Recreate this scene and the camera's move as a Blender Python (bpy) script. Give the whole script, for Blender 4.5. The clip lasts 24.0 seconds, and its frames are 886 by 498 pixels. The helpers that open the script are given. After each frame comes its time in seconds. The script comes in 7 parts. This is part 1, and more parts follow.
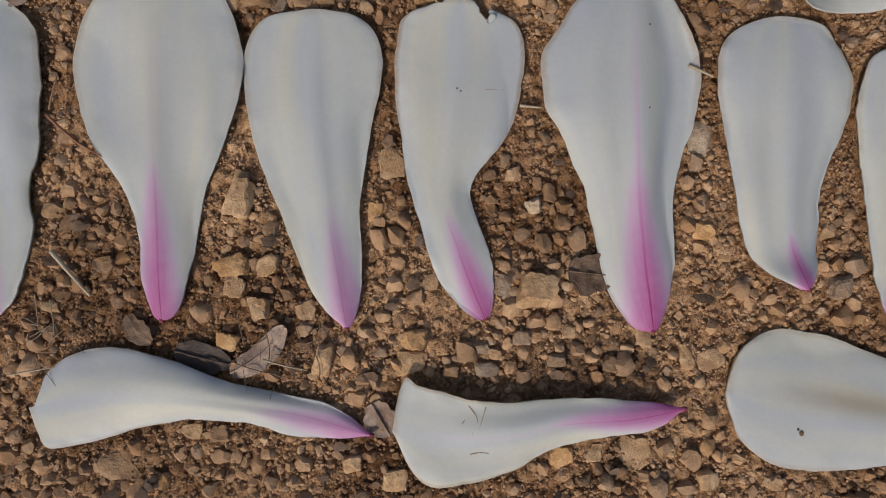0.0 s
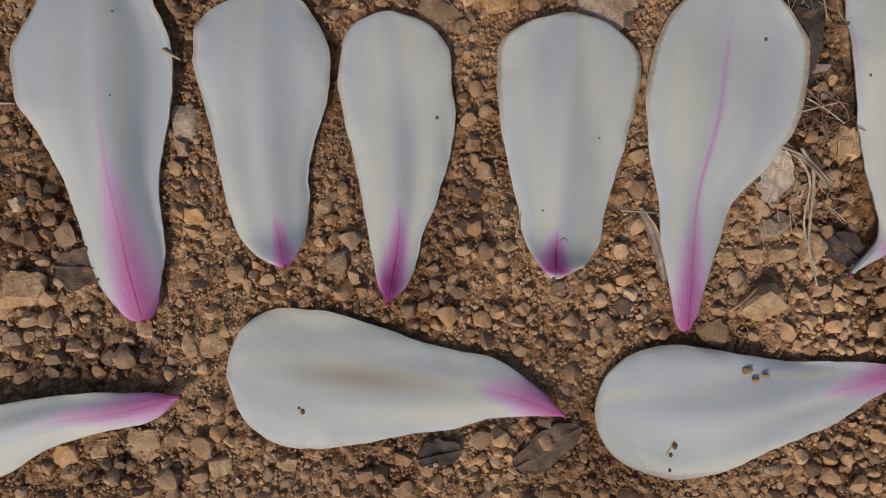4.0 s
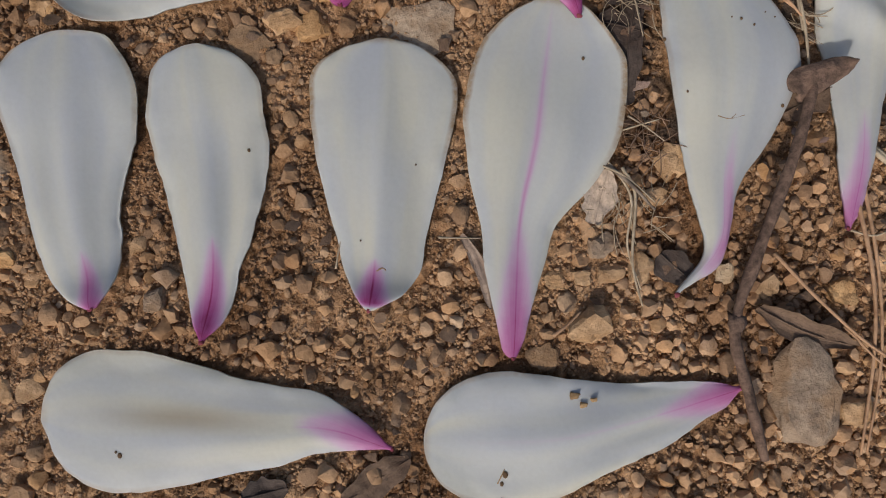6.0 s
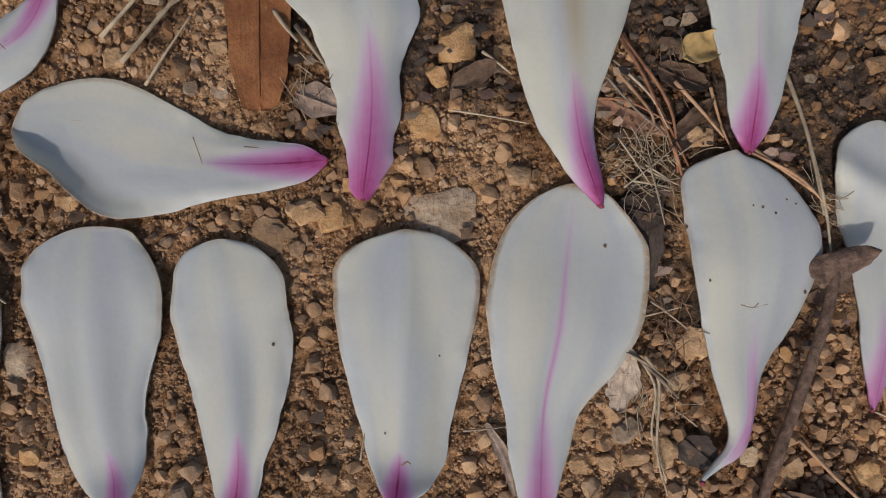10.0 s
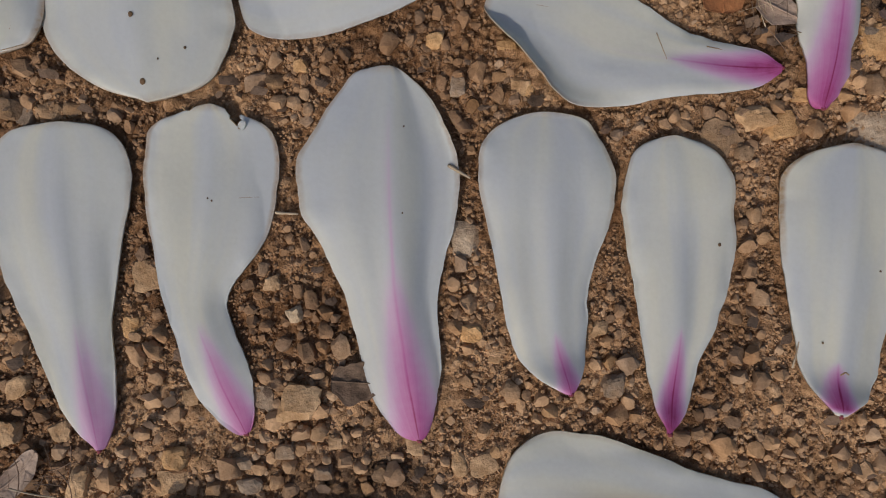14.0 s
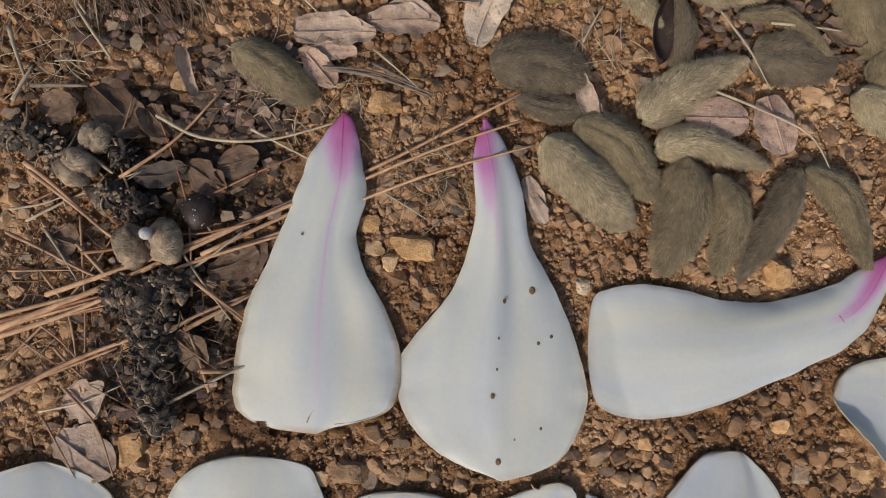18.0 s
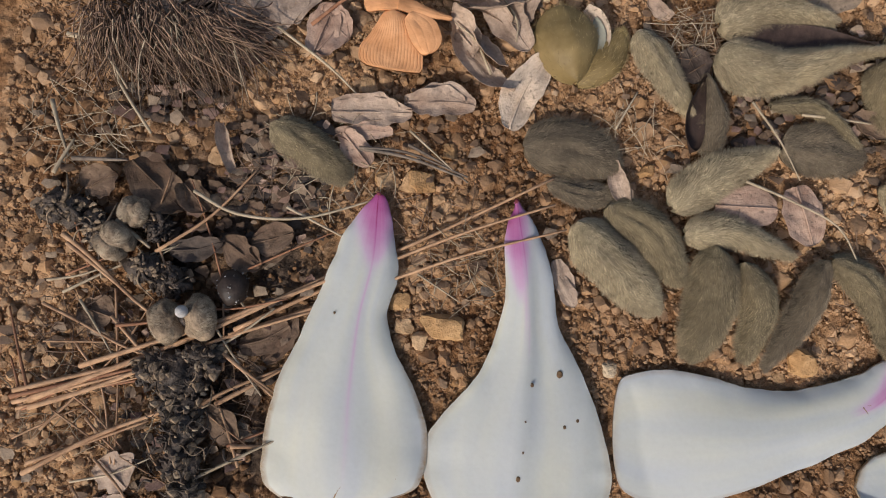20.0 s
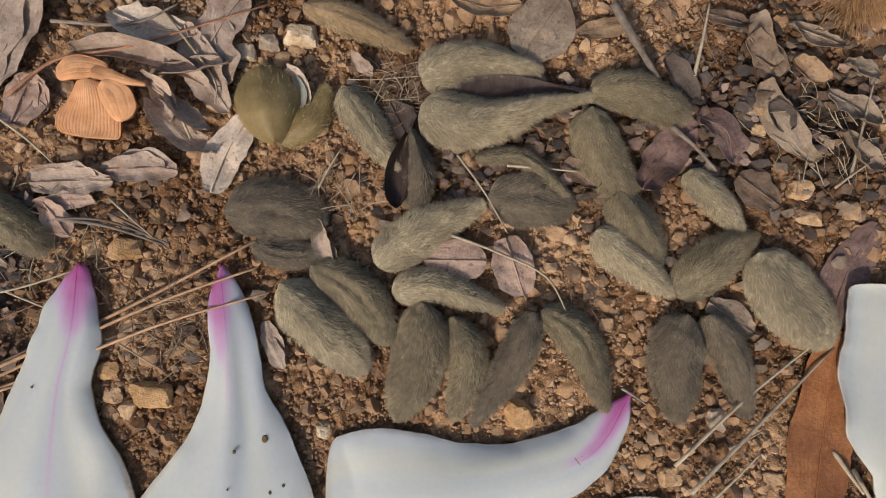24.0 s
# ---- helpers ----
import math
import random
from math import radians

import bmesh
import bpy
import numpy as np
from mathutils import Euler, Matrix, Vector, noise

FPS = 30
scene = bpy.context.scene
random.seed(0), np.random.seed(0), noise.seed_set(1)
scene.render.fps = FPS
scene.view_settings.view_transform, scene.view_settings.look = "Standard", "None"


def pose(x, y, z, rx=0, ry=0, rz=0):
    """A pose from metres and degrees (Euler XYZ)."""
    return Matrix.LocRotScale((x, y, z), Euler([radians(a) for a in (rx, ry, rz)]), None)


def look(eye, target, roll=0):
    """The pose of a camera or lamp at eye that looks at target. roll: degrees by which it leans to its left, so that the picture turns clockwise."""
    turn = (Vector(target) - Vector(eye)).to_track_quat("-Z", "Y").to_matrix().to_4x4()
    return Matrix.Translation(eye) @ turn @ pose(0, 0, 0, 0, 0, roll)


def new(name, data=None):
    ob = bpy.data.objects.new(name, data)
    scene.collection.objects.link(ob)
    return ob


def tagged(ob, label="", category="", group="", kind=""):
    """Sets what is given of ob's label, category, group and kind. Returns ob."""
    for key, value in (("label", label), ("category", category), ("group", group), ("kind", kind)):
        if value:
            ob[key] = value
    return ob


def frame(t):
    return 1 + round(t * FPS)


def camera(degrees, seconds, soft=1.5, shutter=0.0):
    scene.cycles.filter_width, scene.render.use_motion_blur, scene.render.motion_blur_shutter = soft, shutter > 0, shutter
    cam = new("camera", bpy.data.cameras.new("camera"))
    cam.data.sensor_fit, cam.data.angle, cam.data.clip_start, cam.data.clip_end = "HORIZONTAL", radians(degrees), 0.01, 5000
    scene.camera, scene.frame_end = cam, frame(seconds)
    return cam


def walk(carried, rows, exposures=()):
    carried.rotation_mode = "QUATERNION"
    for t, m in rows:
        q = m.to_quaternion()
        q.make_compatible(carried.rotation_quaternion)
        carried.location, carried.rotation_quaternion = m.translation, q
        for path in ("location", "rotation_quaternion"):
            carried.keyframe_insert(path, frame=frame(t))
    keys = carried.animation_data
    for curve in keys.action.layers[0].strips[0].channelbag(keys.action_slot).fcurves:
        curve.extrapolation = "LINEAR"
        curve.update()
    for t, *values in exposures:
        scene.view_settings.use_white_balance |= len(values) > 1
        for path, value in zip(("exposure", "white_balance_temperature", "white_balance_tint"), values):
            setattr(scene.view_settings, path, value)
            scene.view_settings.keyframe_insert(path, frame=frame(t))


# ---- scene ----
cam = camera(74.8, 24.0, soft=1.1)
METRES, EYE, TILT, LEAN, TURN = 0.63, 0.1385, -90.0, -1.008, 0.0
ROWS = [
    (0.0, 0.0, 0.0, 0.0, 0.0, 0.0, -0.0),
    (0.5, 0.0269, -0.0004, 0.0011, -0.1, -0.03, 0.3),
    (1.0, 0.0417, -0.0005, 0.0008, -0.14, -0.02, 0.64),
    (1.5, 0.0607, -0.0013, 0.0006, -0.25, -0.12, 1.01),
    (2.0, 0.0918, -0.0016, 0.0002, -0.34, -0.07, 1.49),
    (2.5, 0.1055, -0.0009, -0.0007, -0.39, -0.06, 2.04),
    (3.0, 0.1345, -0.0, -0.0059, -0.58, -0.08, 2.83),
    (3.5, 0.1662, 0.0006, -0.0103, -0.68, -0.15, 3.67),
    (5.5, 0.2375, 0.0041, -0.0142, -0.91, 0.11, 6.28),
    (6.0, 0.2578, 0.0042, -0.0085, -1.09, 0.11, 6.61),
    (6.5, 0.2841, 0.0051, -0.0031, -1.23, -0.01, 6.96),
    (7.0, 0.2973, 0.0048, 0.0058, -1.33, -0.1, 7.22),
    (7.5, 0.3089, 0.0037, 0.027, -1.33, 0.21, 7.38),
    (8.0, 0.3112, 0.0034, 0.0471, -1.23, 0.38, 7.64),
    (8.5, 0.302, 0.0036, 0.0526, -1.18, 0.44, 7.66),
    (9.0, 0.3023, 0.0033, 0.06, -1.13, 0.52, 7.74),
    (9.5, 0.2827, 0.0031, 0.0597, -1.05, 0.57, 7.58),
    (10.0, 0.258, 0.0033, 0.062, -0.92, 0.62, 7.12),
    (10.5, 0.2446, 0.0038, 0.0606, -0.88, 0.62, 6.65),
    (12.5, 0.1588, 0.0035, 0.0455, -0.94, 0.9, 4.01),
    (13.0, 0.1436, 0.0043, 0.0448, -0.95, 0.84, 3.26),
    (13.5, 0.1224, 0.0051, 0.0403, -0.86, 0.81, 2.67),
    (14.0, 0.0875, 0.0052, 0.0359, -0.77, 0.78, 2.02),
    (14.5, 0.0697, 0.0069, 0.0359, -0.82, 0.68, 1.35),
    (15.0, 0.042, 0.007, 0.0432, -0.61, 0.88, 0.77),
    (15.5, -0.0015, 0.0076, 0.0378, -0.53, 0.92, -0.07),
    (16.0, -0.0228, 0.0077, 0.0448, -0.44, 0.97, -0.74),
    (16.5, -0.0381, 0.006, 0.0791, -0.35, 1.39, -1.25),
    (17.0, -0.0377, 0.0045, 0.1203, -0.4, 1.77, -1.59),
    (17.5, -0.0332, 0.0034, 0.1583, -0.45, 2.09, -1.63),
    (18.0, -0.0393, 0.003, 0.171, -0.38, 2.24, -1.79),
    (18.5, -0.0659, 0.002, 0.1854, -0.2, 2.47, -2.32),
    (20.5, -0.0411, -0.0009, 0.1986, -0.32, 2.8, -3.55),
    (21.0, -0.031, -0.0003, 0.1981, -0.29, 2.85, -3.31),
    (21.5, -0.0243, -0.0006, 0.2092, -0.34, 2.98, -3.15),
    (22.0, -0.0024, -0.0012, 0.2194, -0.33, 3.17, -2.74),
    (22.5, 0.0196, -0.0024, 0.232, -0.35, 3.29, -2.34),
    (23.0, 0.0341, -0.0026, 0.2321, -0.35, 3.28, -1.83),
    (23.5, 0.0445, -0.0018, 0.228, -0.32, 3.15, -1.37),
    (24.0, 0.0578, -0.0009, 0.2245, -0.36, 3.07, -1.08),
]
walk(cam, [(t, pose(0, 0, EYE, TILT, LEAN, TURN) @ pose(METRES * x, METRES * y, METRES * z, 90 + pitch, roll, yaw)) for t, x, y, z, yaw, pitch, roll in ROWS],
     exposures=[(0.0, -0.46, 6650, 13), (2.0, -0.5, 6600, 13), (7.0, -0.48, 6600, 13), (10.0, -0.49, 6550, 13), (14.0, -0.55, 6600, 13), (16.0, -0.54, 6650, 14), (17.0, -0.56, 6600, 13), (18.0, -0.18, 6650, 12), (22.0, -0.07, 6650, 12), (24.0, -0.05, 6650, 12)])

# ---- light ----
world = bpy.data.worlds.new("sky")
scene.world = world
world.use_nodes = True
_nt = world.node_tree
_sky = _nt.nodes.new("ShaderNodeTexSky")
_sky.sky_type, _sky.sun_disc = "NISHITA", False
_sky.sun_elevation, _sky.sun_rotation = radians(40), radians(212)
_sky.air_density, _sky.dust_density = 1.0, 3.0
_nt.links.new(_sky.outputs[0], _nt.nodes["Background"].inputs[0])
_nt.nodes["Background"].inputs[1].default_value = 0.128
sun = new("sun", bpy.data.lights.new("sun", "SUN"))
sun.data.energy, sun.data.angle, sun.data.color = 2.75, radians(2.5), (1.0, 0.96, 0.90)
sun.matrix_world = look((-0.53, -0.85, 0.84), (0, 0, 0))

# ---- materials ----
MM = 0.001


def ramp(nt, fac, stops):
    r = nt.nodes.new("ShaderNodeValToRGB")
    while len(r.color_ramp.elements) < len(stops):
        r.color_ramp.elements.new(0.5)
    for e, (p, c) in zip(r.color_ramp.elements, stops):
        e.position, e.color = p, (*c, 1)
    nt.links.new(fac, r.inputs[0])
    return r.outputs[0]


def grain(nt, scale, detail=4.0, rough=0.6, vector=None):
    n = nt.nodes.new("ShaderNodeTexNoise")
    n.inputs["Scale"].default_value, n.inputs["Detail"].default_value, n.inputs["Roughness"].default_value = scale, detail, rough
    if vector is None:
        vector = nt.nodes.new("ShaderNodeNewGeometry").outputs["Position"]
    nt.links.new(vector, n.inputs["Vector"])
    return n.outputs["Fac"]


def blend(nt, fac, a, b, mode="MIX"):
    m = nt.nodes.new("ShaderNodeMix")
    m.data_type, m.blend_type = "RGBA", mode
    for value, sock in ((fac, m.inputs[0]), (a, m.inputs[6]), (b, m.inputs[7])):
        if isinstance(value, (int, float)):
            sock.default_value = value
        elif isinstance(value, tuple):
            sock.default_value = (*value, 1)
        else:
            nt.links.new(value, sock)
    return m.outputs[2]


def maths(nt, op, a, b=0.0, c=0.0):
    m = nt.nodes.new("ShaderNodeMath")
    m.operation = op
    for value, sock in zip((a, b, c), m.inputs):
        if isinstance(value, (int, float)):
            sock.default_value = value
        else:
            nt.links.new(value, sock)
    return m.outputs[0]


def material(name, rough=0.8, spec=0.3):
    m = bpy.data.materials.new(name)
    m.use_nodes = True
    nt = m.node_tree
    p = nt.nodes["Principled BSDF"]
    p.inputs["Roughness"].default_value, p.inputs["Specular IOR Level"].default_value = rough, spec
    return m, nt, p


def relief(nt, p, height, strength, distance):
    b = nt.nodes.new("ShaderNodeBump")
    b.inputs["Strength"].default_value, b.inputs["Distance"].default_value = strength, distance
    nt.links.new(height, b.inputs["Height"])
    nt.links.new(b.outputs[0], p.inputs["Normal"])


def soil_material():
    m, nt, p = material("soil", 0.95, 0.12)
    att = nt.nodes.new("ShaderNodeAttribute")
    att.attribute_name = "crumb"
    sep = nt.nodes.new("ShaderNodeSeparateColor")
    nt.links.new(att.outputs["Color"], sep.inputs[0])
    big, mid, fine = grain(nt, 28, 3), grain(nt, 300, 5, 0.7), grain(nt, 1700, 3, 0.75)
    col = ramp(nt, mid, [(0.3, (0.17, 0.095, 0.05)), (0.46, (0.45, 0.285, 0.16)), (0.68, (0.68, 0.47, 0.295))])
    tone = ramp(nt, sep.outputs[0], [(0.0, (0.6, 0.55, 0.52)), (0.35, (0.93, 0.9, 0.88)), (0.7, (1.06, 1.03, 0.99)), (1.0, (1.18, 1.18, 1.18))])
    col = blend(nt, 1.0, col, tone, "MULTIPLY")
    col = blend(nt, 1.0, col, ramp(nt, big, [(0.36, (0.74, 0.68, 0.63)), (0.6, (1.04, 1.03, 1.0))]), "MULTIPLY")
    col = blend(nt, 1.0, col, ramp(nt, fine, [(0.3, (0.68, 0.65, 0.62)), (0.68, (1.1, 1.1, 1.1))]), "MULTIPLY")
    col = blend(nt, 1.0, col, ramp(nt, grain(nt, 20, 2, 0.5), [(0.40, (0.60, 0.52, 0.46)), (0.55, (1.08, 1.06, 1.04))]), "MULTIPLY")
    humus = ramp(nt, mid, [(0.35, (0.035, 0.025, 0.019)), (0.68, (0.15, 0.105, 0.075))])
    col = blend(nt, sep.outputs[1], col, humus)
    nt.links.new(col, p.inputs["Base Color"])
    relief(nt, p, maths(nt, "ADD", maths(nt, "MULTIPLY", mid, 1.0), maths(nt, "MULTIPLY", fine, 0.45)), 1.0, 0.0014)
    return m


def pebble_material(name, source, dull=0.0, stain=(0.86, 0.86, 0.86)):
    """Tan to rust to grey grains; source: Random Per Island for joined gravel, Object Info for single stones."""
    m, nt, p = material(name, 0.9, 0.2)
    if source == "island":
        rnd = nt.nodes.new("ShaderNodeNewGeometry").outputs["Random Per Island"]
    else:
        rnd = nt.nodes.new("ShaderNodeObjectInfo").outputs["Random"]
    col = ramp(nt, rnd, [(0.0, (0.15, 0.10, 0.07)), (0.10, (0.30, 0.21, 0.145)), (0.25, (0.54, 0.355, 0.21)), (0.45, (0.66, 0.45, 0.275)),
                         (0.6, (0.62, 0.375, 0.19)), (0.74, (0.72, 0.52, 0.34)), (0.86, (0.36, 0.285, 0.225)), (0.94, (0.52, 0.30, 0.12)), (1.0, (0.76, 0.61, 0.45))])
    dust = grain(nt, 60, 3)
    col = blend(nt, maths(nt, "MULTIPLY_ADD", dust, 0.7, 0.05), col, (0.48, 0.33, 0.205))
    col = blend(nt, dull, col, (0.50, 0.33, 0.195))
    col = blend(nt, 1.0, col, stain, "MULTIPLY")
    col = blend(nt, 1.0, col, ramp(nt, grain(nt, 20, 2, 0.5), [(0.40, (0.58, 0.53, 0.50)), (0.56, (0.93, 0.91, 0.89))]), "MULTIPLY")
    mid, fine = grain(nt, 300, 4, 0.6), grain(nt, 1500, 3, 0.7)
    col = blend(nt, 1.0, col, ramp(nt, mid, [(0.3, (0.78, 0.71, 0.63)), (0.62, (1.14, 1.10, 1.05))]), "MULTIPLY")
    col = blend(nt, 1.0, col, ramp(nt, fine, [(0.3, (0.86, 0.84, 0.82)), (0.65, (1.04, 1.04, 1.04))]), "MULTIPLY")
    nt.links.new(col, p.inputs["Base Color"])
    relief(nt, p, maths(nt, "ADD", mid, maths(nt, "MULTIPLY", fine, 0.22)), 0.9, 0.0009)
    return m


def stone_material(name, dark, light):
    m, nt, p = material(name, 0.9, 0.2)
    rnd = nt.nodes.new("ShaderNodeObjectInfo").outputs["Random"]
    big, mid, fine = grain(nt, 120, 4), grain(nt, 300, 5, 0.65), grain(nt, 1500, 3, 0.7)
    col = ramp(nt, mid, [(0.32, dark), (0.62, light)])
    col = blend(nt, maths(nt, "MULTIPLY", ramp(nt, big, [(0.45, (0, 0, 0)), (0.6, (1, 1, 1))]), 0.4), col, (0.36, 0.2, 0.085))
    col = blend(nt, 1.0, col, ramp(nt, rnd, [(0.0, (0.8, 0.78, 0.76)), (1.0, (1.12, 1.1, 1.06))]), "MULTIPLY")
    col = blend(nt, 1.0, col, ramp(nt, fine, [(0.3, (0.84, 0.82, 0.8)), (0.65, (1.06, 1.06, 1.06))]), "MULTIPLY")
    nt.links.new(col, p.inputs["Base Color"])
    relief(nt, p, maths(nt, "ADD", mid, maths(nt, "MULTIPLY", fine, 0.25)), 0.9, 0.0010)
    return m


def petal_material():
    m, nt, p = material("petal_skin", 0.5, 0.3)
    pig = nt.nodes.new("ShaderNodeAttribute")
    pig.attribute_name = "pigment"
    sep = nt.nodes.new("ShaderNodeSeparateColor")
    nt.links.new(pig.outputs["Color"], sep.inputs[0])
    uv = nt.nodes.new("ShaderNodeUVMap")
    stretch = nt.nodes.new("ShaderNodeMapping")
    stretch.inputs["Scale"].default_value = (30, 1.6, 1)
    nt.links.new(uv.outputs[0], stretch.inputs[0])
    vein = grain(nt, 1.0, 3, 0.6, stretch.outputs[0])
    broad = nt.nodes.new("ShaderNodeMapping")
    broad.inputs["Scale"].default_value = (3.6, 0.9, 1)
    own = nt.nodes.new("ShaderNodeObjectInfo").outputs["Random"]
    shift = nt.nodes.new("ShaderNodeCombineXYZ")
    nt.links.new(maths(nt, "MULTIPLY", own, 40.0), shift.inputs[2])
    nt.links.new(shift.outputs[0], broad.inputs["Location"])
    nt.links.new(uv.outputs[0], broad.inputs[0])
    light_band = grain(nt, 1.0, 2, 0.45, broad.outputs[0])
    blotch = grain(nt, 60, 2, 0.5)
    fleck = grain(nt, 900, 3, 0.6)
    # Cream and blue-grey bands paint sunlit and sky-shaded tints into the petals.
    col = ramp(nt, light_band, [(0.34, (0.54, 0.568, 0.578)), (0.5, (0.588, 0.606, 0.575)), (0.64, (0.635, 0.635, 0.556))])
    col = blend(nt, 1.0, col, ramp(nt, blotch, [(0.35, (0.965, 0.97, 0.985)), (0.65, (1.02, 1.015, 0.99))]), "MULTIPLY")
    col = blend(nt, 1.0, col, ramp(nt, fleck, [(0.3, (0.975, 0.975, 0.97)), (0.6, (1.01, 1.01, 1.01))]), "MULTIPLY")
    col = blend(nt, maths(nt, "MULTIPLY", ramp(nt, vein, [(0.45, (0, 0, 0)), (0.75, (1, 1, 1))]), 0.05), col, (0.43, 0.46, 0.43))
    mottle = grain(nt, 330, 3, 0.6)
    streak = maths(nt, "ADD", maths(nt, "MULTIPLY_ADD", vein, 0.34, 0.53), maths(nt, "MULTIPLY", mottle, 0.34))
    split = nt.nodes.new("ShaderNodeSeparateXYZ")
    nt.links.new(uv.outputs[0], split.inputs[0])
    away = maths(nt, "ABSOLUTE", maths(nt, "SUBTRACT", maths(nt, "MULTIPLY_ADD", blotch, 0.05, split.outputs[0]), 0.525))
    core = ramp(nt, away, [(0.0, (0.42, 0.42, 0.42)), (0.028, (0.0, 0.0, 0.0))])
    pink = maths(nt, "MULTIPLY", sep.outputs[0], maths(nt, "ADD", streak, core))
    shade = ramp(nt, pink, [(0.0, (0.60, 0.59, 0.60)), (0.2, (0.60, 0.45, 0.575)), (0.5, (0.54, 0.235, 0.435)), (0.8, (0.45, 0.105, 0.29)), (1.0, (0.29, 0.03, 0.12))])
    col = blend(nt, ramp(nt, pink, [(0.0, (0, 0, 0)), (0.22, (1, 1, 1))]), col, shade)
    speck = grain(nt, 700, 4, 0.75)
    brown = maths(nt, "MULTIPLY", sep.outputs[1], maths(nt, "MULTIPLY_ADD", speck, 1.6, -0.1))
    col = blend(nt, brown, col, (0.34, 0.205, 0.085))
    col = blend(nt, maths(nt, "MULTIPLY", sep.outputs[2], 0.85), col, (0.46, 0.37, 0.22))
    nt.links.new(col, p.inputs["Base Color"])
    fine, crinkle = grain(nt, 900, 2), grain(nt, 130, 3, 0.5)
    relief(nt, p, maths(nt, "ADD", maths(nt, "MULTIPLY", vein, 0.04), maths(nt, "ADD", maths(nt, "MULTIPLY", crinkle, 0.9), maths(nt, "MULTIPLY", fine, 0.06))), 0.22, 0.0010)
    p.inputs["Subsurface Weight"].default_value = 0.25
    p.inputs["Subsurface Radius"].default_value = (1.0, 0.9, 0.8)
    p.inputs["Subsurface Scale"].default_value = 0.0012
    thin = nt.nodes.new("ShaderNodeBsdfTranslucent")
    nt.links.new(col, thin.inputs[0])
    mix = nt.nodes.new("ShaderNodeMixShader")
    mix.inputs[0].default_value = 0.22
    nt.links.new(p.outputs[0], mix.inputs[1])
    nt.links.new(thin.outputs[0], mix.inputs[2])
    nt.links.new(mix.outputs[0], nt.nodes["Material Output"].inputs[0])
    return m


def leaf_material(name, dark, light, spots=(0.05, 0.035, 0.025), spot=0.35, flecks=0.55):
    m, nt, p = material(name, 0.75, 0.3)
    uv = nt.nodes.new("ShaderNodeUVMap")
    stretch = nt.nodes.new("ShaderNodeMapping")
    stretch.inputs["Scale"].default_value = (14, 4, 1)
    nt.links.new(uv.outputs[0], stretch.inputs[0])
    vein, mid, fine = grain(nt, 1.0, 4, 0.6, stretch.outputs[0]), grain(nt, 200, 4, 0.65), grain(nt, 1100, 3, 0.7)
    col = ramp(nt, maths(nt, "MULTIPLY_ADD", vein, 0.25, maths(nt, "MULTIPLY", mid, 0.75)), [(0.35, dark), (0.65, light)])
    col = blend(nt, maths(nt, "MULTIPLY", ramp(nt, mid, [(0.52, (0, 0, 0)), (0.68, (1, 1, 1))]), spot), col, spots)
    col = blend(nt, 1.0, col, ramp(nt, fine, [(0.3, (0.75, 0.75, 0.75)), (0.65, (1.05, 1.05, 1.05))]), "MULTIPLY")
    wide, speck = grain(nt, 55, 3, 0.6), grain(nt, 700, 2, 0.5)
    col = blend(nt, 1.0, col, ramp(nt, wide, [(0.36, (0.66, 0.58, 0.54)), (0.5, (1.0, 0.97, 0.95)), (0.66, (1.14, 1.08, 1.02))]), "MULTIPLY")
    col = blend(nt, maths(nt, "MULTIPLY", ramp(nt, speck, [(0.62, (0, 0, 0)), (0.7, (1, 1, 1))]), flecks), col, spots)
    nt.links.new(col, p.inputs["Base Color"])
    relief(nt, p, maths(nt, "ADD", maths(nt, "ADD", maths(nt, "MULTIPLY", vein, 0.35), maths(nt, "MULTIPLY", mid, 0.9)), maths(nt, "MULTIPLY", fine, 0.4)), 0.65, 0.0008)
    return m


def plain_material(name, dark, light, scale=500, rough=0.8, depth=0.0004):
    m, nt, p = material(name, rough, 0.25)
    mid = grain(nt, scale, 4, 0.7)
    rnd = nt.nodes.new("ShaderNodeObjectInfo").outputs["Random"]
    col = ramp(nt, mid, [(0.3, dark), (0.65, light)])
    col = blend(nt, 1.0, col, ramp(nt, rnd, [(0.0, (0.78, 0.78, 0.78)), (1.0, (1.15, 1.15, 1.15))]), "MULTIPLY")
    nt.links.new(col, p.inputs["Base Color"])
    relief(nt, p, mid, 0.7, depth)
    return m


def hair_material(name, dark, light, scale=600, rough=0.6):
    """Fuzz whose single hairs differ in tone."""
    m, nt, p = material(name, rough, 0.3)
    rnd = nt.nodes.new("ShaderNodeNewGeometry").outputs["Random Per Island"]
    col = ramp(nt, grain(nt, scale, 4, 0.7), [(0.3, dark), (0.65, light)])
    col = blend(nt, 1.0, col, ramp(nt, rnd, [(0.0, (0.6, 0.59, 0.58)), (0.5, (1.0, 1.0, 1.0)), (0.85, (1.35, 1.35, 1.33)), (1.0, (2.1, 2.1, 2.05))]), "MULTIPLY")
    col = blend(nt, 1.0, col, ramp(nt, grain(nt, 90, 3), [(0.35, (0.72, 0.71, 0.7)), (0.62, (1.15, 1.15, 1.12))]), "MULTIPLY")
    nt.links.new(col, p.inputs["Base Color"])
    return m


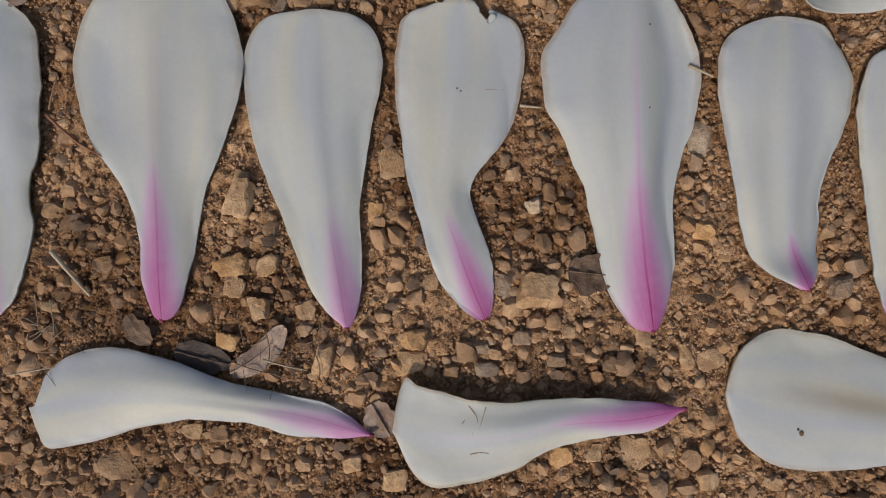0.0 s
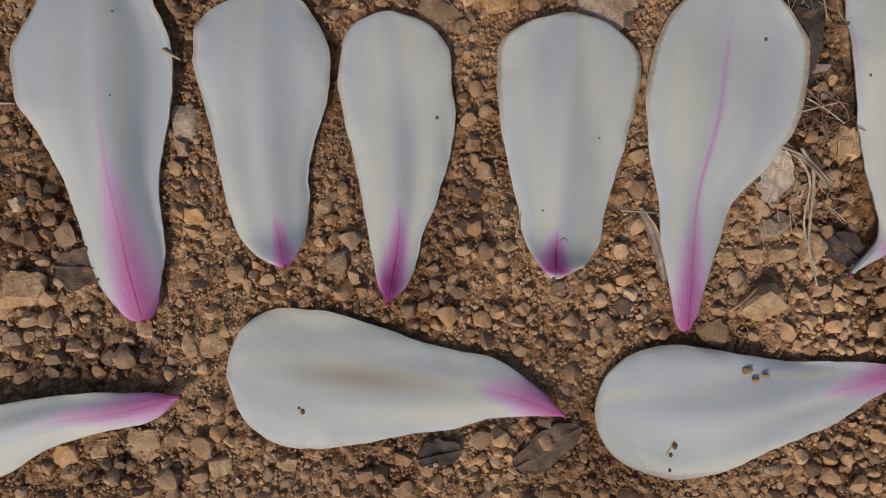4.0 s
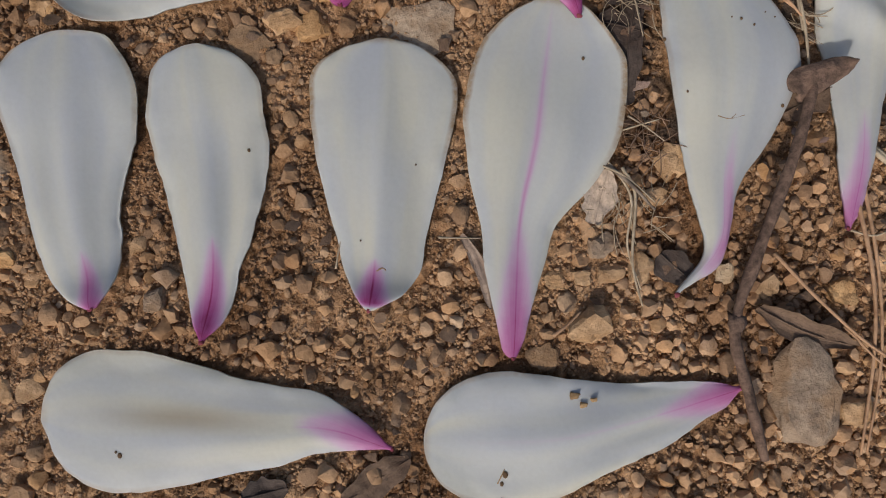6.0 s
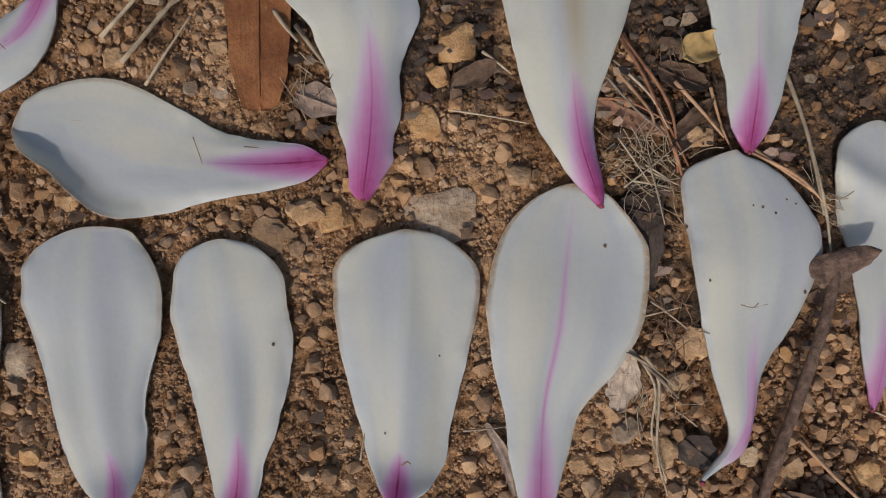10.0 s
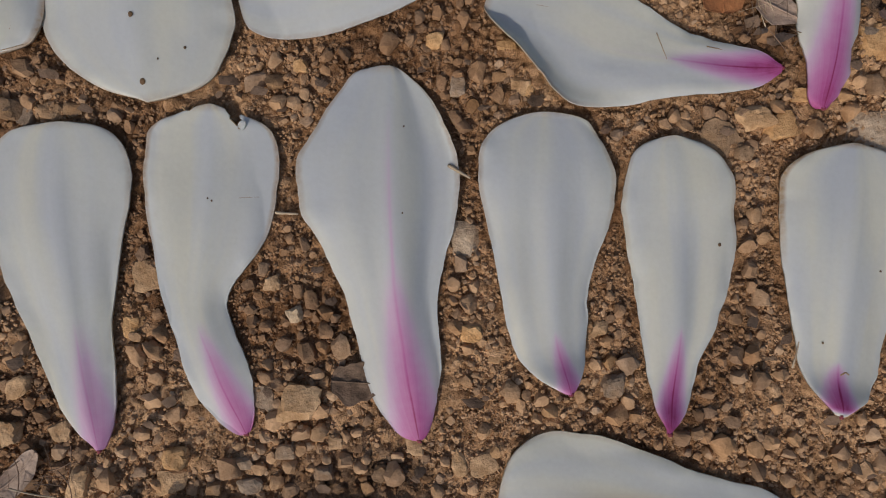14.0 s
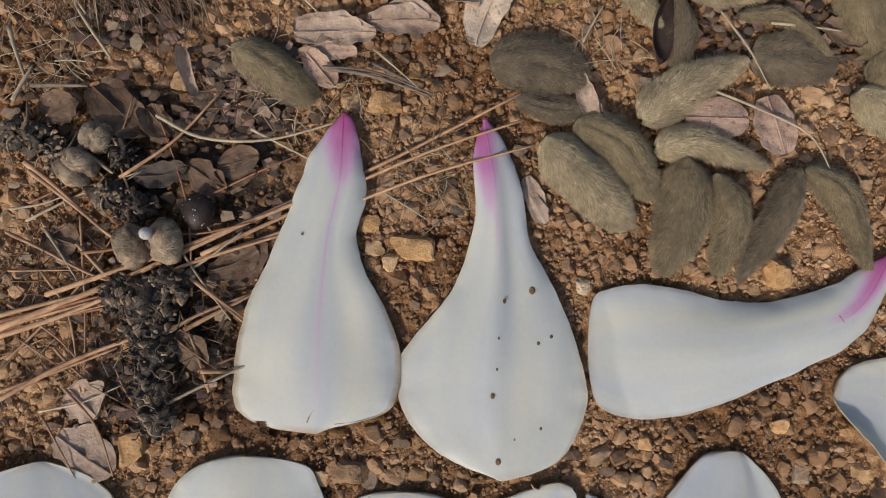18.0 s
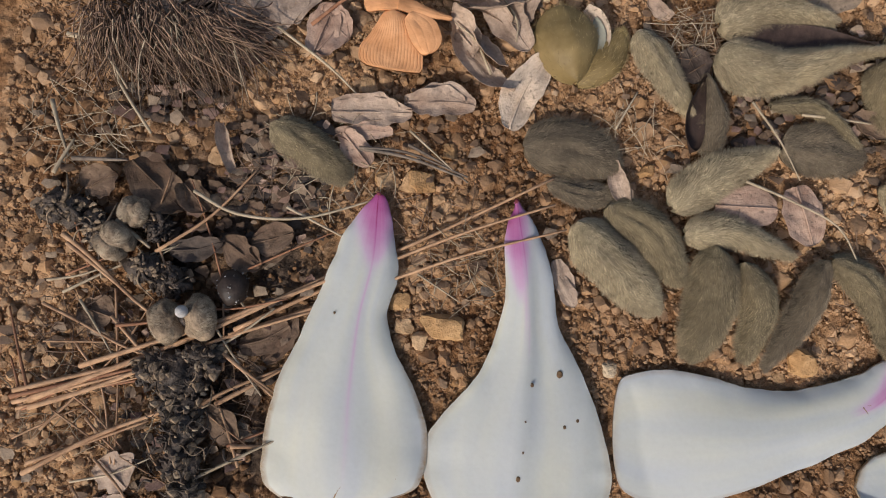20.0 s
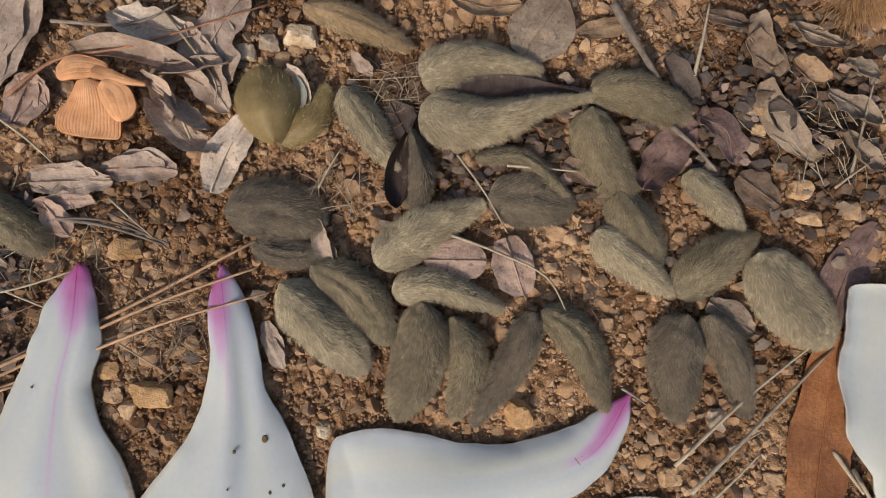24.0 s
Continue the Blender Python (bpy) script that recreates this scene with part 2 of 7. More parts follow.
SOIL = soil_material()
GRAVEL, PEBBLE = pebble_material("gravel_grains", "island", 0.1), pebble_material("pebble_grain", "object", 0.1)
LOOSE = pebble_material("loose_grains", "island", 0.0, (1.05, 1.05, 1.05))
GRIT, WET = pebble_material("grit_grains", "island", 0.55), pebble_material("damp_grains", "island", 0.3, (0.47, 0.425, 0.385))
STONES = {
    "tan": stone_material("tan_stone", (0.33, 0.208, 0.112), (0.64, 0.436, 0.255)),
    "rust": stone_material("rust_stone", (0.366, 0.201, 0.085), (0.634, 0.403, 0.201)),
    "brown": stone_material("brown_stone", (0.183, 0.116, 0.067), (0.366, 0.244, 0.146)),
    "grey": stone_material("grey_stone", (0.20, 0.150, 0.110), (0.42, 0.325, 0.235)),
    "slab": stone_material("slab_stone", (0.33, 0.245, 0.168), (0.64, 0.505, 0.362)),
    "white": stone_material("pale_stone", (0.43, 0.325, 0.21), (0.70, 0.565, 0.395)),
    "dark": stone_material("dark_stone", (0.061, 0.049, 0.049), (0.146, 0.122, 0.110)),
}
PETAL = petal_material()
LEAVES = {
    "grey": leaf_material("grey_leaf", (0.29, 0.215, 0.160), (0.55, 0.43, 0.335), spot=0.28, flecks=0.35),
    "pale": leaf_material("pale_leaf", (0.43, 0.345, 0.265), (0.68, 0.565, 0.445), spot=0.2),
    "pink": leaf_material("pinkish_leaf", (0.32, 0.21, 0.155), (0.54, 0.395, 0.305), spot=0.25),
    "tan": leaf_material("tan_leaf", (0.26, 0.16, 0.085), (0.44, 0.30, 0.18), spot=0.25),
    "brown": leaf_material("brown_leaf", (0.10, 0.065, 0.04), (0.25, 0.17, 0.115)),
    "chestnut": leaf_material("chestnut_leaf", (0.10, 0.065, 0.04), (0.19, 0.125, 0.08), spot=0.15),
    "red": leaf_material("wine_leaf", (0.115, 0.07, 0.056), (0.275, 0.18, 0.148), spot=0.2),
    "rust": leaf_material("rust_leaf", (0.23, 0.088, 0.033), (0.35, 0.155, 0.06), spot=0.12, flecks=0.12),
    "ash": leaf_material("ash_leaf", (0.19, 0.142, 0.097), (0.40, 0.31, 0.222), spot=0.3),
    "cinnamon": leaf_material("cinnamon_leaf", (0.22, 0.115, 0.07), (0.40, 0.235, 0.155), spot=0.15, flecks=0.2),
    "dark": leaf_material("dark_leaf", (0.045, 0.035, 0.03), (0.13, 0.1, 0.08), spot=0.2),
}
SKIN = {
    "plain": plain_material("scale_skin", (0.108, 0.083, 0.046), (0.195, 0.154, 0.088), 500),
    "pale": plain_material("pale_scale_skin", (0.15, 0.120, 0.070), (0.255, 0.208, 0.128), 500),
    "dark": plain_material("dark_scale_skin", (0.080, 0.062, 0.041), (0.150, 0.117, 0.077), 500),
    "golden": plain_material("golden_scale_skin", (0.165, 0.113, 0.042), (0.265, 0.190, 0.082), 130, 0.55, 0.0001),
    "tan": plain_material("tan_scale_skin", (0.25, 0.16, 0.075), (0.40, 0.27, 0.14), 300, 0.7),
}
HAIR = {
    "plain": hair_material("fuzz", (0.168, 0.131, 0.078), (0.295, 0.236, 0.146), 600, 0.6),
    "pale": hair_material("pale_fuzz", (0.27, 0.216, 0.134), (0.465, 0.38, 0.25), 600, 0.6),
    "dark": hair_material("dark_fuzz", (0.118, 0.091, 0.061), (0.215, 0.170, 0.116), 600, 0.6),
    "golden": hair_material("golden_fuzz", (0.21, 0.15, 0.062), (0.32, 0.24, 0.115), 600, 0.6),
    "tan": hair_material("tan_fuzz", (0.27, 0.18, 0.09), (0.44, 0.32, 0.19), 600, 0.6),
}
LINING = plain_material("scale_lining", (0.24, 0.24, 0.19), (0.36, 0.355, 0.29), 200, 0.6)
# Near-black for a scale's dark inside and the painted shade of a gap.
HOLLOW_SHADE = plain_material("scale_hollow_shade", (0.020, 0.013, 0.011), (0.070, 0.045, 0.036), 220, 0.55)
NEEDLE = {
    "": plain_material("needle_skin", (0.25, 0.138, 0.075), (0.50, 0.31, 0.18), 220),
    "straw": plain_material("straw_skin", (0.28, 0.215, 0.14), (0.50, 0.405, 0.28), 300),
    "red": plain_material("red_needle_skin", (0.20, 0.085, 0.045), (0.36, 0.18, 0.1), 300),
    "twig": plain_material("twig_bark", (0.10, 0.075, 0.055), (0.27, 0.215, 0.165), 260),
}
BARK = plain_material("stem_bark", (0.05, 0.033, 0.024), (0.19, 0.122, 0.087), 420, 0.85, 0.0009)
CHAR = plain_material("charred_crust", (0.008, 0.006, 0.005), (0.10, 0.075, 0.058), 500, 0.5, 0.0012)
HUSK = plain_material("husk_skin", (0.075, 0.052, 0.034), (0.36, 0.265, 0.175), 420, 0.8, 0.0008)
FIBRE = plain_material("husk_fibre", (0.16, 0.12, 0.08), (0.46, 0.37, 0.26), 420, 0.7, 0.0002)
INNER = plain_material("husk_inside", (0.018, 0.012, 0.010), (0.06, 0.042, 0.033), 300, 0.5)
GILL = plain_material("mushroom_flesh", (0.52, 0.24, 0.10), (0.70, 0.36, 0.175), 200, 0.75)
SPOT = plain_material("rot_dent_spot", (0.08, 0.045, 0.022), (0.18, 0.11, 0.055), 900)
BRUISE = plain_material("bruise_skin", (0.26, 0.155, 0.07), (0.42, 0.28, 0.14), 800)
SCAR = plain_material("petal_scar", (0.12, 0.02, 0.03), (0.25, 0.06, 0.07), 600)
BEAD = plain_material("bead_skin", (0.36, 0.34, 0.32), (0.58, 0.56, 0.53), 900)
STRAW_FLAKE = plain_material("flake_skin", (0.30, 0.19, 0.07), (0.50, 0.35, 0.15), 300)
BURR = plain_material("burr_spine", (0.24, 0.12, 0.05), (0.44, 0.255, 0.12), 300)
BRISTLE = plain_material("bristle_skin", (0.11, 0.07, 0.045), (0.34, 0.225, 0.15), 300)


# ---- builders ----
def link(name, mesh, mat, parent=None, label=""):
    mesh.materials.append(mat)
    ob = new(name, mesh)
    if parent is not None:
        ob.parent = parent
    return tagged(ob, label)


def raw(name, verts, faces, smooth=True):
    me = bpy.data.meshes.new(name)
    me.from_pydata([tuple(v) for v in verts], [], [tuple(f) for f in faces])
    me.polygons.foreach_set("use_smooth", [smooth] * len(me.polygons))
    me.update()
    return me


def nz(x, y, f, seed=0.0):
    return noise.noise(Vector((x * f + seed * 7.31, y * f - seed * 3.17, seed)))


def ground_z(x, y):
    """Height of the soil in mm at x, y in mm."""
    return 1.1 * nz(x, y, 0.03) + 0.8 * nz(x, y, 0.09, 2) + 0.4 * nz(x, y, 0.35, 4) - 1.3


def curve_at(points, u):
    """Smooth curve through evenly spaced points, u from 0 to 1."""
    n = len(points) - 1
    i = min(int(u * n), n - 1)
    f = u * n - i
    p1, p2 = points[i], points[i + 1]
    p0 = points[i - 1] if i else 2 * p1 - p2
    p3 = points[i + 2] if i + 2 <= n else 2 * p2 - p1
    return 0.5 * (2 * p1 + (p2 - p0) * f + (2 * p0 - 5 * p1 + 4 * p2 - p3) * f * f + (3 * p1 - p0 - 3 * p2 + p3) * f ** 3)


def blade(name, spine, left, right, nu, nv, height, thick, pigment=None, wave=0.0, base=0.5):
    """A thin sheet along a spine (mm) with half-widths at both sides; height(s, v, x, y, d) gives mm; closed below."""
    pts = [np.array(p, float) for p in spine]
    lw = [np.array([w]) for w in (base, *left, 0.05)]
    rw = [np.array([w]) for w in (base, *right, 0.05)]
    rows, data = [], []
    for i in range(nu + 1):
        th = i / nu
        s = (1 - math.cos(math.pi * th)) / 2
        c = curve_at(pts, s)
        a, b = curve_at(pts, max(s - 0.03, 0)), curve_at(pts, min(s + 0.03, 1))
        t = (b - a) / max(np.hypot(*(b - a)), 1e-6)
        nrm = np.array((-t[1], t[0]))
        wl, wr = max(curve_at(lw, th)[0], 0.03), max(curve_at(rw, th)[0], 0.03)
        if wave:
            wl += wave * (nz(c[0] + 50, c[1], 0.11, 1) + 0.3 * nz(c[0], c[1], 0.42, 2)) * min(wl / 5, 1)
            wr += wave * (nz(c[0], c[1] + 50, 0.11, 3) + 0.3 * nz(c[0], c[1], 0.42, 4)) * min(wr / 5, 1)
        for j in range(nv + 1):
            q = 2 * j / nv - 1
            v = math.sin(q * math.pi / 2)
            d = v * (wl if v < 0 else wr)
            p = c - nrm * d
            rows.append((p[0], p[1], height(s, v, p[0], p[1], d)))
            data.append((s, v, d))
    w = nv + 1
    top = np.array(rows)
    bottom = top.copy()
    rimmed = np.array([abs(v) > 0.999 or k < w or k >= nu * w for k, (s, v, d) in enumerate(data)])
    bottom[:, 2] -= np.where(rimmed, thick * 0.35, thick)
    n = len(top)
    faces = []
    for i in range(nu):
        for j in range(nv):
            a = i * w + j
            faces.append((a, a + w, a + w + 1, a + 1))
            faces.append((n + a, n + a + 1, n + a + w + 1, n + a + w))
    ring = [j for j in range(w)] + [i * w + nv for i in range(1, nu + 1)] + [nu * w + j for j in range(nv - 1, -1, -1)] + [i * w for i in range(nu - 1, 0, -1)]
    for a, b in zip(ring, ring[1:] + ring[:1]):
        faces.append((a, b, n + b, n + a))
    me = raw(name, np.vstack((top, bottom)) * MM, faces)
    uv = me.uv_layers.new(name="UVMap")
    idx = np.zeros(len(me.loops), int)
    me.loops.foreach_get("vertex_index", idx)
    sv = np.array([(v * 0.5 + 0.5, s) for s, v, d in data])
    uv.data.foreach_set("uv", sv[idx % n].ravel())
    if pigment:
        layer = me.color_attributes.new("pigment", "FLOAT_COLOR", "POINT")
        col = np.array([(*pigment(s, v, d), 1.0) for s, v, d in data])
        layer.data.foreach_set("color", np.vstack((col, col)).ravel())
    return me, top, data


COVER = {}


def cover(top):
    """Remember which millimetre cells lie under a sheet."""
    for x, y, _ in top:
        COVER[(round(x), round(y))] = True


def tube(name, points, radius, sides=6, taper=0.5, rough=0.0, seed=0):
    """A round stem through points in mm (x, y, z)."""
    pts = [np.array(p, float) for p in points]
    n = max(6, 5 * (len(pts) - 1))
    verts, faces = [], []
    for i in range(n + 1):
        u = i / n
        c = curve_at(pts, u)
        t = curve_at(pts, min(u + 0.02, 1)) - curve_at(pts, max(u - 0.02, 0))
        t /= max(np.linalg.norm(t), 1e-6)
        side = np.cross(t, (0, 0, 1.0))
        side /= max(np.linalg.norm(side), 1e-6)
        up = np.cross(side, t)
        r = radius * (1 - (1 - taper) * u) * (1 + rough * nz(u * 40, seed, 1.0, seed))
        for k in range(sides):
            a = 2 * math.pi * k / sides
            rr = r * (1 + rough * 0.6 * nz(u * 60, k * 3.0, 1.0, seed + 5))
            verts.append((c + rr * (math.cos(a) * side + math.sin(a) * up)) * MM)
    for i in range(n):
        for k in range(sides):
            a, b = i * sides + k, i * sides + (k + 1) % sides
            faces.append((a, a + sides, b + sides, b))
    faces.append(tuple(range(sides)))
    faces.append(tuple(n * sides + k for k in range(sides - 1, -1, -1)))
    return raw(name, verts, faces)


def ico(level):
    bm = bmesh.new()
    bmesh.ops.create_icosphere(bm, subdivisions=level, radius=1.0)
    v = np.array([p.co for p in bm.verts])
    f = np.array([[p.index for p in q.verts] for q in bm.faces])
    bm.free()
    return v, f


ICO = {k: ico(k) for k in (1, 2, 3)}
RNG = np.random.default_rng(7)


def rock_shape(level, cuts, rng, rough=0.05):
    """A lump cut by random planes, of radius about 1."""
    v, f = ICO[level]
    n = rng.normal(size=(cuts, 3))
    n[:6] = np.array(((1, 0, 0), (-1, 0, 0), (0, 1, 0), (0, -1, 0), (0, 0, 1), (0, 0, -1))) + rng.normal(0, 0.22, (6, 3))
    n /= np.linalg.norm(n, axis=1)[:, None]
    d = rng.uniform(0.68, 1.0, cuts)
    d[:6] = rng.uniform(0.5, 0.8, 6)
    dot = v @ n.T
    r = np.min(np.where(dot > 0.05, d / np.maximum(dot, 0.05), 1.15), axis=1)
    r = np.minimum(r, 1.12) * (1 + rng.normal(size=len(v)) * rough)
    r *= 1 + 0.11 * np.array([noise.noise(Vector(p) * 2.6 + Vector((rng.uniform(0, 9), 0, 0))) for p in v]) if level > 1 else 1
    return v * r[:, None], f

# ---- ground ----
LITTER = [(-132, -60, 70, 160), (-120, 0, 140, 225), (-70, 60, 120, 215), (60, 160, 130, 230), (100, 165, 90, 220), (215, 310, 10, 100), (130, 250, 70, 110)]

MOULD = [(-104, -58, 70, 152), (-110, -82, 158, 200), (208, 312, 10, 108), (132, 260, 72, 114), (112, 150, 160, 220), (38, 80, 160, 192), (84, 114, 166, 198), (-82, -58, 138, 160)]
DAMP = [(2, 60, -38, -18), (140, 158, -42, -26), (96, 118, 84, 112)]


def humus_shade_at(x, y):
    """How far dark leaf mould, deepened to paint in some shade, covers the ochre soil, 0 to 1."""
    k = max(min(x - a, b - x, y - c, d - y) for a, b, c, d in MOULD)
    k = min(max(k / 14 + 0.5, 0), 1)
    wet = max(min(x - a, b - x, y - c, d - y) for a, b, c, d in DAMP)
    k = max(k, 0.6 * min(max(wet / 7, 0), 1))
    # The raised base also darkens for the shadows among the right-hand litter.
    return k * min(max(0.72 + 2.4 * nz(x, y, 0.05, 12) + 1.3 * nz(x, y, 0.16, 13), 0), 1)


X0, X1, Y0, Y1, STEP = -142, 336, -98, 240, 0.66
gx, gy = np.arange(X0, X1 + STEP, STEP), np.arange(Y0, Y1 + STEP, STEP)
nx, ny = len(gx), len(gy)
sx, sy = np.arange(X0, X1 + 4, 2.0), np.arange(Y0, Y1 + 4, 2.0)


def widened(field):
    """Values on the 2 mm grid, spread over the fine grid."""
    rows = np.array([np.interp(gx, sx, r) for r in field])
    return np.array([np.interp(gy, sy, c) for c in rows.T]).T


soil_z = widened(np.array([[ground_z(x, y) for x in sx] for y in sy]))
mould = widened(np.array([[humus_shade_at(x, y) for x in sx] for y in sy]))
crng = np.random.default_rng(19)
high, tint = soil_z - 0.75, np.full(soil_z.shape, 0.45)
for x, y, r, an, rise, tone in zip(crng.uniform(X0, X1, 52000), crng.uniform(Y0, Y1, 52000), np.clip(crng.lognormal(-0.12, 0.42, 52000), 0.5, 2.6),
                                   crng.uniform(0, 3.14, 52000), crng.uniform(0.3, 0.75, 52000), crng.uniform(0, 1, 52000)):
    i0, i1 = int((x - r - X0) / STEP), int((x + r - X0) / STEP) + 2
    j0, j1 = int((y - r - Y0) / STEP), int((y + r - Y0) / STEP) + 2
    if i0 < 0 or j0 < 0 or i1 > nx or j1 > ny:
        continue
    dx, dy = (gx[i0:i1] - x)[None, :], (gy[j0:j1] - y)[:, None]
    u, w = (dx * math.cos(an) + dy * math.sin(an)) / r, (dy * math.cos(an) - dx * math.sin(an)) / (r * 0.8)
    d = np.maximum(np.maximum(abs(u), abs(w)), 0.74 * np.maximum(abs(u + w), abs(u - w)))
    dome = soil_z[j0:j1, i0:i1] - 0.75 + min(r * rise + 0.35, 1.45) * np.clip(2.2 * (1 - d), 0, 1)
    part = (dome > high[j0:j1, i0:i1]) & (d < 1)
    high[j0:j1, i0:i1][part] = dome[part]
    tint[j0:j1, i0:i1][part] = tone
high += crng.normal(0, 0.05, high.shape)
inner = np.column_stack((np.tile(gx, ny), np.repeat(gy, nx), high.ravel())).tolist()
gf = [(j * nx + i, j * nx + i + 1, (j + 1) * nx + i + 1, (j + 1) * nx + i) for j in range(ny - 1) for i in range(nx - 1)]
edge = [i for i in range(nx)] + [j * nx + nx - 1 for j in range(1, ny)] + [(ny - 1) * nx + i for i in range(nx - 2, -1, -1)] + [j * nx for j in range(ny - 2, 0, -1)]
cx, cy = (X0 + X1) / 2, (Y0 + Y1) / 2
far = len(inner)
for reach in (1.6, 6, 40, 400, 8000):
    start = len(inner)
    for k in edge:
        x, y, z = inner[k]
        inner.append((cx + (x - cx) * reach, cy + (y - cy) * reach, -1.3))
    prev = edge if start == far else list(range(start - len(edge), start))
    m = len(edge)
    gf += [(prev[k], start + k, start + (k + 1) % m, prev[(k + 1) % m]) for k in range(m)]
ground = link("ground", raw("ground", np.array(inner) * MM, gf), SOIL)
_layer = ground.data.color_attributes.new("crumb", "FLOAT_COLOR", "POINT")
_mix = np.zeros((len(ground.data.vertices), 4))
_mix[:, 0], _mix[:, 3] = 0.45, 1.0
_mix[:nx * ny, 0], _mix[:nx * ny, 1] = tint.ravel(), mould.ravel()
_layer.data.foreach_set("color", _mix.ravel())
tagged(ground, "dry ochre soil strewn with crumbly gravel", "ground", kind="structure")


# ---- petals ----
def petal(label, spine, left, right, z0=2.0, dome=3.0, ridge=0.6, west=0.0, east=0.0, start=0.45, tip=0.0, apex=0.0, fold=None,
          pink=(0.35, 4.0, 0.9), off=0.0, line=(0.0, 0.0), brown=0.0, stain=0.0, wave=0.5, seed=1, bare=0.0, notch=(), vein=True, res=84, trough=0.0, sag=0.0, pleat=0.12, resv=30):
    """A fleshy tepal lying on the ground; west and east lift the two margins, tip and apex the ends (mm)."""
    top_w = max(max(left), max(right))

    def height(s, v, x, y, d):
        z = z0 + 0.62 * dome * (1 - v * v) * math.sin(math.pi * min(s * 0.9 + 0.08, 1)) + ridge * math.exp(-(d / 2.2) ** 2) * (0.3 + 0.7 * s) * (1 - s ** 5)
        k = min(max((s - start) / 0.25, 0), 1)
        k = k * k * (3 - 2 * k)
        z += (west if v < 0 else east) * k * abs(v) ** 4 * min(abs(d) / 6.0, 1.0)
        z += tip * math.exp(-(s / 0.09) ** 2) + apex * max(s - 0.78, 0) ** 2 / 0.05
        if trough and v > 0:
            span = min(max((s - 0.3) / 0.25, 0), 1) * min((1 - s) / 0.22, 1)
            dip = min(max((v - 0.18) / 0.6, 0), 1)
            z += span * (1.1 * trough * (max(v - 0.76, 0) / 0.24) ** 1.6 * min(abs(d) / 6.0, 1.0) - trough * 0.8 * dip * dip * (3 - 2 * dip))
        z -= sag * (1 - v * v) * min(max((s - 0.4) / 0.3, 0), 1) * (1 - s ** 8)
        z += 1.2 * pleat * math.cos(7.5 * v + seed + 1.6 * s) * (1 - v * v) * math.sin(math.pi * s)
        z -= 0.4 * abs(v) ** 8 * min(abs(d) / 4.0, 1.0)
        if fold:
            z += fold[1] * math.exp(-((s - fold[0] + 0.12 * v) / 0.07) ** 2)
        z += 1.6 * nz(x, y, 0.036, seed) + 1.15 * nz(d * 0.13, s * 1.9, 1.0, seed + 4) * math.sin(math.pi * min(s + 0.1, 1)) + 0.35 * nz(x, y, 0.14, seed + 3) * abs(v) ** 2
        z += 0.55 * nz(x, y, 0.27, seed + 9) * abs(v) ** 5
        return max(z - 0.6, 0.3)

    def pigment(s, v, d):
        length, half, power = pink
        fade = max(1 - s / length, 0) ** 0.75 if s < length else 0.0
        wide = 1.35 * half * (0.25 + 0.75 * fade)
        if bare:
            fade *= min(max((s - bare * 0.4) / bare, 0), 1)
        p = power * fade * math.exp(-((d - off) / wide) ** 2)
        if line[0]:
            p = max(p, line[1] * max(1 - s / line[0], 0) ** 0.5 * math.exp(-((d - off * max(1 - 2 * s, 0)) / 0.75) ** 2))
        rim = max(brown, 0.2) * min(max(abs(v) - 0.915, 0) / 0.05, 1.0) * min(max((s - 0.5) / 0.2, 0), 1) + max(brown, 0.2) * 0.9 * min(max((s - 0.975) / 0.02, 0), 1)
        st = stain * math.exp(-((s - 0.6) / 0.2) ** 2 - ((d - 1.2) / 2.4) ** 2)
        return min(p, 1.0), min(rim * 1.9, 1.0), st

    me, top, _ = blade("magnolia_petal", spine, left, right, res, resv, height, 0.7, pigment, wave)
    cover(top)
    if notch:
        bm = bmesh.new()
        bm.from_mesh(me)
        gone = [q for q in bm.faces if any((q.calc_center_median().x / MM - x) ** 2 + (q.calc_center_median().y / MM - y) ** 2 < r * r for x, y, r in notch)]
        bmesh.ops.delete(bm, geom=gone, context="FACES")
        bm.to_mesh(me)
        bm.free()
    ob = link("magnolia_petal", me, PETAL)
    x, y = spine[0]
    v, f = rock_shape(2, 9, np.random.default_rng(seed), 0.05)
    scar = raw("base_scar", (v * (0.75, 0.75, 0.5) + (x, y, height(0.01, 0, x, y, 0) - 0.3)) * MM, f)
    link("base_scar", scar, SCAR, ob, "dark red torn base")
    if line[0] and vein:
        w = [0.14 + 0.26 * (1 - k / 12) for k in range(1, 12)]
        pts = [np.array(p) for p in spine]
        run = [tuple(curve_at(pts, 0.05 + u * (line[0] - 0.08))) for u in (0, 0.2, 0.4, 0.6, 0.8, 1.0)]
        span = line[0] - 0.08

        def rib(s, v, x, y, d):
            return height(0.05 + s * span, 0, x, y, 0) + 0.03 + 0.10 * (1 - v * v)

        strip, _, _ = blade("vein", run, w, w, 60, 4, rib, 0.3, lambda s, v, d: (min(pigment(0.05 + s * span, 0, 0)[0] * 1.08 + 0.03, 1.0), 0.0, 0.0))
        link("vein", strip, PETAL, ob, "fine pink midrib")
    return tagged(ob, label, "petal", "fallen magnolia petals")


def spots_on(ob, places):
    """Small dark blemishes and painted dents (x, y, radius in mm) that lie on a petal."""
    for x, y, r in places:
        z = top_of(ob, x, y) * MM
        v, f = ICO[2]
        q = np.array([(x + r * p[0] * (1 + 0.25 * nz(p[0], p[1], 1.3, x)), y + 1.25 * r * p[1], z / MM + 0.05 + 0.22 * p[2]) for p in v])
        link("blemish", raw("blemish", q * MM, f), SPOT, ob, "dark brown rot spot or painted dent")


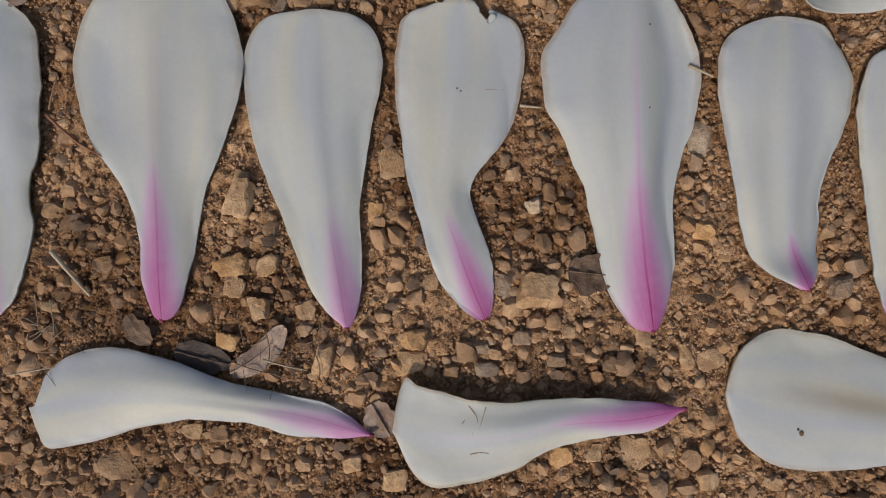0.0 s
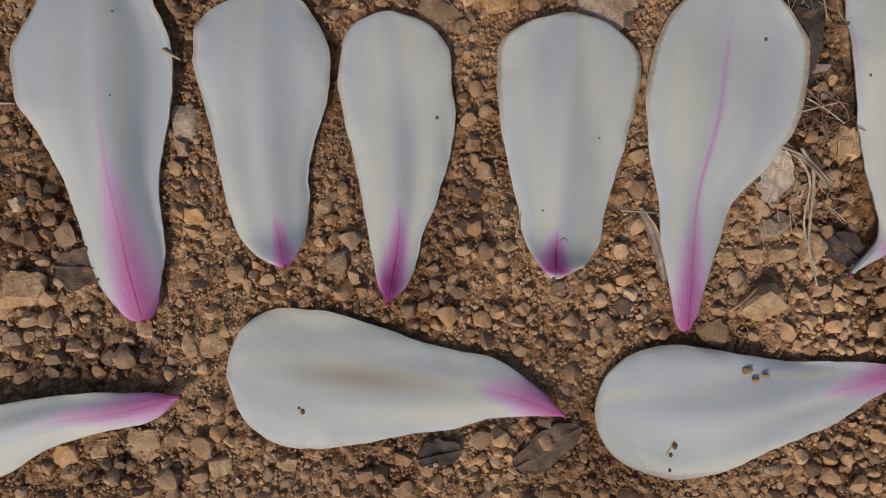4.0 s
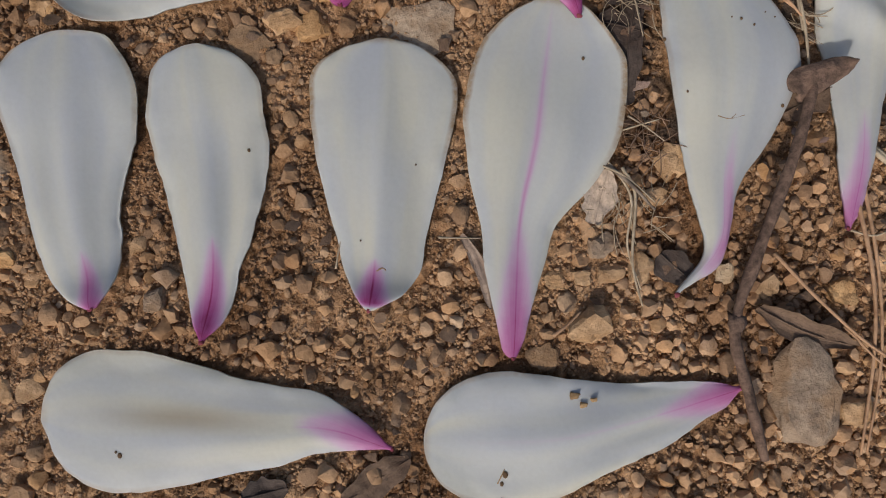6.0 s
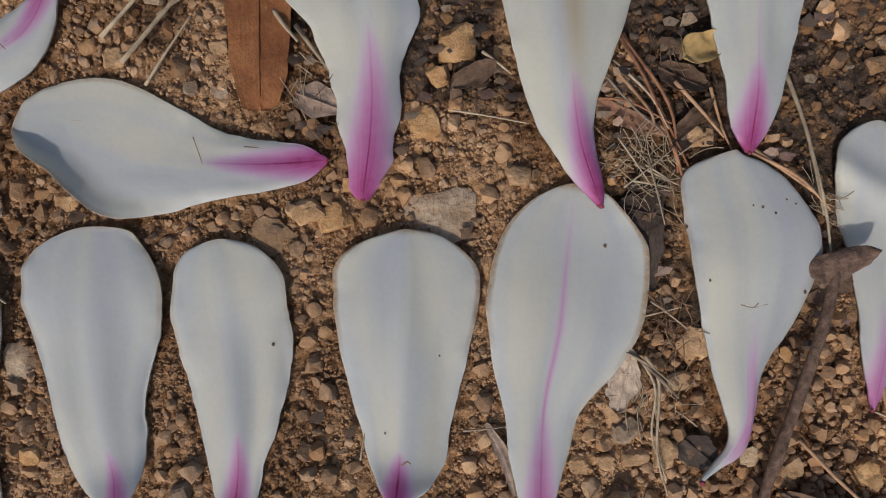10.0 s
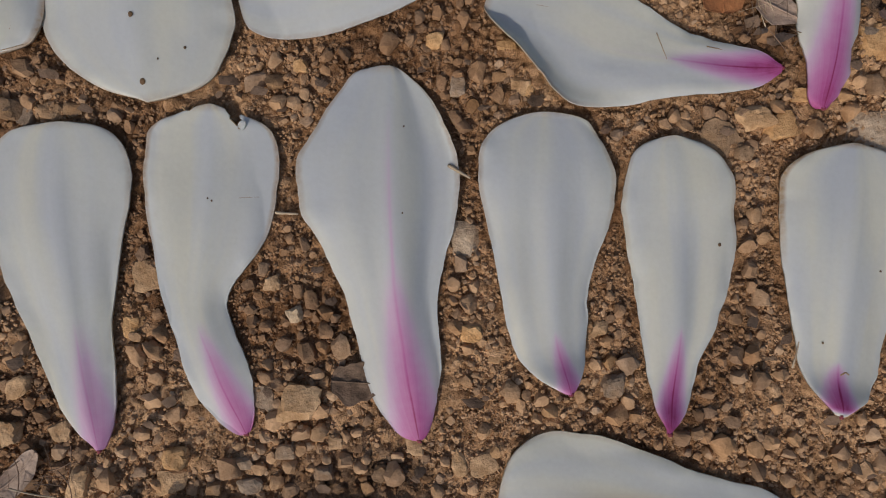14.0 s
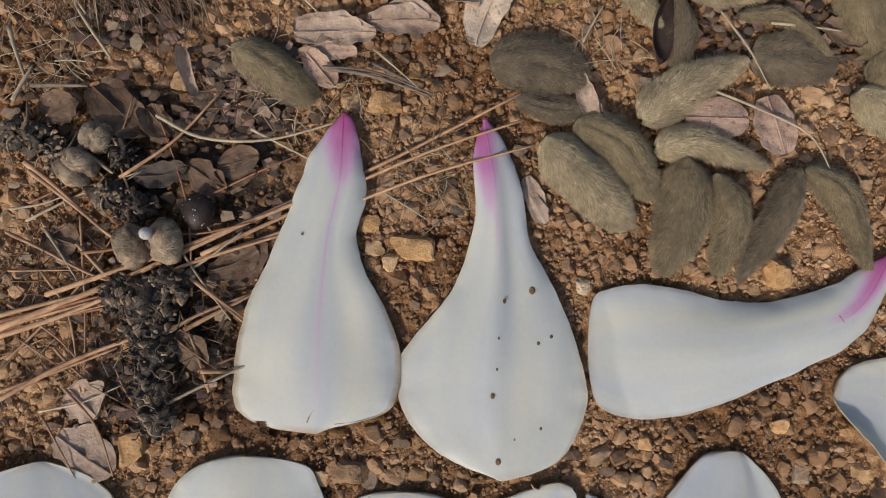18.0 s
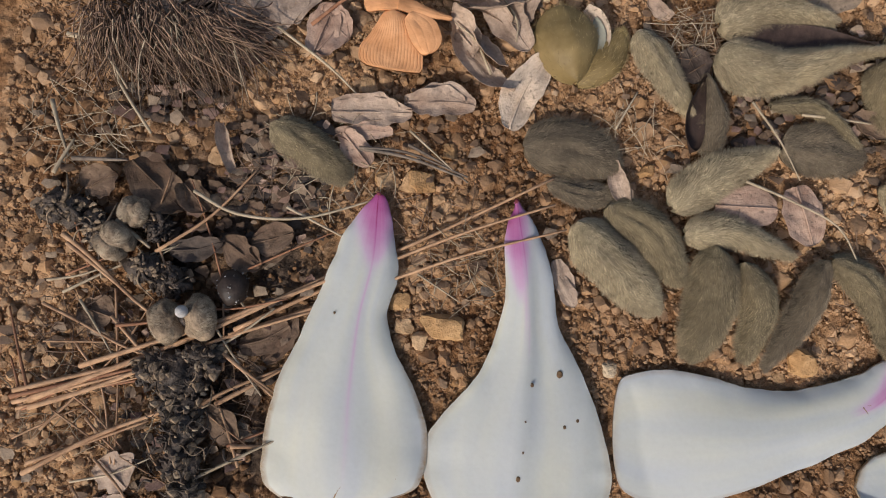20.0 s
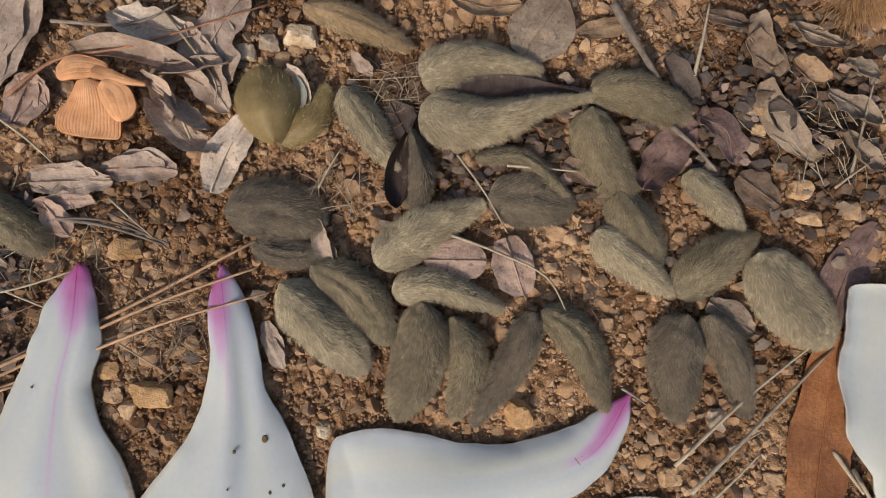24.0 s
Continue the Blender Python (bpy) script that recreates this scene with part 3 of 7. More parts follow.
def top_of(ob, x, y):
    near = sorted(((v.co.x - x * MM) ** 2 + (v.co.y - y * MM) ** 2, v.co.z) for v in ob.data.vertices)[:8]
    return max(z for _, z in near) / MM


def crack_on(ob, points, radius):
    """A thin brown bruise line that follows a petal's surface."""
    line = [(x, y, top_of(ob, x, y) - radius * 0.75) for x, y in points]
    link("bruise", tube("bruise", line, radius, 5, 0.5, 0.4, int(points[0][0])), BRUISE, ob, "thin brown bruise")


def flap_on(ob, start, end, half):
    """A small torn tongue of petal curled up over its tear."""
    low = top_of(ob, *start)
    mid = ((start[0] + end[0]) / 2, (start[1] + end[1]) / 2)
    w = [half * k for k in (0.5, 0.75, 0.9, 1.0, 1.0, 1.0, 0.95, 0.85, 0.7, 0.5, 0.3)]
    me, _, _ = blade("torn_flap", [start, mid, end], w, w, 20, 10, lambda s, v, x, y, d: low + 0.05 + 0.3 * math.sin(2.2 * s) + 0.5 * v * v, 0.5, lambda s, v, d: (0.0, 0.5 * max(s - 0.8, 0), 0.0))
    link("torn_flap", me, PETAL, ob, "curled white torn flap")


def debris_on(ob, places):
    """A curled brown scrap of bark that lies on a petal."""
    x0, y0, r0 = places[0]
    first = None
    for x, y, r in places:
        v, f = rock_shape(3, 10, np.random.default_rng(int(x * 10)), 0.05)
        me = raw("bark_scrap", (v * (r * 1.3, r * 0.7, 0.6) + (x, y, top_of(ob, x, y) + 0.3)) * MM, f)
        if first is None:
            first = tagged(link("bark_scrap", me, BRUISE), "curled brown scrap of bark on a petal", "plant debris")
        else:
            link("flake", me, BRUISE, first)


petal_h1 = petal("white magnolia petal lying sideways, blunt end, faint pink tip",
      [(-14.5, -44.1), (-30.1, -39.5), (-46.1, -36.4), (-62.2, -34.4), (-78.5, -34.6), (-94.5, -37.1)],
      (0.6, 2.6, 4.5, 5.5, 4.4, 5.1, 7.1, 9.2, 10.9, 10.8, 9.4),
      (0.6, 2.2, 3.8, 3.9, 4.1, 6.0, 9.0, 11.2, 10.6, 7.4, 0.4),
      dome=2.8, ridge=0.2, pink=(0.38, 3.2, 0.62), off=-1.0, seed=2, z0=1.5)
petal_h2 = petal("white magnolia petal with creased blunt end and magenta tip",
      [(59.8, -37.9), (46.1, -40.3), (32.1, -41.0), (18.4, -43.6), (4.4, -44.1), (-9.5, -42.6)],
      (0.6, 2.5, 4.1, 4.3, 5.0, 6.4, 9.2, 11.4, 12.4, 7.9, 2.2),
      (0.5, 1.9, 3.7, 5.1, 5.8, 6.9, 8.0, 9.2, 10.7, 11.3, 11.8),
      dome=2.0, ridge=0.3, east=1.0, start=0.1, pink=(0.5, 3.0, 0.9), off=0.5, line=(0.95, 0.16), vein=False, brown=0.3, seed=3, z0=2.8)
petal_h3 = petal("broad white magnolia petal, tan stain down its middle",
      [(150.1, -50.5), (135.2, -43.7), (119.0, -41.2), (102.9, -38.2), (86.6, -36.1), (70.4, -33.5)],
      (0.5, 2.2, 5.0, 7.4, 10.4, 12.6, 15.4, 16.5, 15.7, 11.5, 4.3),
      (0.7, 2.6, 4.8, 8.1, 9.5, 11.7, 14.3, 16.5, 16.4, 13.6, 8.3),
      dome=1.4, ridge=0.2, pink=(0.3, 4.2, 0.9), off=0.5, stain=0.75, seed=34, z0=1.5)
petal_h4 = petal("broad white magnolia petal with brown flecks and pink tip",
      [(235.7, -47.0), (220.2, -50.0), (204.6, -51.8), (188.9, -52.7), (173.2, -52.0), (157.7, -50.0)],
      (0.9, 3.3, 4.9, 7.6, 9.7, 11.8, 15.3, 16.2, 14.5, 10.9, 5.6),
      (0.8, 3.0, 5.4, 7.6, 9.6, 12.8, 15.4, 16.6, 15.5, 12.2, 6.6),
      dome=2.2, ridge=0.3, pink=(0.3, 3.5, 0.85), line=(0.9, 0.13), vein=False, brown=0.25, seed=5, z0=1.5)
petal("large white magnolia petal with crumpled edges and rose base",
      [(-106.6, -20.1), (-103.9, -3.8), (-105.5, 12.6), (-107.9, 28.9), (-110.3, 45.3), (-112.5, 61.6)],
      (1.1, 4.0, 7.0, 8.5, 13.2, 16.9, 17.8, 17.9, 16.7, 14.3, 9.8),
      (1.1, 3.4, 6.0, 9.5, 10.6, 13.8, 16.2, 17.8, 17.0, 12.6, 4.4),
      dome=3.5, ridge=0.8, west=3.0, start=0.2, pink=(0.32, 3.2, 0.75), seed=6, wave=1.6, z0=1.2)
petal("wide white magnolia petal with long pink stripe",
      [(-63.6, -16.8), (-64.1, -0.6), (-64.9, 15.6), (-65.8, 31.8), (-66.2, 48.0), (-65.8, 64.1)],
      (2.3, 4.0, 4.9, 5.2, 7.8, 13.6, 17.4, 18.9, 17.1, 13.3, 7.2),
      (2.8, 4.7, 6.7, 8.7, 11.1, 15.6, 19.9, 21.3, 20.2, 17.2, 13.5),
      dome=2.5, ridge=0.4, pink=(0.5, 3.6, 0.85), off=-0.5, line=(0.9, 0.12), vein=False, stain=0.25, seed=7, z0=1.0)
petal("white magnolia petal with raised midrib and pale pink base",
      [(-20.3, -18.7), (-22.7, -3.7), (-24.9, 11.4), (-26.8, 26.5), (-28.1, 41.6), (-28.2, 56.8)],
      (1.6, 4.6, 7.1, 9.2, 11.2, 13.9, 16.0, 16.9, 16.5, 14.3, 10.1),
      (1.8, 3.6, 5.3, 6.3, 7.2, 10.0, 12.7, 15.4, 16.2, 14.3, 9.1),
      dome=2.4, ridge=1.1, pleat=0.2, pink=(0.42, 3.4, 0.55), off=0.8, seed=8, z0=1.0)
petal_m3 = petal("narrow-waisted white magnolia petal, torn notch at the top",
      [(12.5, -16.7), (6.6, -2.0), (2.1, 13.0), (4.4, 28.5), (6.3, 44.2), (6.8, 59.9)],
      (2.4, 4.7, 6.4, 6.9, 6.6, 10.1, 13.6, 15.0, 14.7, 13.5, 5.2),
      (2.2, 4.2, 6.6, 6.8, 6.8, 8.6, 14.3, 15.3, 15.1, 12.9, 4.2),
      dome=2.0, ridge=0.3, apex=1.2, pink=(0.36, 3.0, 0.85), off=0.6, brown=0.4, seed=9, wave=0.6, res=170, resv=90, notch=[(11.6, 58.8, 1.5), (12.3, 57.0, 1.3), (13.0, 55.5, 0.95), (13.5, 54.4, 0.6), (1.2, 60.8, 1.5), (2.0, 59.2, 0.9)], z0=1.0)
petal_m4 = petal("large white magnolia petal with raised rim and magenta stripe",
      [(52.4, -19.7), (50.0, -2.3), (48.1, 15.2), (47.5, 32.8), (47.7, 50.3), (48.5, 67.9)],
      (4.1, 6.7, 9.1, 10.3, 11.8, 15.3, 20.6, 21.5, 16.0, 11.5, 7.5),
      (2.6, 4.5, 6.7, 8.1, 9.7, 12.9, 16.1, 15.6, 12.6, 8.1, 3.6),
      dome=5.4, ridge=0.7, trough=3.0, pink=(0.5, 4.2, 0.9), line=(0.9, 0.28), vein=False, brown=0.3, seed=10, wave=1.0, z0=1.2)
petal_m5 = petal("white magnolia petal with curled-up base and ragged margin",
      [(87.0, -9.5), (84.7, 3.5), (83.8, 16.6), (83.6, 29.8), (84.2, 42.9), (85.0, 56.1)],
      (2.2, 5.6, 9.2, 10.8, 11.2, 12.4, 14.0, 15.8, 15.5, 12.2, 6.0),
      (2.1, 4.8, 6.9, 8.5, 9.7, 13.1, 16.3, 16.5, 15.1, 12.1, 8.6),
      dome=3.4, ridge=0.2, tip=4.2, pink=(0.22, 2.0, 0.85), off=0.3, brown=0.25, seed=11, wave=0.7, z0=1.4)
petal_m6 = petal("slim white magnolia petal with dark magenta base",
      [(109.9, -20.0), (113.2, -6.4), (114.8, 7.5), (115.7, 21.4), (115.5, 35.4), (114.6, 49.4)],
      (0.9, 3.5, 5.6, 7.5, 9.0, 10.6, 12.7, 13.2, 12.6, 10.7, 6.6),
      (1.0, 3.5, 5.4, 5.9, 9.4, 12.3, 13.7, 13.7, 12.8, 9.6, 4.7),
      dome=1.8, ridge=0.3, tip=3.0, pleat=0.2, pink=(0.36, 2.5, 1.25), seed=12, wave=0.9, z0=1.4)
petal_m7 = petal("short broad white magnolia petal, browned rim, curled base",
      [(149.0, -17.1), (151.6, -4.5), (153.7, 8.2), (155.8, 20.9), (157.8, 33.6), (159.4, 46.3)],
      (2.0, 4.8, 7.6, 9.6, 12.0, 14.5, 16.4, 17.5, 17.5, 12.9, 5.4),
      (2.7, 7.5, 10.6, 11.4, 12.9, 14.6, 16.2, 17.5, 17.2, 12.6, 7.1),
      dome=2.4, ridge=1.0, tip=4.8, pink=(0.19, 2.7, 1.3), bare=0.02, brown=0.55, seed=13, z0=1.5)
petal_m8 = petal("broad white magnolia petal with violet midrib, browned edge",
      [(181.2, -32.9), (183.9, -15.6), (187.2, 1.6), (192.5, 18.3), (196.8, 35.3), (201.0, 52.3)],
      (2.5, 3.8, 5.6, 7.7, 9.8, 14.6, 18.0, 17.6, 15.8, 10.7, 4.6),
      (1.3, 2.7, 4.3, 6.4, 8.9, 15.1, 19.8, 20.5, 18.6, 12.8, 7.2),
      dome=2.2, ridge=-0.5, east=1.0, pink=(0.4, 3.3, 0.9), line=(0.98, 0.42), vein=False, brown=0.6, seed=14, z0=1.6)
petal_m9 = petal("white magnolia petal with hooked stalk and small crack",
      [(221.6, -22.4), (232.7, -11.6), (235.9, 5.2), (239.6, 21.8), (241.8, 38.7), (240.1, 55.6)],
      (0.6, 0.8, 1.6, 5.0, 7.6, 11.1, 14.0, 15.5, 15.8, 14.6, 11.0),
      (0.3, 1.3, 2.9, 2.3, 4.6, 10.7, 14.9, 16.8, 11.8, 7.2, 2.1),
      dome=2.6, ridge=0.3, pink=(0.55, 1.8, 0.75), off=1.2, brown=0.15, bare=0.14, seed=15, z0=3.4)
petal("narrow twisted white magnolia petal with pink base",
      [(266.7, -11.6), (270.3, 2.2), (272.4, 16.2), (275.0, 30.3), (275.9, 44.5), (276.7, 58.7)],
      (0.5, 2.0, 3.9, 5.3, 5.5, 7.4, 10.0, 11.1, 11.3, 8.9, 4.3),
      (0.8, 2.6, 3.5, 4.3, 5.3, 6.8, 9.3, 10.9, 9.9, 8.1, 4.9),
      dome=2.8, ridge=0.2, fold=(0.74, 1.8), pink=(0.42, 2.8, 0.72), seed=16, wave=0.8, z0=1.6)
petal_u1 = petal("white magnolia petal, pink tip, brown ragged broad end",
      [(-45.6, 143.6), (-45.7, 128.9), (-48.2, 114.3), (-49.2, 99.5), (-49.4, 84.7), (-49.4, 69.9)],
      (2.1, 3.2, 4.7, 6.2, 6.3, 10.0, 15.5, 18.6, 18.5, 15.8, 3.6),
      (1.6, 4.8, 7.8, 9.4, 10.7, 13.8, 17.2, 19.3, 19.7, 17.9, 11.8),
      dome=4.0, ridge=-0.3, pink=(0.26, 4.0, 1.0), line=(0.95, 0.24), vein=False, brown=0.45, seed=17, wave=0.7, notch=[(-62.3, 70.5, 2.2)], z0=2.3)
petal_u2 = petal("white magnolia petal speckled with dark brown spots",
      [(-12.9, 143.9), (-9.9, 127.3), (-8.4, 110.6), (-8.8, 93.8), (-9.1, 77.0), (-6.5, 60.4)],
      (1.3, 3.5, 5.2, 6.3, 8.2, 14.6, 19.4, 22.4, 21.3, 17.5, 11.9),
      (0.6, 3.0, 4.7, 4.9, 7.4, 11.3, 19.2, 22.3, 17.5, 10.4, 2.8),
      dome=2.6, ridge=0.9, pink=(0.3, 2.6, 0.98), off=1.6, line=(0.45, 0.35), vein=False, brown=0.12, seed=18, wave=0.6, z0=2.5)
petal_u3 = petal("curved white magnolia petal, blunt end bent down, magenta tip",
      [(84.8, 115.5), (76.2, 102.0), (61.3, 95.6), (45.6, 91.8), (29.4, 90.3), (13.2, 89.5)],
      (1.0, 2.9, 4.5, 6.6, 8.2, 10.1, 12.8, 15.0, 15.2, 13.8, 10.7),
      (0.8, 3.4, 6.3, 7.7, 8.0, 9.4, 12.2, 15.4, 16.1, 15.1, 12.3),
      dome=3.2, ridge=0.2, apex=-2.0, pink=(0.32, 2.2, 0.98), off=0.8, seed=19, z0=1.9)
petal_u4 = petal("white magnolia petal with one margin rolled up, magenta tip",
      [(142.5, 65.1), (127.7, 65.7), (113.1, 67.8), (98.8, 71.5), (85.4, 77.7), (71.2, 81.4)],
      (1.9, 4.2, 5.8, 7.0, 9.0, 12.9, 15.8, 12.9, 9.2, 6.2, 2.6),
      (1.4, 3.9, 5.4, 6.2, 8.6, 12.4, 14.9, 15.0, 12.5, 9.4, 5.6),
      dome=0.9, ridge=0.3, west=4.2, start=0.5, sag=1.2, pink=(0.4, 3.0, 1.2), line=(0.7, 0.08), vein=False, brown=0.35, seed=20, z0=1.3)
petal("crumpled white magnolia petal with broad magenta stripe",
      [(150.1, 54.3), (153.9, 69.8), (156.2, 86.0), (156.7, 104.0), (158.0, 122.5), (160.5, 141.0)],
      (2.4, 3.9, 6.0, 8.4, 10.4, 14.0, 21.0, 24.0, 23.8, 23.5, 21.0),
      (2.0, 3.7, 5.3, 6.3, 6.5, 10.9, 13.2, 14.8, 14.6, 12.8, 7.7),
      dome=3.6, ridge=0.8, west=2.5, pink=(0.52, 4.2, 1.05), seed=21, wave=1.6, z0=2.6)
petal("white magnolia petal with creamy streak and torn base margin",
      [(205.8, 45.9), (202.6, 61.8), (202.3, 77.9), (203.4, 94.1), (205.1, 110.2), (207.2, 126.2)],
      (1.0, 2.9, 5.3, 8.5, 11.1, 13.2, 14.9, 16.1, 14.2, 9.8, 3.8),
      (1.3, 2.6, 3.7, 4.8, 7.7, 12.5, 16.2, 17.3, 15.3, 10.7, 4.5),
      dome=3.4, ridge=0.6, pink=(0.42, 3.2, 1.15), off=0.6, stain=0.9, seed=22, z0=4.2)
petal("white magnolia petal with deep pink pointed base",
      [(242.8, 54.3), (245.5, 67.9), (247.8, 81.6), (250.1, 95.3), (252.0, 109.1), (253.6, 122.9)],
      (1.2, 3.7, 5.5, 7.0, 9.1, 11.6, 12.9, 12.8, 11.0, 7.6, 3.1),
      (1.7, 3.9, 6.3, 7.9, 9.7, 11.1, 11.9, 11.8, 10.0, 6.4, 2.4),
      dome=3.0, ridge=0.4, pink=(0.34, 3.2, 1.15), line=(0.6, 0.25), vein=False, seed=23, z0=4.2)
spots_on(petal_u2, [(-0.8, 104.0, 0.74), (-9.4, 79.9, 0.55), (-7.6, 64.9, 0.66), (0.9, 92.0, 0.39), (3.9, 93.6, 0.35), (-7.3, 101.4, 0.43), (2.0, 72.5, 0.31), (-4.0, 70.0, 0.20), (9.6, 67.0, 0.23), (-8.4, 93.0, 0.23), (-8.6, 86.0, 0.27)])
spots_on(petal_h3, [(87.8, -43.9, 0.55), (87.0, -43.0, 0.30)])
spots_on(petal_m6, [(124.9, 23.2, 0.38)])
# The three near y 41 are dents, their shade painted as dark spots.
spots_on(petal_m9, [(229.2, 25.3, 0.28), (243.9, 41.0, 0.30), (241.8, 41.7, 0.18), (250.1, 42.1, 0.16)])
spots_on(petal_m7, [(163.4, 15.5, 0.22), (148.4, -0.9, 0.22)])
spots_on(petal_m3, [(5.7, 38.0, 0.20), (6.6, 37.4, 0.20)])
spots_on(petal_m4, [(51.3, 53.1, 0.20), (50.4, 32.9, 0.18)])
spots_on(petal_u1, [(-53.8, 115.3, 0.28)])
spots_on(petal_m8, [(206.2, 36.5, 0.40)])
crack_on(petal_m9, [(235.6, 18.7), (238.4, 17.7), (241.8, 18.1)], 0.13)
crack_on(petal_m9, [(238.7, 17.8), (239.7, 18.6)], 0.10)
crack_on(petal_u4, [(112.0, 74.1), (112.9, 70.8), (113.8, 67.3)], 0.10)
crack_on(petal_u4, [(83.7, 81.7), (86.8, 81.0), (89.5, 80.1)], 0.16)
crack_on(petal_u4, [(123.7, 70.3), (127.5, 69.6), (130.7, 69.2)], 0.26)
crack_on(petal_h2, [(8.4, -36.6), (10.4, -39.9), (9.1, -43.5)], 0.10)
crack_on(petal_h2, [(6.8, -40.8), (7.4, -39.9)], 0.16)
crack_on(petal_h2, [(8.7, -48.2), (11.0, -47.7), (13.1, -47.9)], 0.16)
crack_on(petal_h2, [(12.4, -36.9), (10.8, -41.9)], 0.08)
crack_on(petal_u1, [(-51.4, 72.5), (-50.5, 74.6), (-49.3, 76.3)], 0.23)
crack_on(petal_u1, [(-37.4, 77.8), (-36.9, 79.1)], 0.13)
crack_on(petal_u1, [(-45.1, 72.2), (-38.8, 73.3), (-34.8, 74.6)], 0.13)
crack_on(petal_h4, [(174.0, -62.2), (175.2, -60.2), (176.0, -58.7)], 0.20)
crack_on(petal_m3, [(12.6, 37.9), (17.1, 38.0)], 0.07)
crack_on(petal_m7, [(151.4, -8.5), (152.8, -7.9), (153.6, -8.5)], 0.26)
debris_on(petal_h4, [(194.3, -43.1, 1.30), (196.3, -45.5, 1.10), (198.9, -44.7, 0.90)])
crack_on(petal_u3, [(71.3, 100.4), (72.3, 99.2), (73.4, 98.0)], 0.22)
crack_on(petal_u3, [(72.6, 100.8), (73.9, 101.0)], 0.16)
# Shallow dents in m9, shown by dark spots in place of their shade.
spots_on(petal_m9, [(246.7, 39.2, 0.26), (252.4, 40.8, 0.18), (225.9, 38.6, 0.4), (252.0, 19.6, 0.4)])
spots_on(petal_h4, [(176.0, -60.1, 0.7), (175.0, -62.3, 0.5), (174.6, -66.1, 0.4)])
flap_on(petal_m3, (13.5, 53.9), (14.5, 55.6), 0.8)
crack_on(petal_m3, [(11.0, 56.4), (12.2, 55.2), (13.4, 53.6), (14.3, 54.9)], 0.22)
crack_on(petal_m3, [(0.4, 59.4), (1.8, 58.0), (3.1, 59.6)], 0.24)

# widen the cover to whole cells
for (x, y) in list(COVER):
    for i in (-1, 0, 1):
        for j in (-1, 0, 1):
            COVER.setdefault((x + i, y + j), True)


# ---- bud scales ----
def hairs(top, data, count, rng, length=1.6, width=0.026, across=14, bare=0.0):
    """Fine hairs that lie along the scale and stand out at its rim."""
    w = across + 1
    rows = len(top) // w
    i, j = rng.integers(0, rows - 1, count), rng.integers(0, across, count)
    rim = rng.uniform(0, 1, count) < 0.22
    j = np.where(rim, np.where(rng.uniform(0, 1, count) < 0.5, 0, across - 1), j)
    a, b = rng.uniform(0, 1, count)[:, None], rng.uniform(0, 1, count)[:, None]
    full = np.column_stack((top, np.array(data)[:, 1]))
    at = (full[i * w + j] * (1 - a) + full[(i + 1) * w + j] * a) * (1 - b) + (full[i * w + j + 1] * (1 - a) + full[(i + 1) * w + j + 1] * a) * b
    mid_row = w // 2
    along = full[np.minimum(i + 2, rows - 1) * w + mid_row, :2] - full[np.maximum(i - 1, 0) * w + mid_row, :2]
    along /= np.maximum(np.linalg.norm(along, axis=1), 1e-6)[:, None]
    keep = np.abs(at[:, 3]) >= bare
    at, along = at[keep], along[keep]
    n = len(at)
    p, v = at[:, :3] + (0, 0, 0.04), at[:, 3:4]
    side = np.column_stack((along[:, 1], -along[:, 0]))
    swirl = np.array([[nz(x, y, 0.3, 3)] for x, y, _ in p])
    way = along * rng.uniform(0.6, 1.0, (n, 1)) + side * (v ** 3 * 1.1 + 0.5 * swirl + rng.normal(0, 0.22, (n, 1)))
    way /= np.linalg.norm(way, axis=1)[:, None]
    ln = length * rng.uniform(0.45, 1.25, (n, 1))
    rise = rng.uniform(0.02, 0.3, (n, 1))
    q = np.column_stack((-way[:, 1], way[:, 0], np.zeros(n))) * width * rng.uniform(0.6, 1.3, (n, 1))
    mid = p + np.hstack((way * ln * 0.55, rise))
    end = p + np.hstack((way * ln, rise * 0.8 - 0.25 * np.abs(v)))
    verts = np.stack((p - q, p + q, mid + q * 0.7, mid - q * 0.7, end), 1).reshape(-1, 3)
    faces = []
    for k in range(0, n * 5, 5):
        faces += [(k, k + 1, k + 2, k + 3), (k + 3, k + 2, k + 4)]
    return raw("fuzz", verts * MM, faces)


def scale_profile(w, ab):
    """Half-widths along a scale: ab says how fast it swells at its base and narrows to its end."""
    a, b = ab
    peak = (a / (a + b)) ** a * (b / (a + b)) ** b
    at = [(1 - math.cos(math.pi * k / 12)) / 2 for k in range(1, 12)]
    return [0.425 * w * u ** a * (1 - u) ** b / peak for u in at]


SCALE_WORDS = {"pale": "pale furry olive magnolia bud scale on gravel", "dark": "dark grey-brown furry magnolia bud scale on gravel",
               "golden": "round cupped golden-olive bud scale, thinly haired", "tan": "tan furry bud scale on dry litter",
               "plain": "furry grey-olive magnolia bud scale on gravel"}


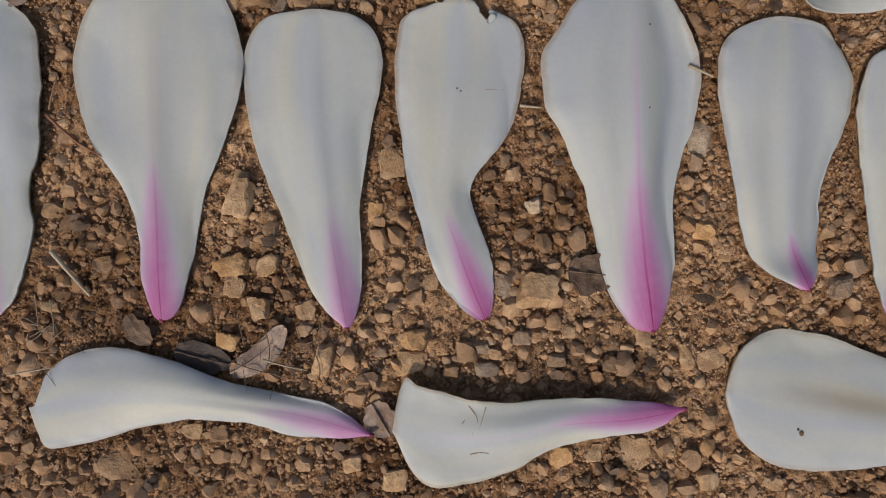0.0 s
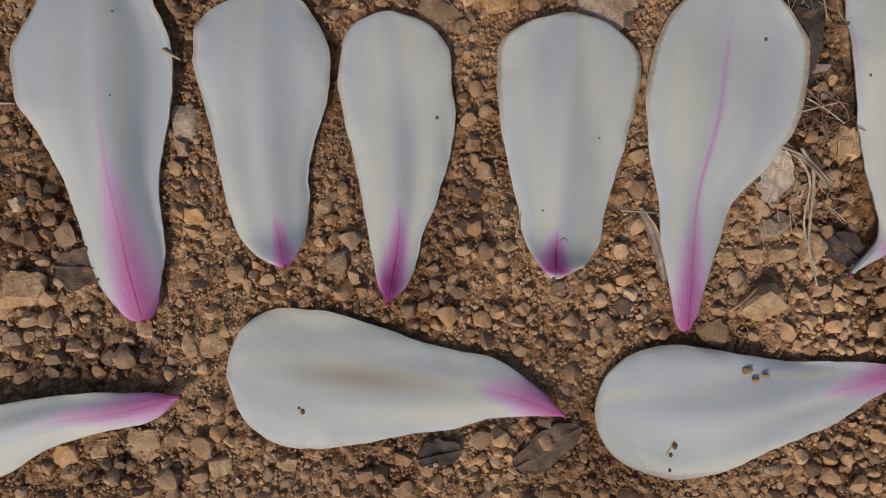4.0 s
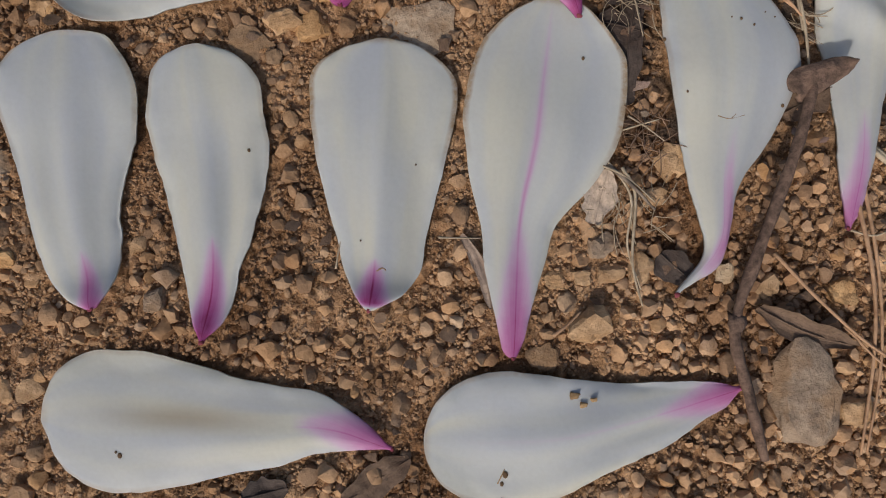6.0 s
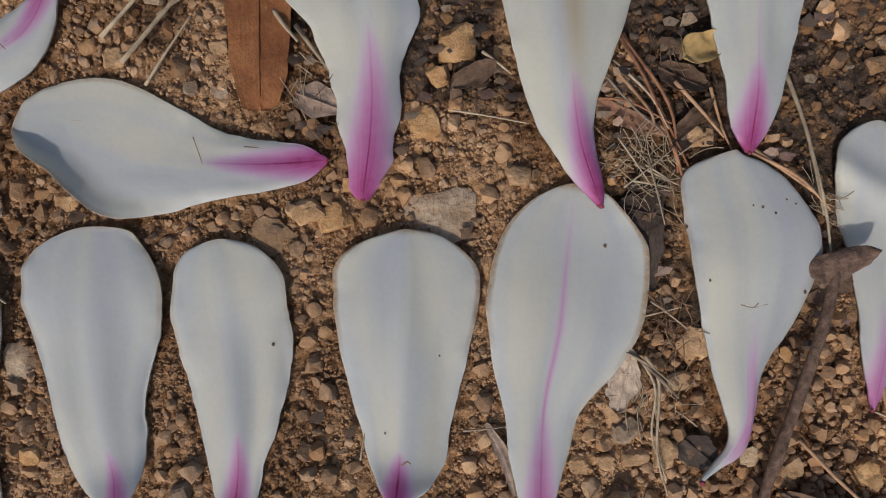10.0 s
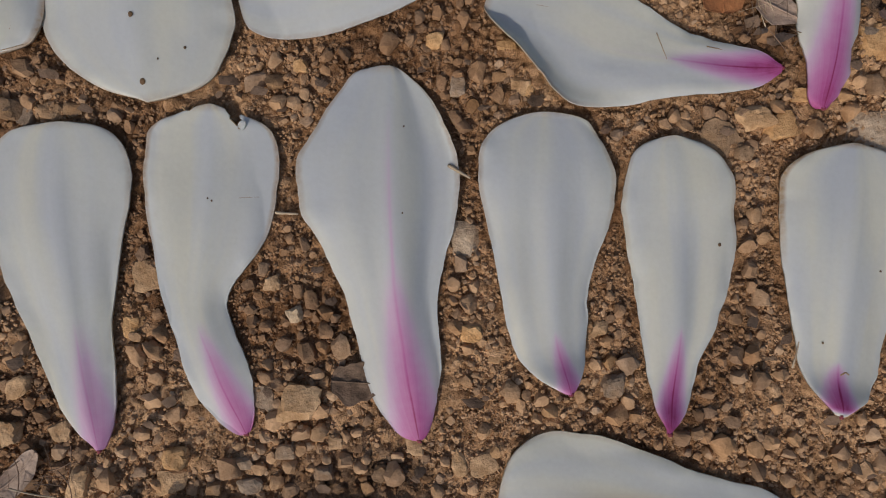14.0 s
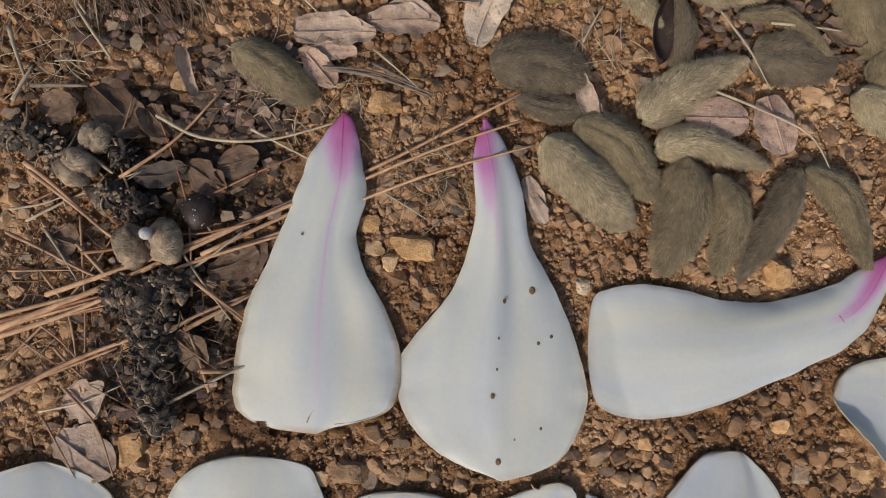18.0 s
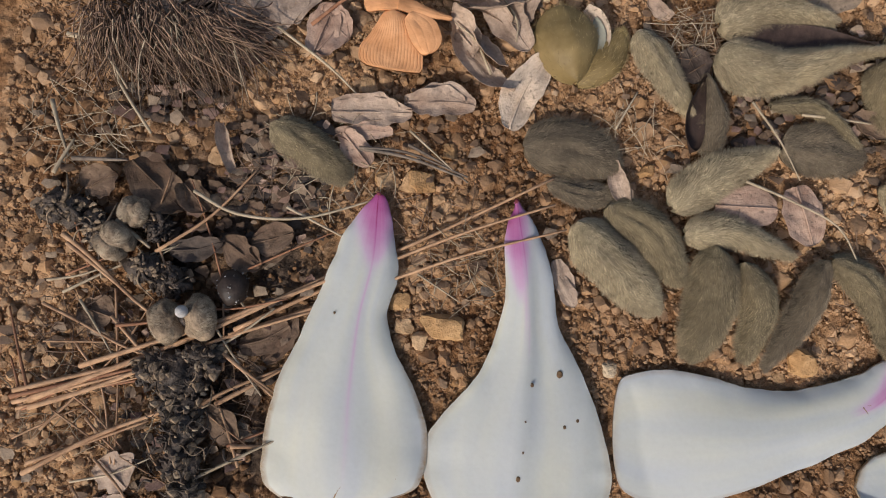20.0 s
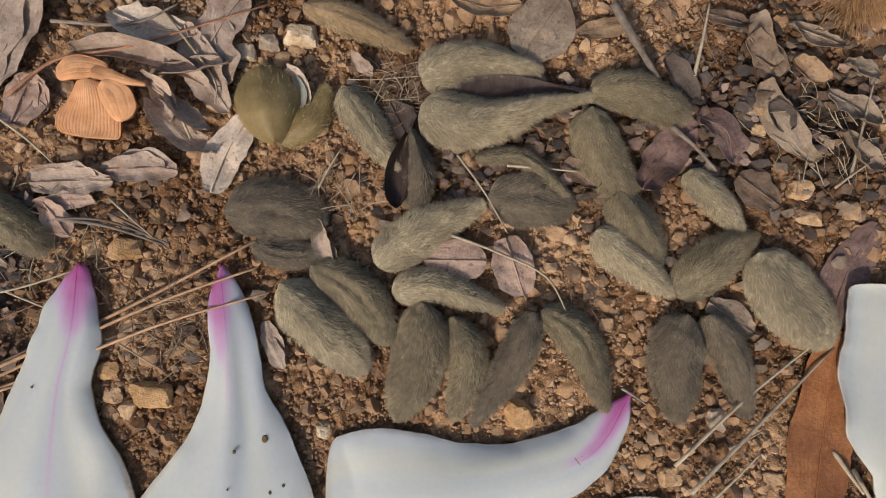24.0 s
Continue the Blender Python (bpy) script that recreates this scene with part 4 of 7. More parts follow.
def bud_scale(spine, w, ab, tone, deep, crease, seed, fur=1.0, lift=None, label=""):
    """A furry magnolia bud scale, a thick boat-shaped shell; crease cuts its back lengthwise, below zero it is a hollow."""
    rng = np.random.default_rng(seed)
    half = scale_profile(w, ab)
    lw, rw = [p * rng.uniform(0.95, 1.04) for p in half], [p * rng.uniform(0.95, 1.04) for p in half]
    low = rng.uniform(1.0, 2.0) if lift is None else lift
    lean = rng.uniform(-0.5, 0.5)
    off = rng.uniform(-0.15, 0.15)

    def height(s, v, x, y, d):
        dome = (1 - v * v) ** 0.7 * math.sin(math.pi * min(0.14 + s * 0.78, 1)) * deep * 1.25
        if crease >= 0:
            dome -= crease * math.exp(-((v - off) / 0.13) ** 2) * math.sin(math.pi * min(s * 1.1, 1))
        else:
            dome += crease * 1.6 * math.exp(-((v + 0.25) / 0.4) ** 2) * math.sin(math.pi * s) + 0.25 * crease * math.exp(-(v / 0.05) ** 2)
        dome += 0.35 * math.cos(9 * v + seed) * (1 - v * v) * math.sin(math.pi * s) + lean * v
        return low + dome + 0.9 * nz(x, y, 0.15, seed) + 0.3 * nz(x, y, 0.4, seed + 1)

    me, top, data = blade("bud_scale", spine, lw, rw, 30, 14, height, 0.9, None, 0.7)
    ob = tagged(link("bud_scale", me, SKIN[tone]), label or SCALE_WORDS[tone], "bud scale", "magnolia bud scales")
    if fur:
        ln = sum(math.dist(a, b) for a, b in zip(spine, spine[1:]))
        fuzz = hairs(top, data, int(fur * (1500 + ln * w * 34)), rng, min(1.9, 0.9 + 0.075 * w) * (0.6 + 0.4 * fur))
        tagged(link("fuzz", fuzz, HAIR[tone], ob, "dense silky hairs"), kind="stuff")
    return ob


def lining(parent, spine, w, ab, mat, height, name, label):
    """The bare inner face of a scale, or the dark filling of a gap, a thin hollow sheet."""
    half = scale_profile(w, ab)
    me, _, _ = blade(name, spine, half, half, 26, 12, height, 0.4, None, 0.4)
    return link(name, me, mat, parent, label)


bud_scale([(-12.0, 156.8), (-0.9, 157.8), (10.8, 154.6)], 15.9, (0.42, 0.5), 'dark', 3.2, 0.7, 1, 0.5)
bud_scale([(-5.8, 149.0), (2.1, 146.8), (9.5, 146.7)], 6.7, (0.5, 0.5), 'dark', 1.6, 0, 2)
bud_scale([(1.3, 139.8), (10.5, 130.9), (21.2, 120.3)], 13.5, (0.45, 0.55), 'pale', 4.2, 0.2, 3)
bud_scale([(8.5, 144.0), (19.4, 137.9), (27.0, 127.3)], 11.3, (0.5, 0.6), 'plain', 3.6, 0.7, 4)
bud_scale([(23.9, 144.6), (33.6, 152.7), (48.1, 159.4)], 11.3, (0.42, 0.75), 'pale', 3.4, 0.2, 5)
bud_scale([(27.6, 138.7), (38.5, 139.8), (53.5, 135.1)], 8.9, (0.42, 0.8), 'pale', 3.2, 0.4, 6)
bud_scale([(34.6, 136.2), (34.5, 123.8), (29.9, 109.8)], 12.9, (0.5, 0.6), 'plain', 4.0, 0.9, 7)
bud_scale([(41.9, 132.8), (46.3, 122.7), (43.1, 109.9)], 8.9, (0.5, 0.6), 'plain', 3.2, 0.8, 8)
bud_scale([(61.5, 134.4), (56.8, 122.8), (47.8, 108.4)], 8.9, (0.5, 0.7), 'dark', 3.4, 0.9, 9)
bud_scale([(63.3, 135.0), (72.4, 128.1), (78.6, 112.2)], 9.7, (0.5, 0.7), 'plain', 3.4, 0.5, 10)
bud_scale([(50.2, 160.8), (58.8, 161.0), (69.8, 159.9)], 14.0, (0.42, 0.45), 'dark', 2.4, -0.6, 11, 0.7)
bud_scale([(46.9, 170.7), (58.7, 171.0), (68.7, 162.9)], 4.6, (0.5, 0.7), 'plain', 2.0, 0, 12)
bud_scale([(74.5, 187.5), (85.7, 187.8), (97.5, 182.1)], 11.3, (0.38, 0.42), 'plain', 3.8, 0, 13)
bud_scale([(74.5, 183.7), (76.5, 173.6), (84.1, 162.5)], 12.4, (0.4, 0.45), 'plain', 4.2, 0, 14)
bud_scale([(81.4, 163.4), (85.1, 155.8), (91.4, 147.5)], 11.6, (0.4, 0.55), 'plain', 3.4, 0.3, 15)
bud_scale([(75.8, 153.9), (83.3, 147.7), (94.1, 139.8)], 10.5, (0.42, 0.75), 'pale', 3.6, 0.2, 16)
bud_scale([(95.4, 139.0), (103.6, 146.1), (113.9, 153.0)], 11.8, (0.4, 0.6), 'plain', 3.8, 0.2, 17)
bud_scale([(98.0, 168.7), (105.0, 162.0), (111.2, 155.1)], 7.8, (0.5, 0.8), 'pale', 2.6, 0.3, 18)
bud_scale([(114.4, 149.3), (121.5, 140.4), (131.8, 128.5)], 18.0, (0.45, 0.42), 'pale', 3.6, -0.9, 19, 0.75)
bud_scale([(97.6, 134.5), (95.1, 123.4), (95.9, 110.1)], 13.2, (0.42, 0.6), 'dark', 4.2, 0.2, 20)
bud_scale([(102.7, 134.4), (108.5, 125.0), (112.4, 111.1)], 8.9, (0.42, 0.6), 'dark', 3.4, 0.3, 21)
bud_scale([(14.4, 187.5), (19.6, 179.9), (27.9, 168.4)], 8.9, (0.4, 0.6), 'pale', 3.2, 0.2, 22)
bud_scale([(4.7, 207.3), (16.3, 203.8), (30.2, 197.9)], 7.8, (0.5, 0.6), 'tan', 2.2, 0, 23)
bud_scale([(-71.9, 158.4), (-63.5, 153.9), (-53.5, 146.8)], 10.2, (0.42, 0.5), 'plain', 3.4, 0.3, 24)
# a round cupped scale with a second one behind it that shows its pale inside
cupped = bud_scale([(-0.5, 173.1), (-2.9, 181.6), (-5.4, 191.6)], 18.6, (0.62, 0.42), 'golden', 5.0, 0.0, 25, 0.06)
behind = bud_scale([(0.4, 173.2), (7.2, 179.4), (10.6, 187.4)], 9.4, (0.6, 0.6), 'golden', 2.2, 0.3, 26, 0.25, 0.8)
lining(behind, [(3.4, 180.0), (4.8, 184.5), (3.6, 189.4)], 3.8, (0.7, 0.6), LINING, lambda s, v, x, y, d: 2.6 + 0.4 * s - 0.8 * (1 - v * v), "inner_face", "pale silvery inside")
# a pointed scale that has split open along its length
split_scale = bud_scale([(31.0, 177.8), (33.6, 167.4), (32.4, 158.8)], 8.2, (0.75, 0.45), 'dark', 3.6, 0.0, 27, 0.7)
lining(split_scale, [(30.4, 176.4), (28.3, 167.4), (28.1, 158.2)], 6.2, (0.95, 0.5), HOLLOW_SHADE, lambda s, v, x, y, d: 4.4 - 2.4 * (1 - v * v) + 0.7 * v, "dark_hollow", "glossy dark brown hollow")
# a large heart-shaped pair of scales, joined at the broad end, agape; a near-black sheet paints the shade between them
heart = bud_scale([(33.4, 189.6), (45.0, 194.4), (61.5, 192.6)], 11.4, (0.34, 0.85), 'pale', 4.2, 0.0, 28, 1.0, 2.0, "pale furry bud scale, upper half of a gaping pair")
bud_scale([(33.6, 183.0), (43.5, 179.2), (53.0, 180.4), (63.0, 183.8), (73.8, 186.4)], 13.6, (0.34, 1.5), 'pale', 4.6, 0.0, 29, 1.0, 2.0, "pale furry bud scale drawn out into a thin stalk")
lining(heart, [(37.0, 186.6), (54.4, 187.4), (71.5, 187.0)], 8.4, (0.5, 0.8), HOLLOW_SHADE, lambda s, v, x, y, d: 3.4 - 1.2 * (1 - v * v), "dark_hollow", "near-black sheet as shade in the gap between the scales")


# ---- dry leaves ----
LEAF_NO = [40]


def dry_leaf(x0, y0, x1, y1, w, bend, tone, curl, ragged):
    """A dead leaf or a piece of one, crumpled, with a raised midrib."""
    LEAF_NO[0] += 1
    seed = LEAF_NO[0]
    rng = np.random.default_rng(seed)
    a, b = np.array((x0, y0)), np.array((x1, y1))
    t = (b - a) / np.hypot(*(b - a))
    nrm = np.array((-t[1], t[0]))
    spine = [a + (b - a) * u + nrm * bend * 4 * u * (1 - u) for u in (0, 0.25, 0.5, 0.75, 1)]
    prof = [math.sin(math.pi * (0.06 + 0.92 * (1 - math.cos(math.pi * k / 12)) / 2)) ** 0.55 for k in range(1, 12)]
    if tone == "rust":
        prof = [p ** 0.75 for p in prof]
    lw = [p * w / 2 * (1 + 0.8 * ragged * rng.uniform(-1.0, 0.6)) for p in prof]
    rw = [p * w / 2 * (1 + 0.7 * ragged * rng.uniform(-0.9, 0.6)) for p in prof]
    low = rng.uniform(1.2, 1.8)
    turn = rng.choice((-1, 1))
    if any((round(p[0] + q * nrm[0]), round(p[1] + q * nrm[1])) in COVER for p in spine for q in (-w / 2, 0, w / 2)):
        low, curl = (0.5 if tone == "rust" else 0.1), min(curl, 1.0)

    def height(s, v, x, y, d):
        roll = curl * 0.55 * (abs(v) ** 2) * (0.6 + 0.4 * math.sin(3 * s + seed)) + curl * 0.22 * turn * v
        crumple = (0.5 + 0.16 * curl) * nz(x, y, 0.16, seed) + (0.35 + 0.05 * curl) * nz(x, y, 0.42, seed + 2)
        return max(low + roll + crumple + 0.35 * math.exp(-(d / 0.5) ** 2), -0.3)

    me, top, _ = blade("dry_leaf", spine, lw, rw, 30, 16, height, 0.3, None, 1.0 + 2.8 * ragged)
    if tone == "rust":
        for x, y, _ in top:
            for i in (-1, 0, 1):
                for j in (-1, 0, 1):
                    COVER[(round(x) + i, round(y) + j)] = True
    words = {"grey": "brittle grey-brown dead leaf", "pale": "pale bleached dead leaf", "pink": "cracked pinkish-tan dead leaf", "tan": "curled tan dead leaf",
             "brown": "dull brown dead leaf", "chestnut": "smooth chestnut-brown dead leaf", "red": "dark wine-brown dead leaf",
             "rust": "smooth rust-orange dead leaf", "cinnamon": "cinnamon-brown dead leaf", "ash": "ash-grey weathered dead leaf", "dark": "blackened rotting dead leaf"}[tone]
    shape = "tightly curled on the gravel" if curl > 5 else "half curled on the gravel" if curl > 2.5 else "lying flat on the gravel"
    ob = tagged(link("dry_leaf", me, LEAVES[tone]), f"{words}, {shape}", "leaf", "dead leaves in the litter")
    if w > 5.5 and curl < 6:
        mid = [top[i * 17 + 8] + (0, 0, 0.05) for i in (1, 7, 15, 23, 28)]
        link("midrib", tube("midrib", mid, 0.32, 6, 0.35, 0.15, seed), LEAVES[tone], ob)
    return ob


dry_leaf(-84.6, 175.7, -63.3, 210.5, 19.9, 0.0, 'grey', 2, 0.25)
dry_leaf(-94.1, 203.1, -99.7, 183.6, 15.8, -1.3, 'grey', 2, 0.25)
dry_leaf(-70.7, 184.0, -59.3, 214.4, 12.5, -1.3, 'grey', 3, 0.25)
dry_leaf(-41.5, 204.6, -20.7, 199.7, 9.3, -1.3, 'pale', 3, 0.25)
dry_leaf(-48.3, 193.8, -16.5, 186.8, 5.0, 3.7, 'grey', 7, 0.15)
dry_leaf(-31.2, 187.7, -25.7, 177.7, 6.0, 1.3, 'grey', 8, 0.2)
dry_leaf(-30.2, 183.0, -14.8, 170.5, 5.6, -1.9, 'grey', 8, 0.2)
dry_leaf(-15.6, 161.0, -6.8, 180.0, 9.6, 1.2, 'pale', 2, 0.2)
dry_leaf(-16.9, 206.0, -12.8, 186.9, 10.7, -1.1, 'grey', 2, 0.25)
dry_leaf(-58.0, 162.5, -38.9, 163.5, 7.6, 0.0, 'grey', 2, 0.25)
dry_leaf(-40.3, 165.9, -23.9, 166.3, 8.1, 0.8, 'grey', 2, 0.25)
dry_leaf(-56.8, 157.5, -43.2, 158.9, 4.4, 0.0, 'pink', 2, 0.25)
dry_leaf(-62.7, 176.8, -57.8, 187.0, 7.8, -1.0, 'pink', 2, 0.25)
dry_leaf(35.0, 146.1, 50.0, 146.2, 11.2, 0.0, 'pink', 1, 0.12)
dry_leaf(54.4, 151.9, 59.2, 137.9, 10.5, 0.0, 'pink', 1, 0.12)
dry_leaf(57.9, 196.4, 68.0, 211.4, 16.2, 0.0, 'ash', 1, 0.08)
dry_leaf(40.6, 209.9, 57.7, 209.0, 6.9, -1.1, 'tan', 3, 0.25)
dry_leaf(87.5, 164.1, 100.5, 179.5, 10.3, 1.4, 'red', 4, 0.25)
dry_leaf(100.6, 182.3, 109.4, 170.8, 9.7, 3.6, 'red', 4, 0.25)
dry_leaf(117.7, 191.8, 129.5, 171.9, 6.4, -1.7, 'ash', 6, 0.25)
dry_leaf(116.1, 208.7, 119.4, 194.7, 4.8, -1.4, 'ash', 6, 0.25)
dry_leaf(110.8, 168.1, 121.1, 160.8, 9.1, 0.0, 'brown', 1, 0.25)
dry_leaf(125.3, 197.6, 133.3, 192.2, 4.8, -0.8, 'tan', 4, 0.25)
dry_leaf(137.6, 196.6, 147.2, 194.7, 4.8, 0.0, 'ash', 3, 0.25)
dry_leaf(133.7, 130.6, 146.3, 157.2, 11.7, 1.9, 'red', 3, 0.1)
dry_leaf(128.4, 78.5, 136.1, 130.9, 15.5, 1.0, 'rust', 2, 0.05)
dry_leaf(103.7, 137.4, 114.5, 130.2, 8.4, 0.0, 'ash', 2, 0.25)
dry_leaf(9.8, 148.3, 14.9, 143.1, 5.8, 0.0, 'grey', 2, 0.25)
dry_leaf(-2.2, 130.9, 2.7, 121.9, 4.7, -0.8, 'grey', 2, 0.25)
dry_leaf(137.2, 81.8, 147.2, 76.6, 9.2, 0.0, 'grey', 4, 0.25)
dry_leaf(174.3, 78.9, 185.6, 83.0, 5.4, 0.0, 'brown', 3, 0.25)
# Dark upright strip of bark, built with the leaf sheet.
dry_leaf(221.3, 51.1, 215.8, 24.2, 8.1, -1.1, 'dark', 2, 0.25)
dry_leaf(211.1, 45.5, 221.4, 41.7, 9.4, 0.0, 'dark', 2, 0.25)
dry_leaf(254.0, 18.2, 268.1, 23.9, 8.6, 0.0, 'brown', 4, 0.3)
dry_leaf(241.3, -27.7, 264.0, -39.8, 6.1, -1.4, 'brown', 3, 0.25)
dry_leaf(282.8, 65.7, 297.0, 78.3, 10.1, -1.1, 'cinnamon', 3, 0.15)
dry_leaf(296.8, 67.2, 307.4, 71.5, 6.2, 0.0, 'cinnamon', 3, 0.2)
dry_leaf(292.5, 56.6, 310.7, 64.1, 9.3, -0.8, 'tan', 3, 0.2)
dry_leaf(206.0, 72.7, 224.9, 61.5, 4.9, 0.0, 'cinnamon', 2, 0.1)
dry_leaf(225.3, 59.5, 236.1, 68.3, 3.5, 0.0, 'brown', 3, 0.2)
dry_leaf(224.3, 77.9, 235.1, 71.2, 8.2, 0.0, 'brown', 3, 0.3)
dry_leaf(204.3, -3.3, 209.2, 9.4, 7.8, 0.0, 'pale', 2, 0.3)
dry_leaf(300.5, 52.9, 307.8, 49.2, 8.5, 0.0, 'dark', 2, 0.25)
dry_leaf(285.3, 36.1, 291.5, 45.0, 6.2, 0.0, 'dark', 4, 0.25)
dry_leaf(219.6, -12.3, 226.7, -20.0, 8.1, 0.0, 'dark', 2, 0.25)
dry_leaf(-93.6, 127.4, -80.8, 130.2, 5.7, -0.8, 'dark', 4, 0.2)
dry_leaf(-74.3, 130.0, -64.7, 133.2, 7.8, 0.0, 'brown', 2, 0.2)
dry_leaf(-113.6, 140.6, -107.5, 145.0, 7.8, 0.0, 'brown', 4, 0.2)
dry_leaf(-112.3, 113.2, -105.0, 111.1, 9.0, 0.0, 'brown', 2, 0.2)
dry_leaf(-70.1, 102.8, -63.2, 113.6, 5.2, -0.8, 'brown', 4, 0.2)
dry_leaf(-104.9, 78.6, -98.3, 72.5, 10.0, 0.0, 'grey', 4, 0.3)
dry_leaf(285.6, 42.9, 293.1, 46.1, 7.0, 0.0, 'grey', 3, 0.25)
dry_leaf(279.5, -19.6, 290.3, -23.2, 7.8, 0.0, 'tan', 2, 0.25)
dry_leaf(280.1, -18.5, 293.6, -23.0, 9.8, 0.0, 'brown', 1, 0.25)
dry_leaf(172.3, -2.1, 177.4, -20.8, 3.2, 1.1, 'grey', 2, 0.25)
dry_leaf(137.2, -62.3, 154.0, -53.7, 7.9, 0.0, 'brown', 2, 0.25)
dry_leaf(114.0, -58.1, 124.6, -56.8, 7.8, 0.0, 'dark', 2, 0.25)
dry_leaf(-48.0, -29.4, -35.0, -18.3, 6.8, -1.3, 'grey', 4, 0.25)
dry_leaf(-61.1, -24.1, -48.0, -27.4, 7.2, 0.0, 'dark', 3, 0.25)
dry_leaf(-72.1, -15.6, -66.3, -22.1, 5.2, -0.8, 'brown', 3, 0.25)
dry_leaf(-14.6, -36.8, -10.0, -44.7, 7.9, 0.0, 'grey', 3, 0.25)
dry_leaf(32.4, -5.2, 43.7, -6.5, 9.3, 0.0, 'brown', 2, 0.25)
dry_leaf(-108.4, 67.6, -95.6, 59.1, 11.2, 0.0, 'grey', 4, 0.25)
dry_leaf(-82.3, 91.4, -74.4, 83.9, 7.6, 0.0, 'brown', 3, 0.25)
dry_leaf(-103.6, 148.0, -90.9, 136.7, 10.5, 0.0, 'chestnut', 4, 0.06)
dry_leaf(-76.0, 106.2, -64.7, 111.7, 7.7, -1.0, 'brown', 4, 0.1)
dry_leaf(-57.9, 163.1, -42.2, 164.4, 7.8, 0.0, 'grey', 3, 0.25)
dry_leaf(-41.0, 165.8, -26.5, 167.1, 7.2, 0.0, 'grey', 3, 0.25)
dry_leaf(-55.0, 157.9, -48.2, 150.2, 6.5, 0.0, 'pink', 2, 0.25)
dry_leaf(-74.5, 129.5, -64.9, 129.9, 7.7, 0.0, 'brown', 3, 0.25)
dry_leaf(-81.0, 130.6, -71.7, 124.4, 7.7, 0.0, 'brown', 3, 0.25)
dry_leaf(-1.6, 126.8, 2.5, 119.7, 4.2, 0.0, 'grey', 3, 0.25)
dry_leaf(9.6, 155.1, 13.8, 143.9, 4.5, -0.8, 'grey', 3, 0.25)
dry_leaf(-83.6, 158.1, -80.4, 146.3, 3.3, 0.0, 'grey', 4, 0.25)
dry_leaf(-91.2, 143.3, -85.1, 137.0, 6.4, 0.0, 'brown', 4, 0.25)
dry_leaf(-62.2, 186.8, -55.1, 180.4, 8.0, 0.0, 'pink', 3, 0.25)
dry_leaf(-81.2, 174.6, -73.3, 175.1, 5.8, 0.0, 'red', 3, 0.25)
# Dark strip painting shade into the gap of the heart-shaped scales, no leaf.
dry_leaf(43.0, 187.0, 69.6, 187.0, 5.5, 0.0, 'dark', 1, 0.1)
# Bare thin tail of the lower heart scale, built with the leaf sheet.
dry_leaf(53.3, 181.4, 73.0, 186.4, 3.0, -0.5, 'pink', 2, 0.1)
# Whitish patch of the round cupped scale, added as a leaf-shaped sheet.
dry_leaf(1.1, 191.6, 6.7, 182.6, 3.8, 1.1, 'pale', 3, 0.1)
dry_leaf(-113.5, 191.0, -92.2, 204.6, 15.8, 0.0, 'grey', 3, 0.25)
dry_leaf(-102.6, 187.5, -81.1, 198.4, 14.5, 0.0, 'pink', 2, 0.25)
dry_leaf(-63.5, 176.2, -59.1, 188.7, 7.9, 0.0, 'pink', 2, 0.25)
dry_leaf(-23.7, 201.8, -11.7, 180.4, 9.4, -1.3, 'grey', 3, 0.25)
dry_leaf(-18.0, 196.6, -9.2, 211.0, 9.5, 0.0, 'grey', 3, 0.25)
dry_leaf(-31.0, 188.9, -12.3, 192.7, 4.6, 0.0, 'grey', 6, 0.25)
dry_leaf(-25.3, 183.7, -16.8, 176.0, 4.0, -0.8, 'grey', 6, 0.25)
dry_leaf(113.9, 202.9, 122.2, 193.3, 7.0, 0.0, 'ash', 5, 0.25)
dry_leaf(123.7, 206.1, 137.7, 200.8, 5.6, 0.0, 'ash', 5, 0.25)
dry_leaf(102.8, 208.3, 113.9, 205.8, 5.6, 0.0, 'brown', 3, 0.25)
dry_leaf(133.3, 189.4, 145.7, 181.4, 7.0, 0.0, 'ash', 5, 0.25)
dry_leaf(137.3, 179.8, 146.6, 170.3, 6.1, -1.1, 'ash', 5, 0.25)
dry_leaf(93.0, 196.7, 101.3, 185.8, 5.5, 0.0, 'dark', 4, 0.25)
dry_leaf(70.9, 201.7, 86.1, 206.3, 5.5, 0.0, 'tan', 2, 0.25)
dry_leaf(16.4, 195.2, 21.9, 190.6, 3.2, 0.0, 'grey', 5, 0.25)
dry_leaf(26.2, 183.8, 30.4, 175.7, 8.1, 0.0, 'dark', 3, 0.25)
dry_leaf(69.0, 171.2, 76.6, 164.5, 5.4, 0.0, 'brown', 3, 0.25)
dry_leaf(119.3, 186.3, 123.4, 179.4, 5.0, 0.0, 'dark', 4, 0.25)


# ---- needles, straws, twigs ----
STALK_NO = [0]


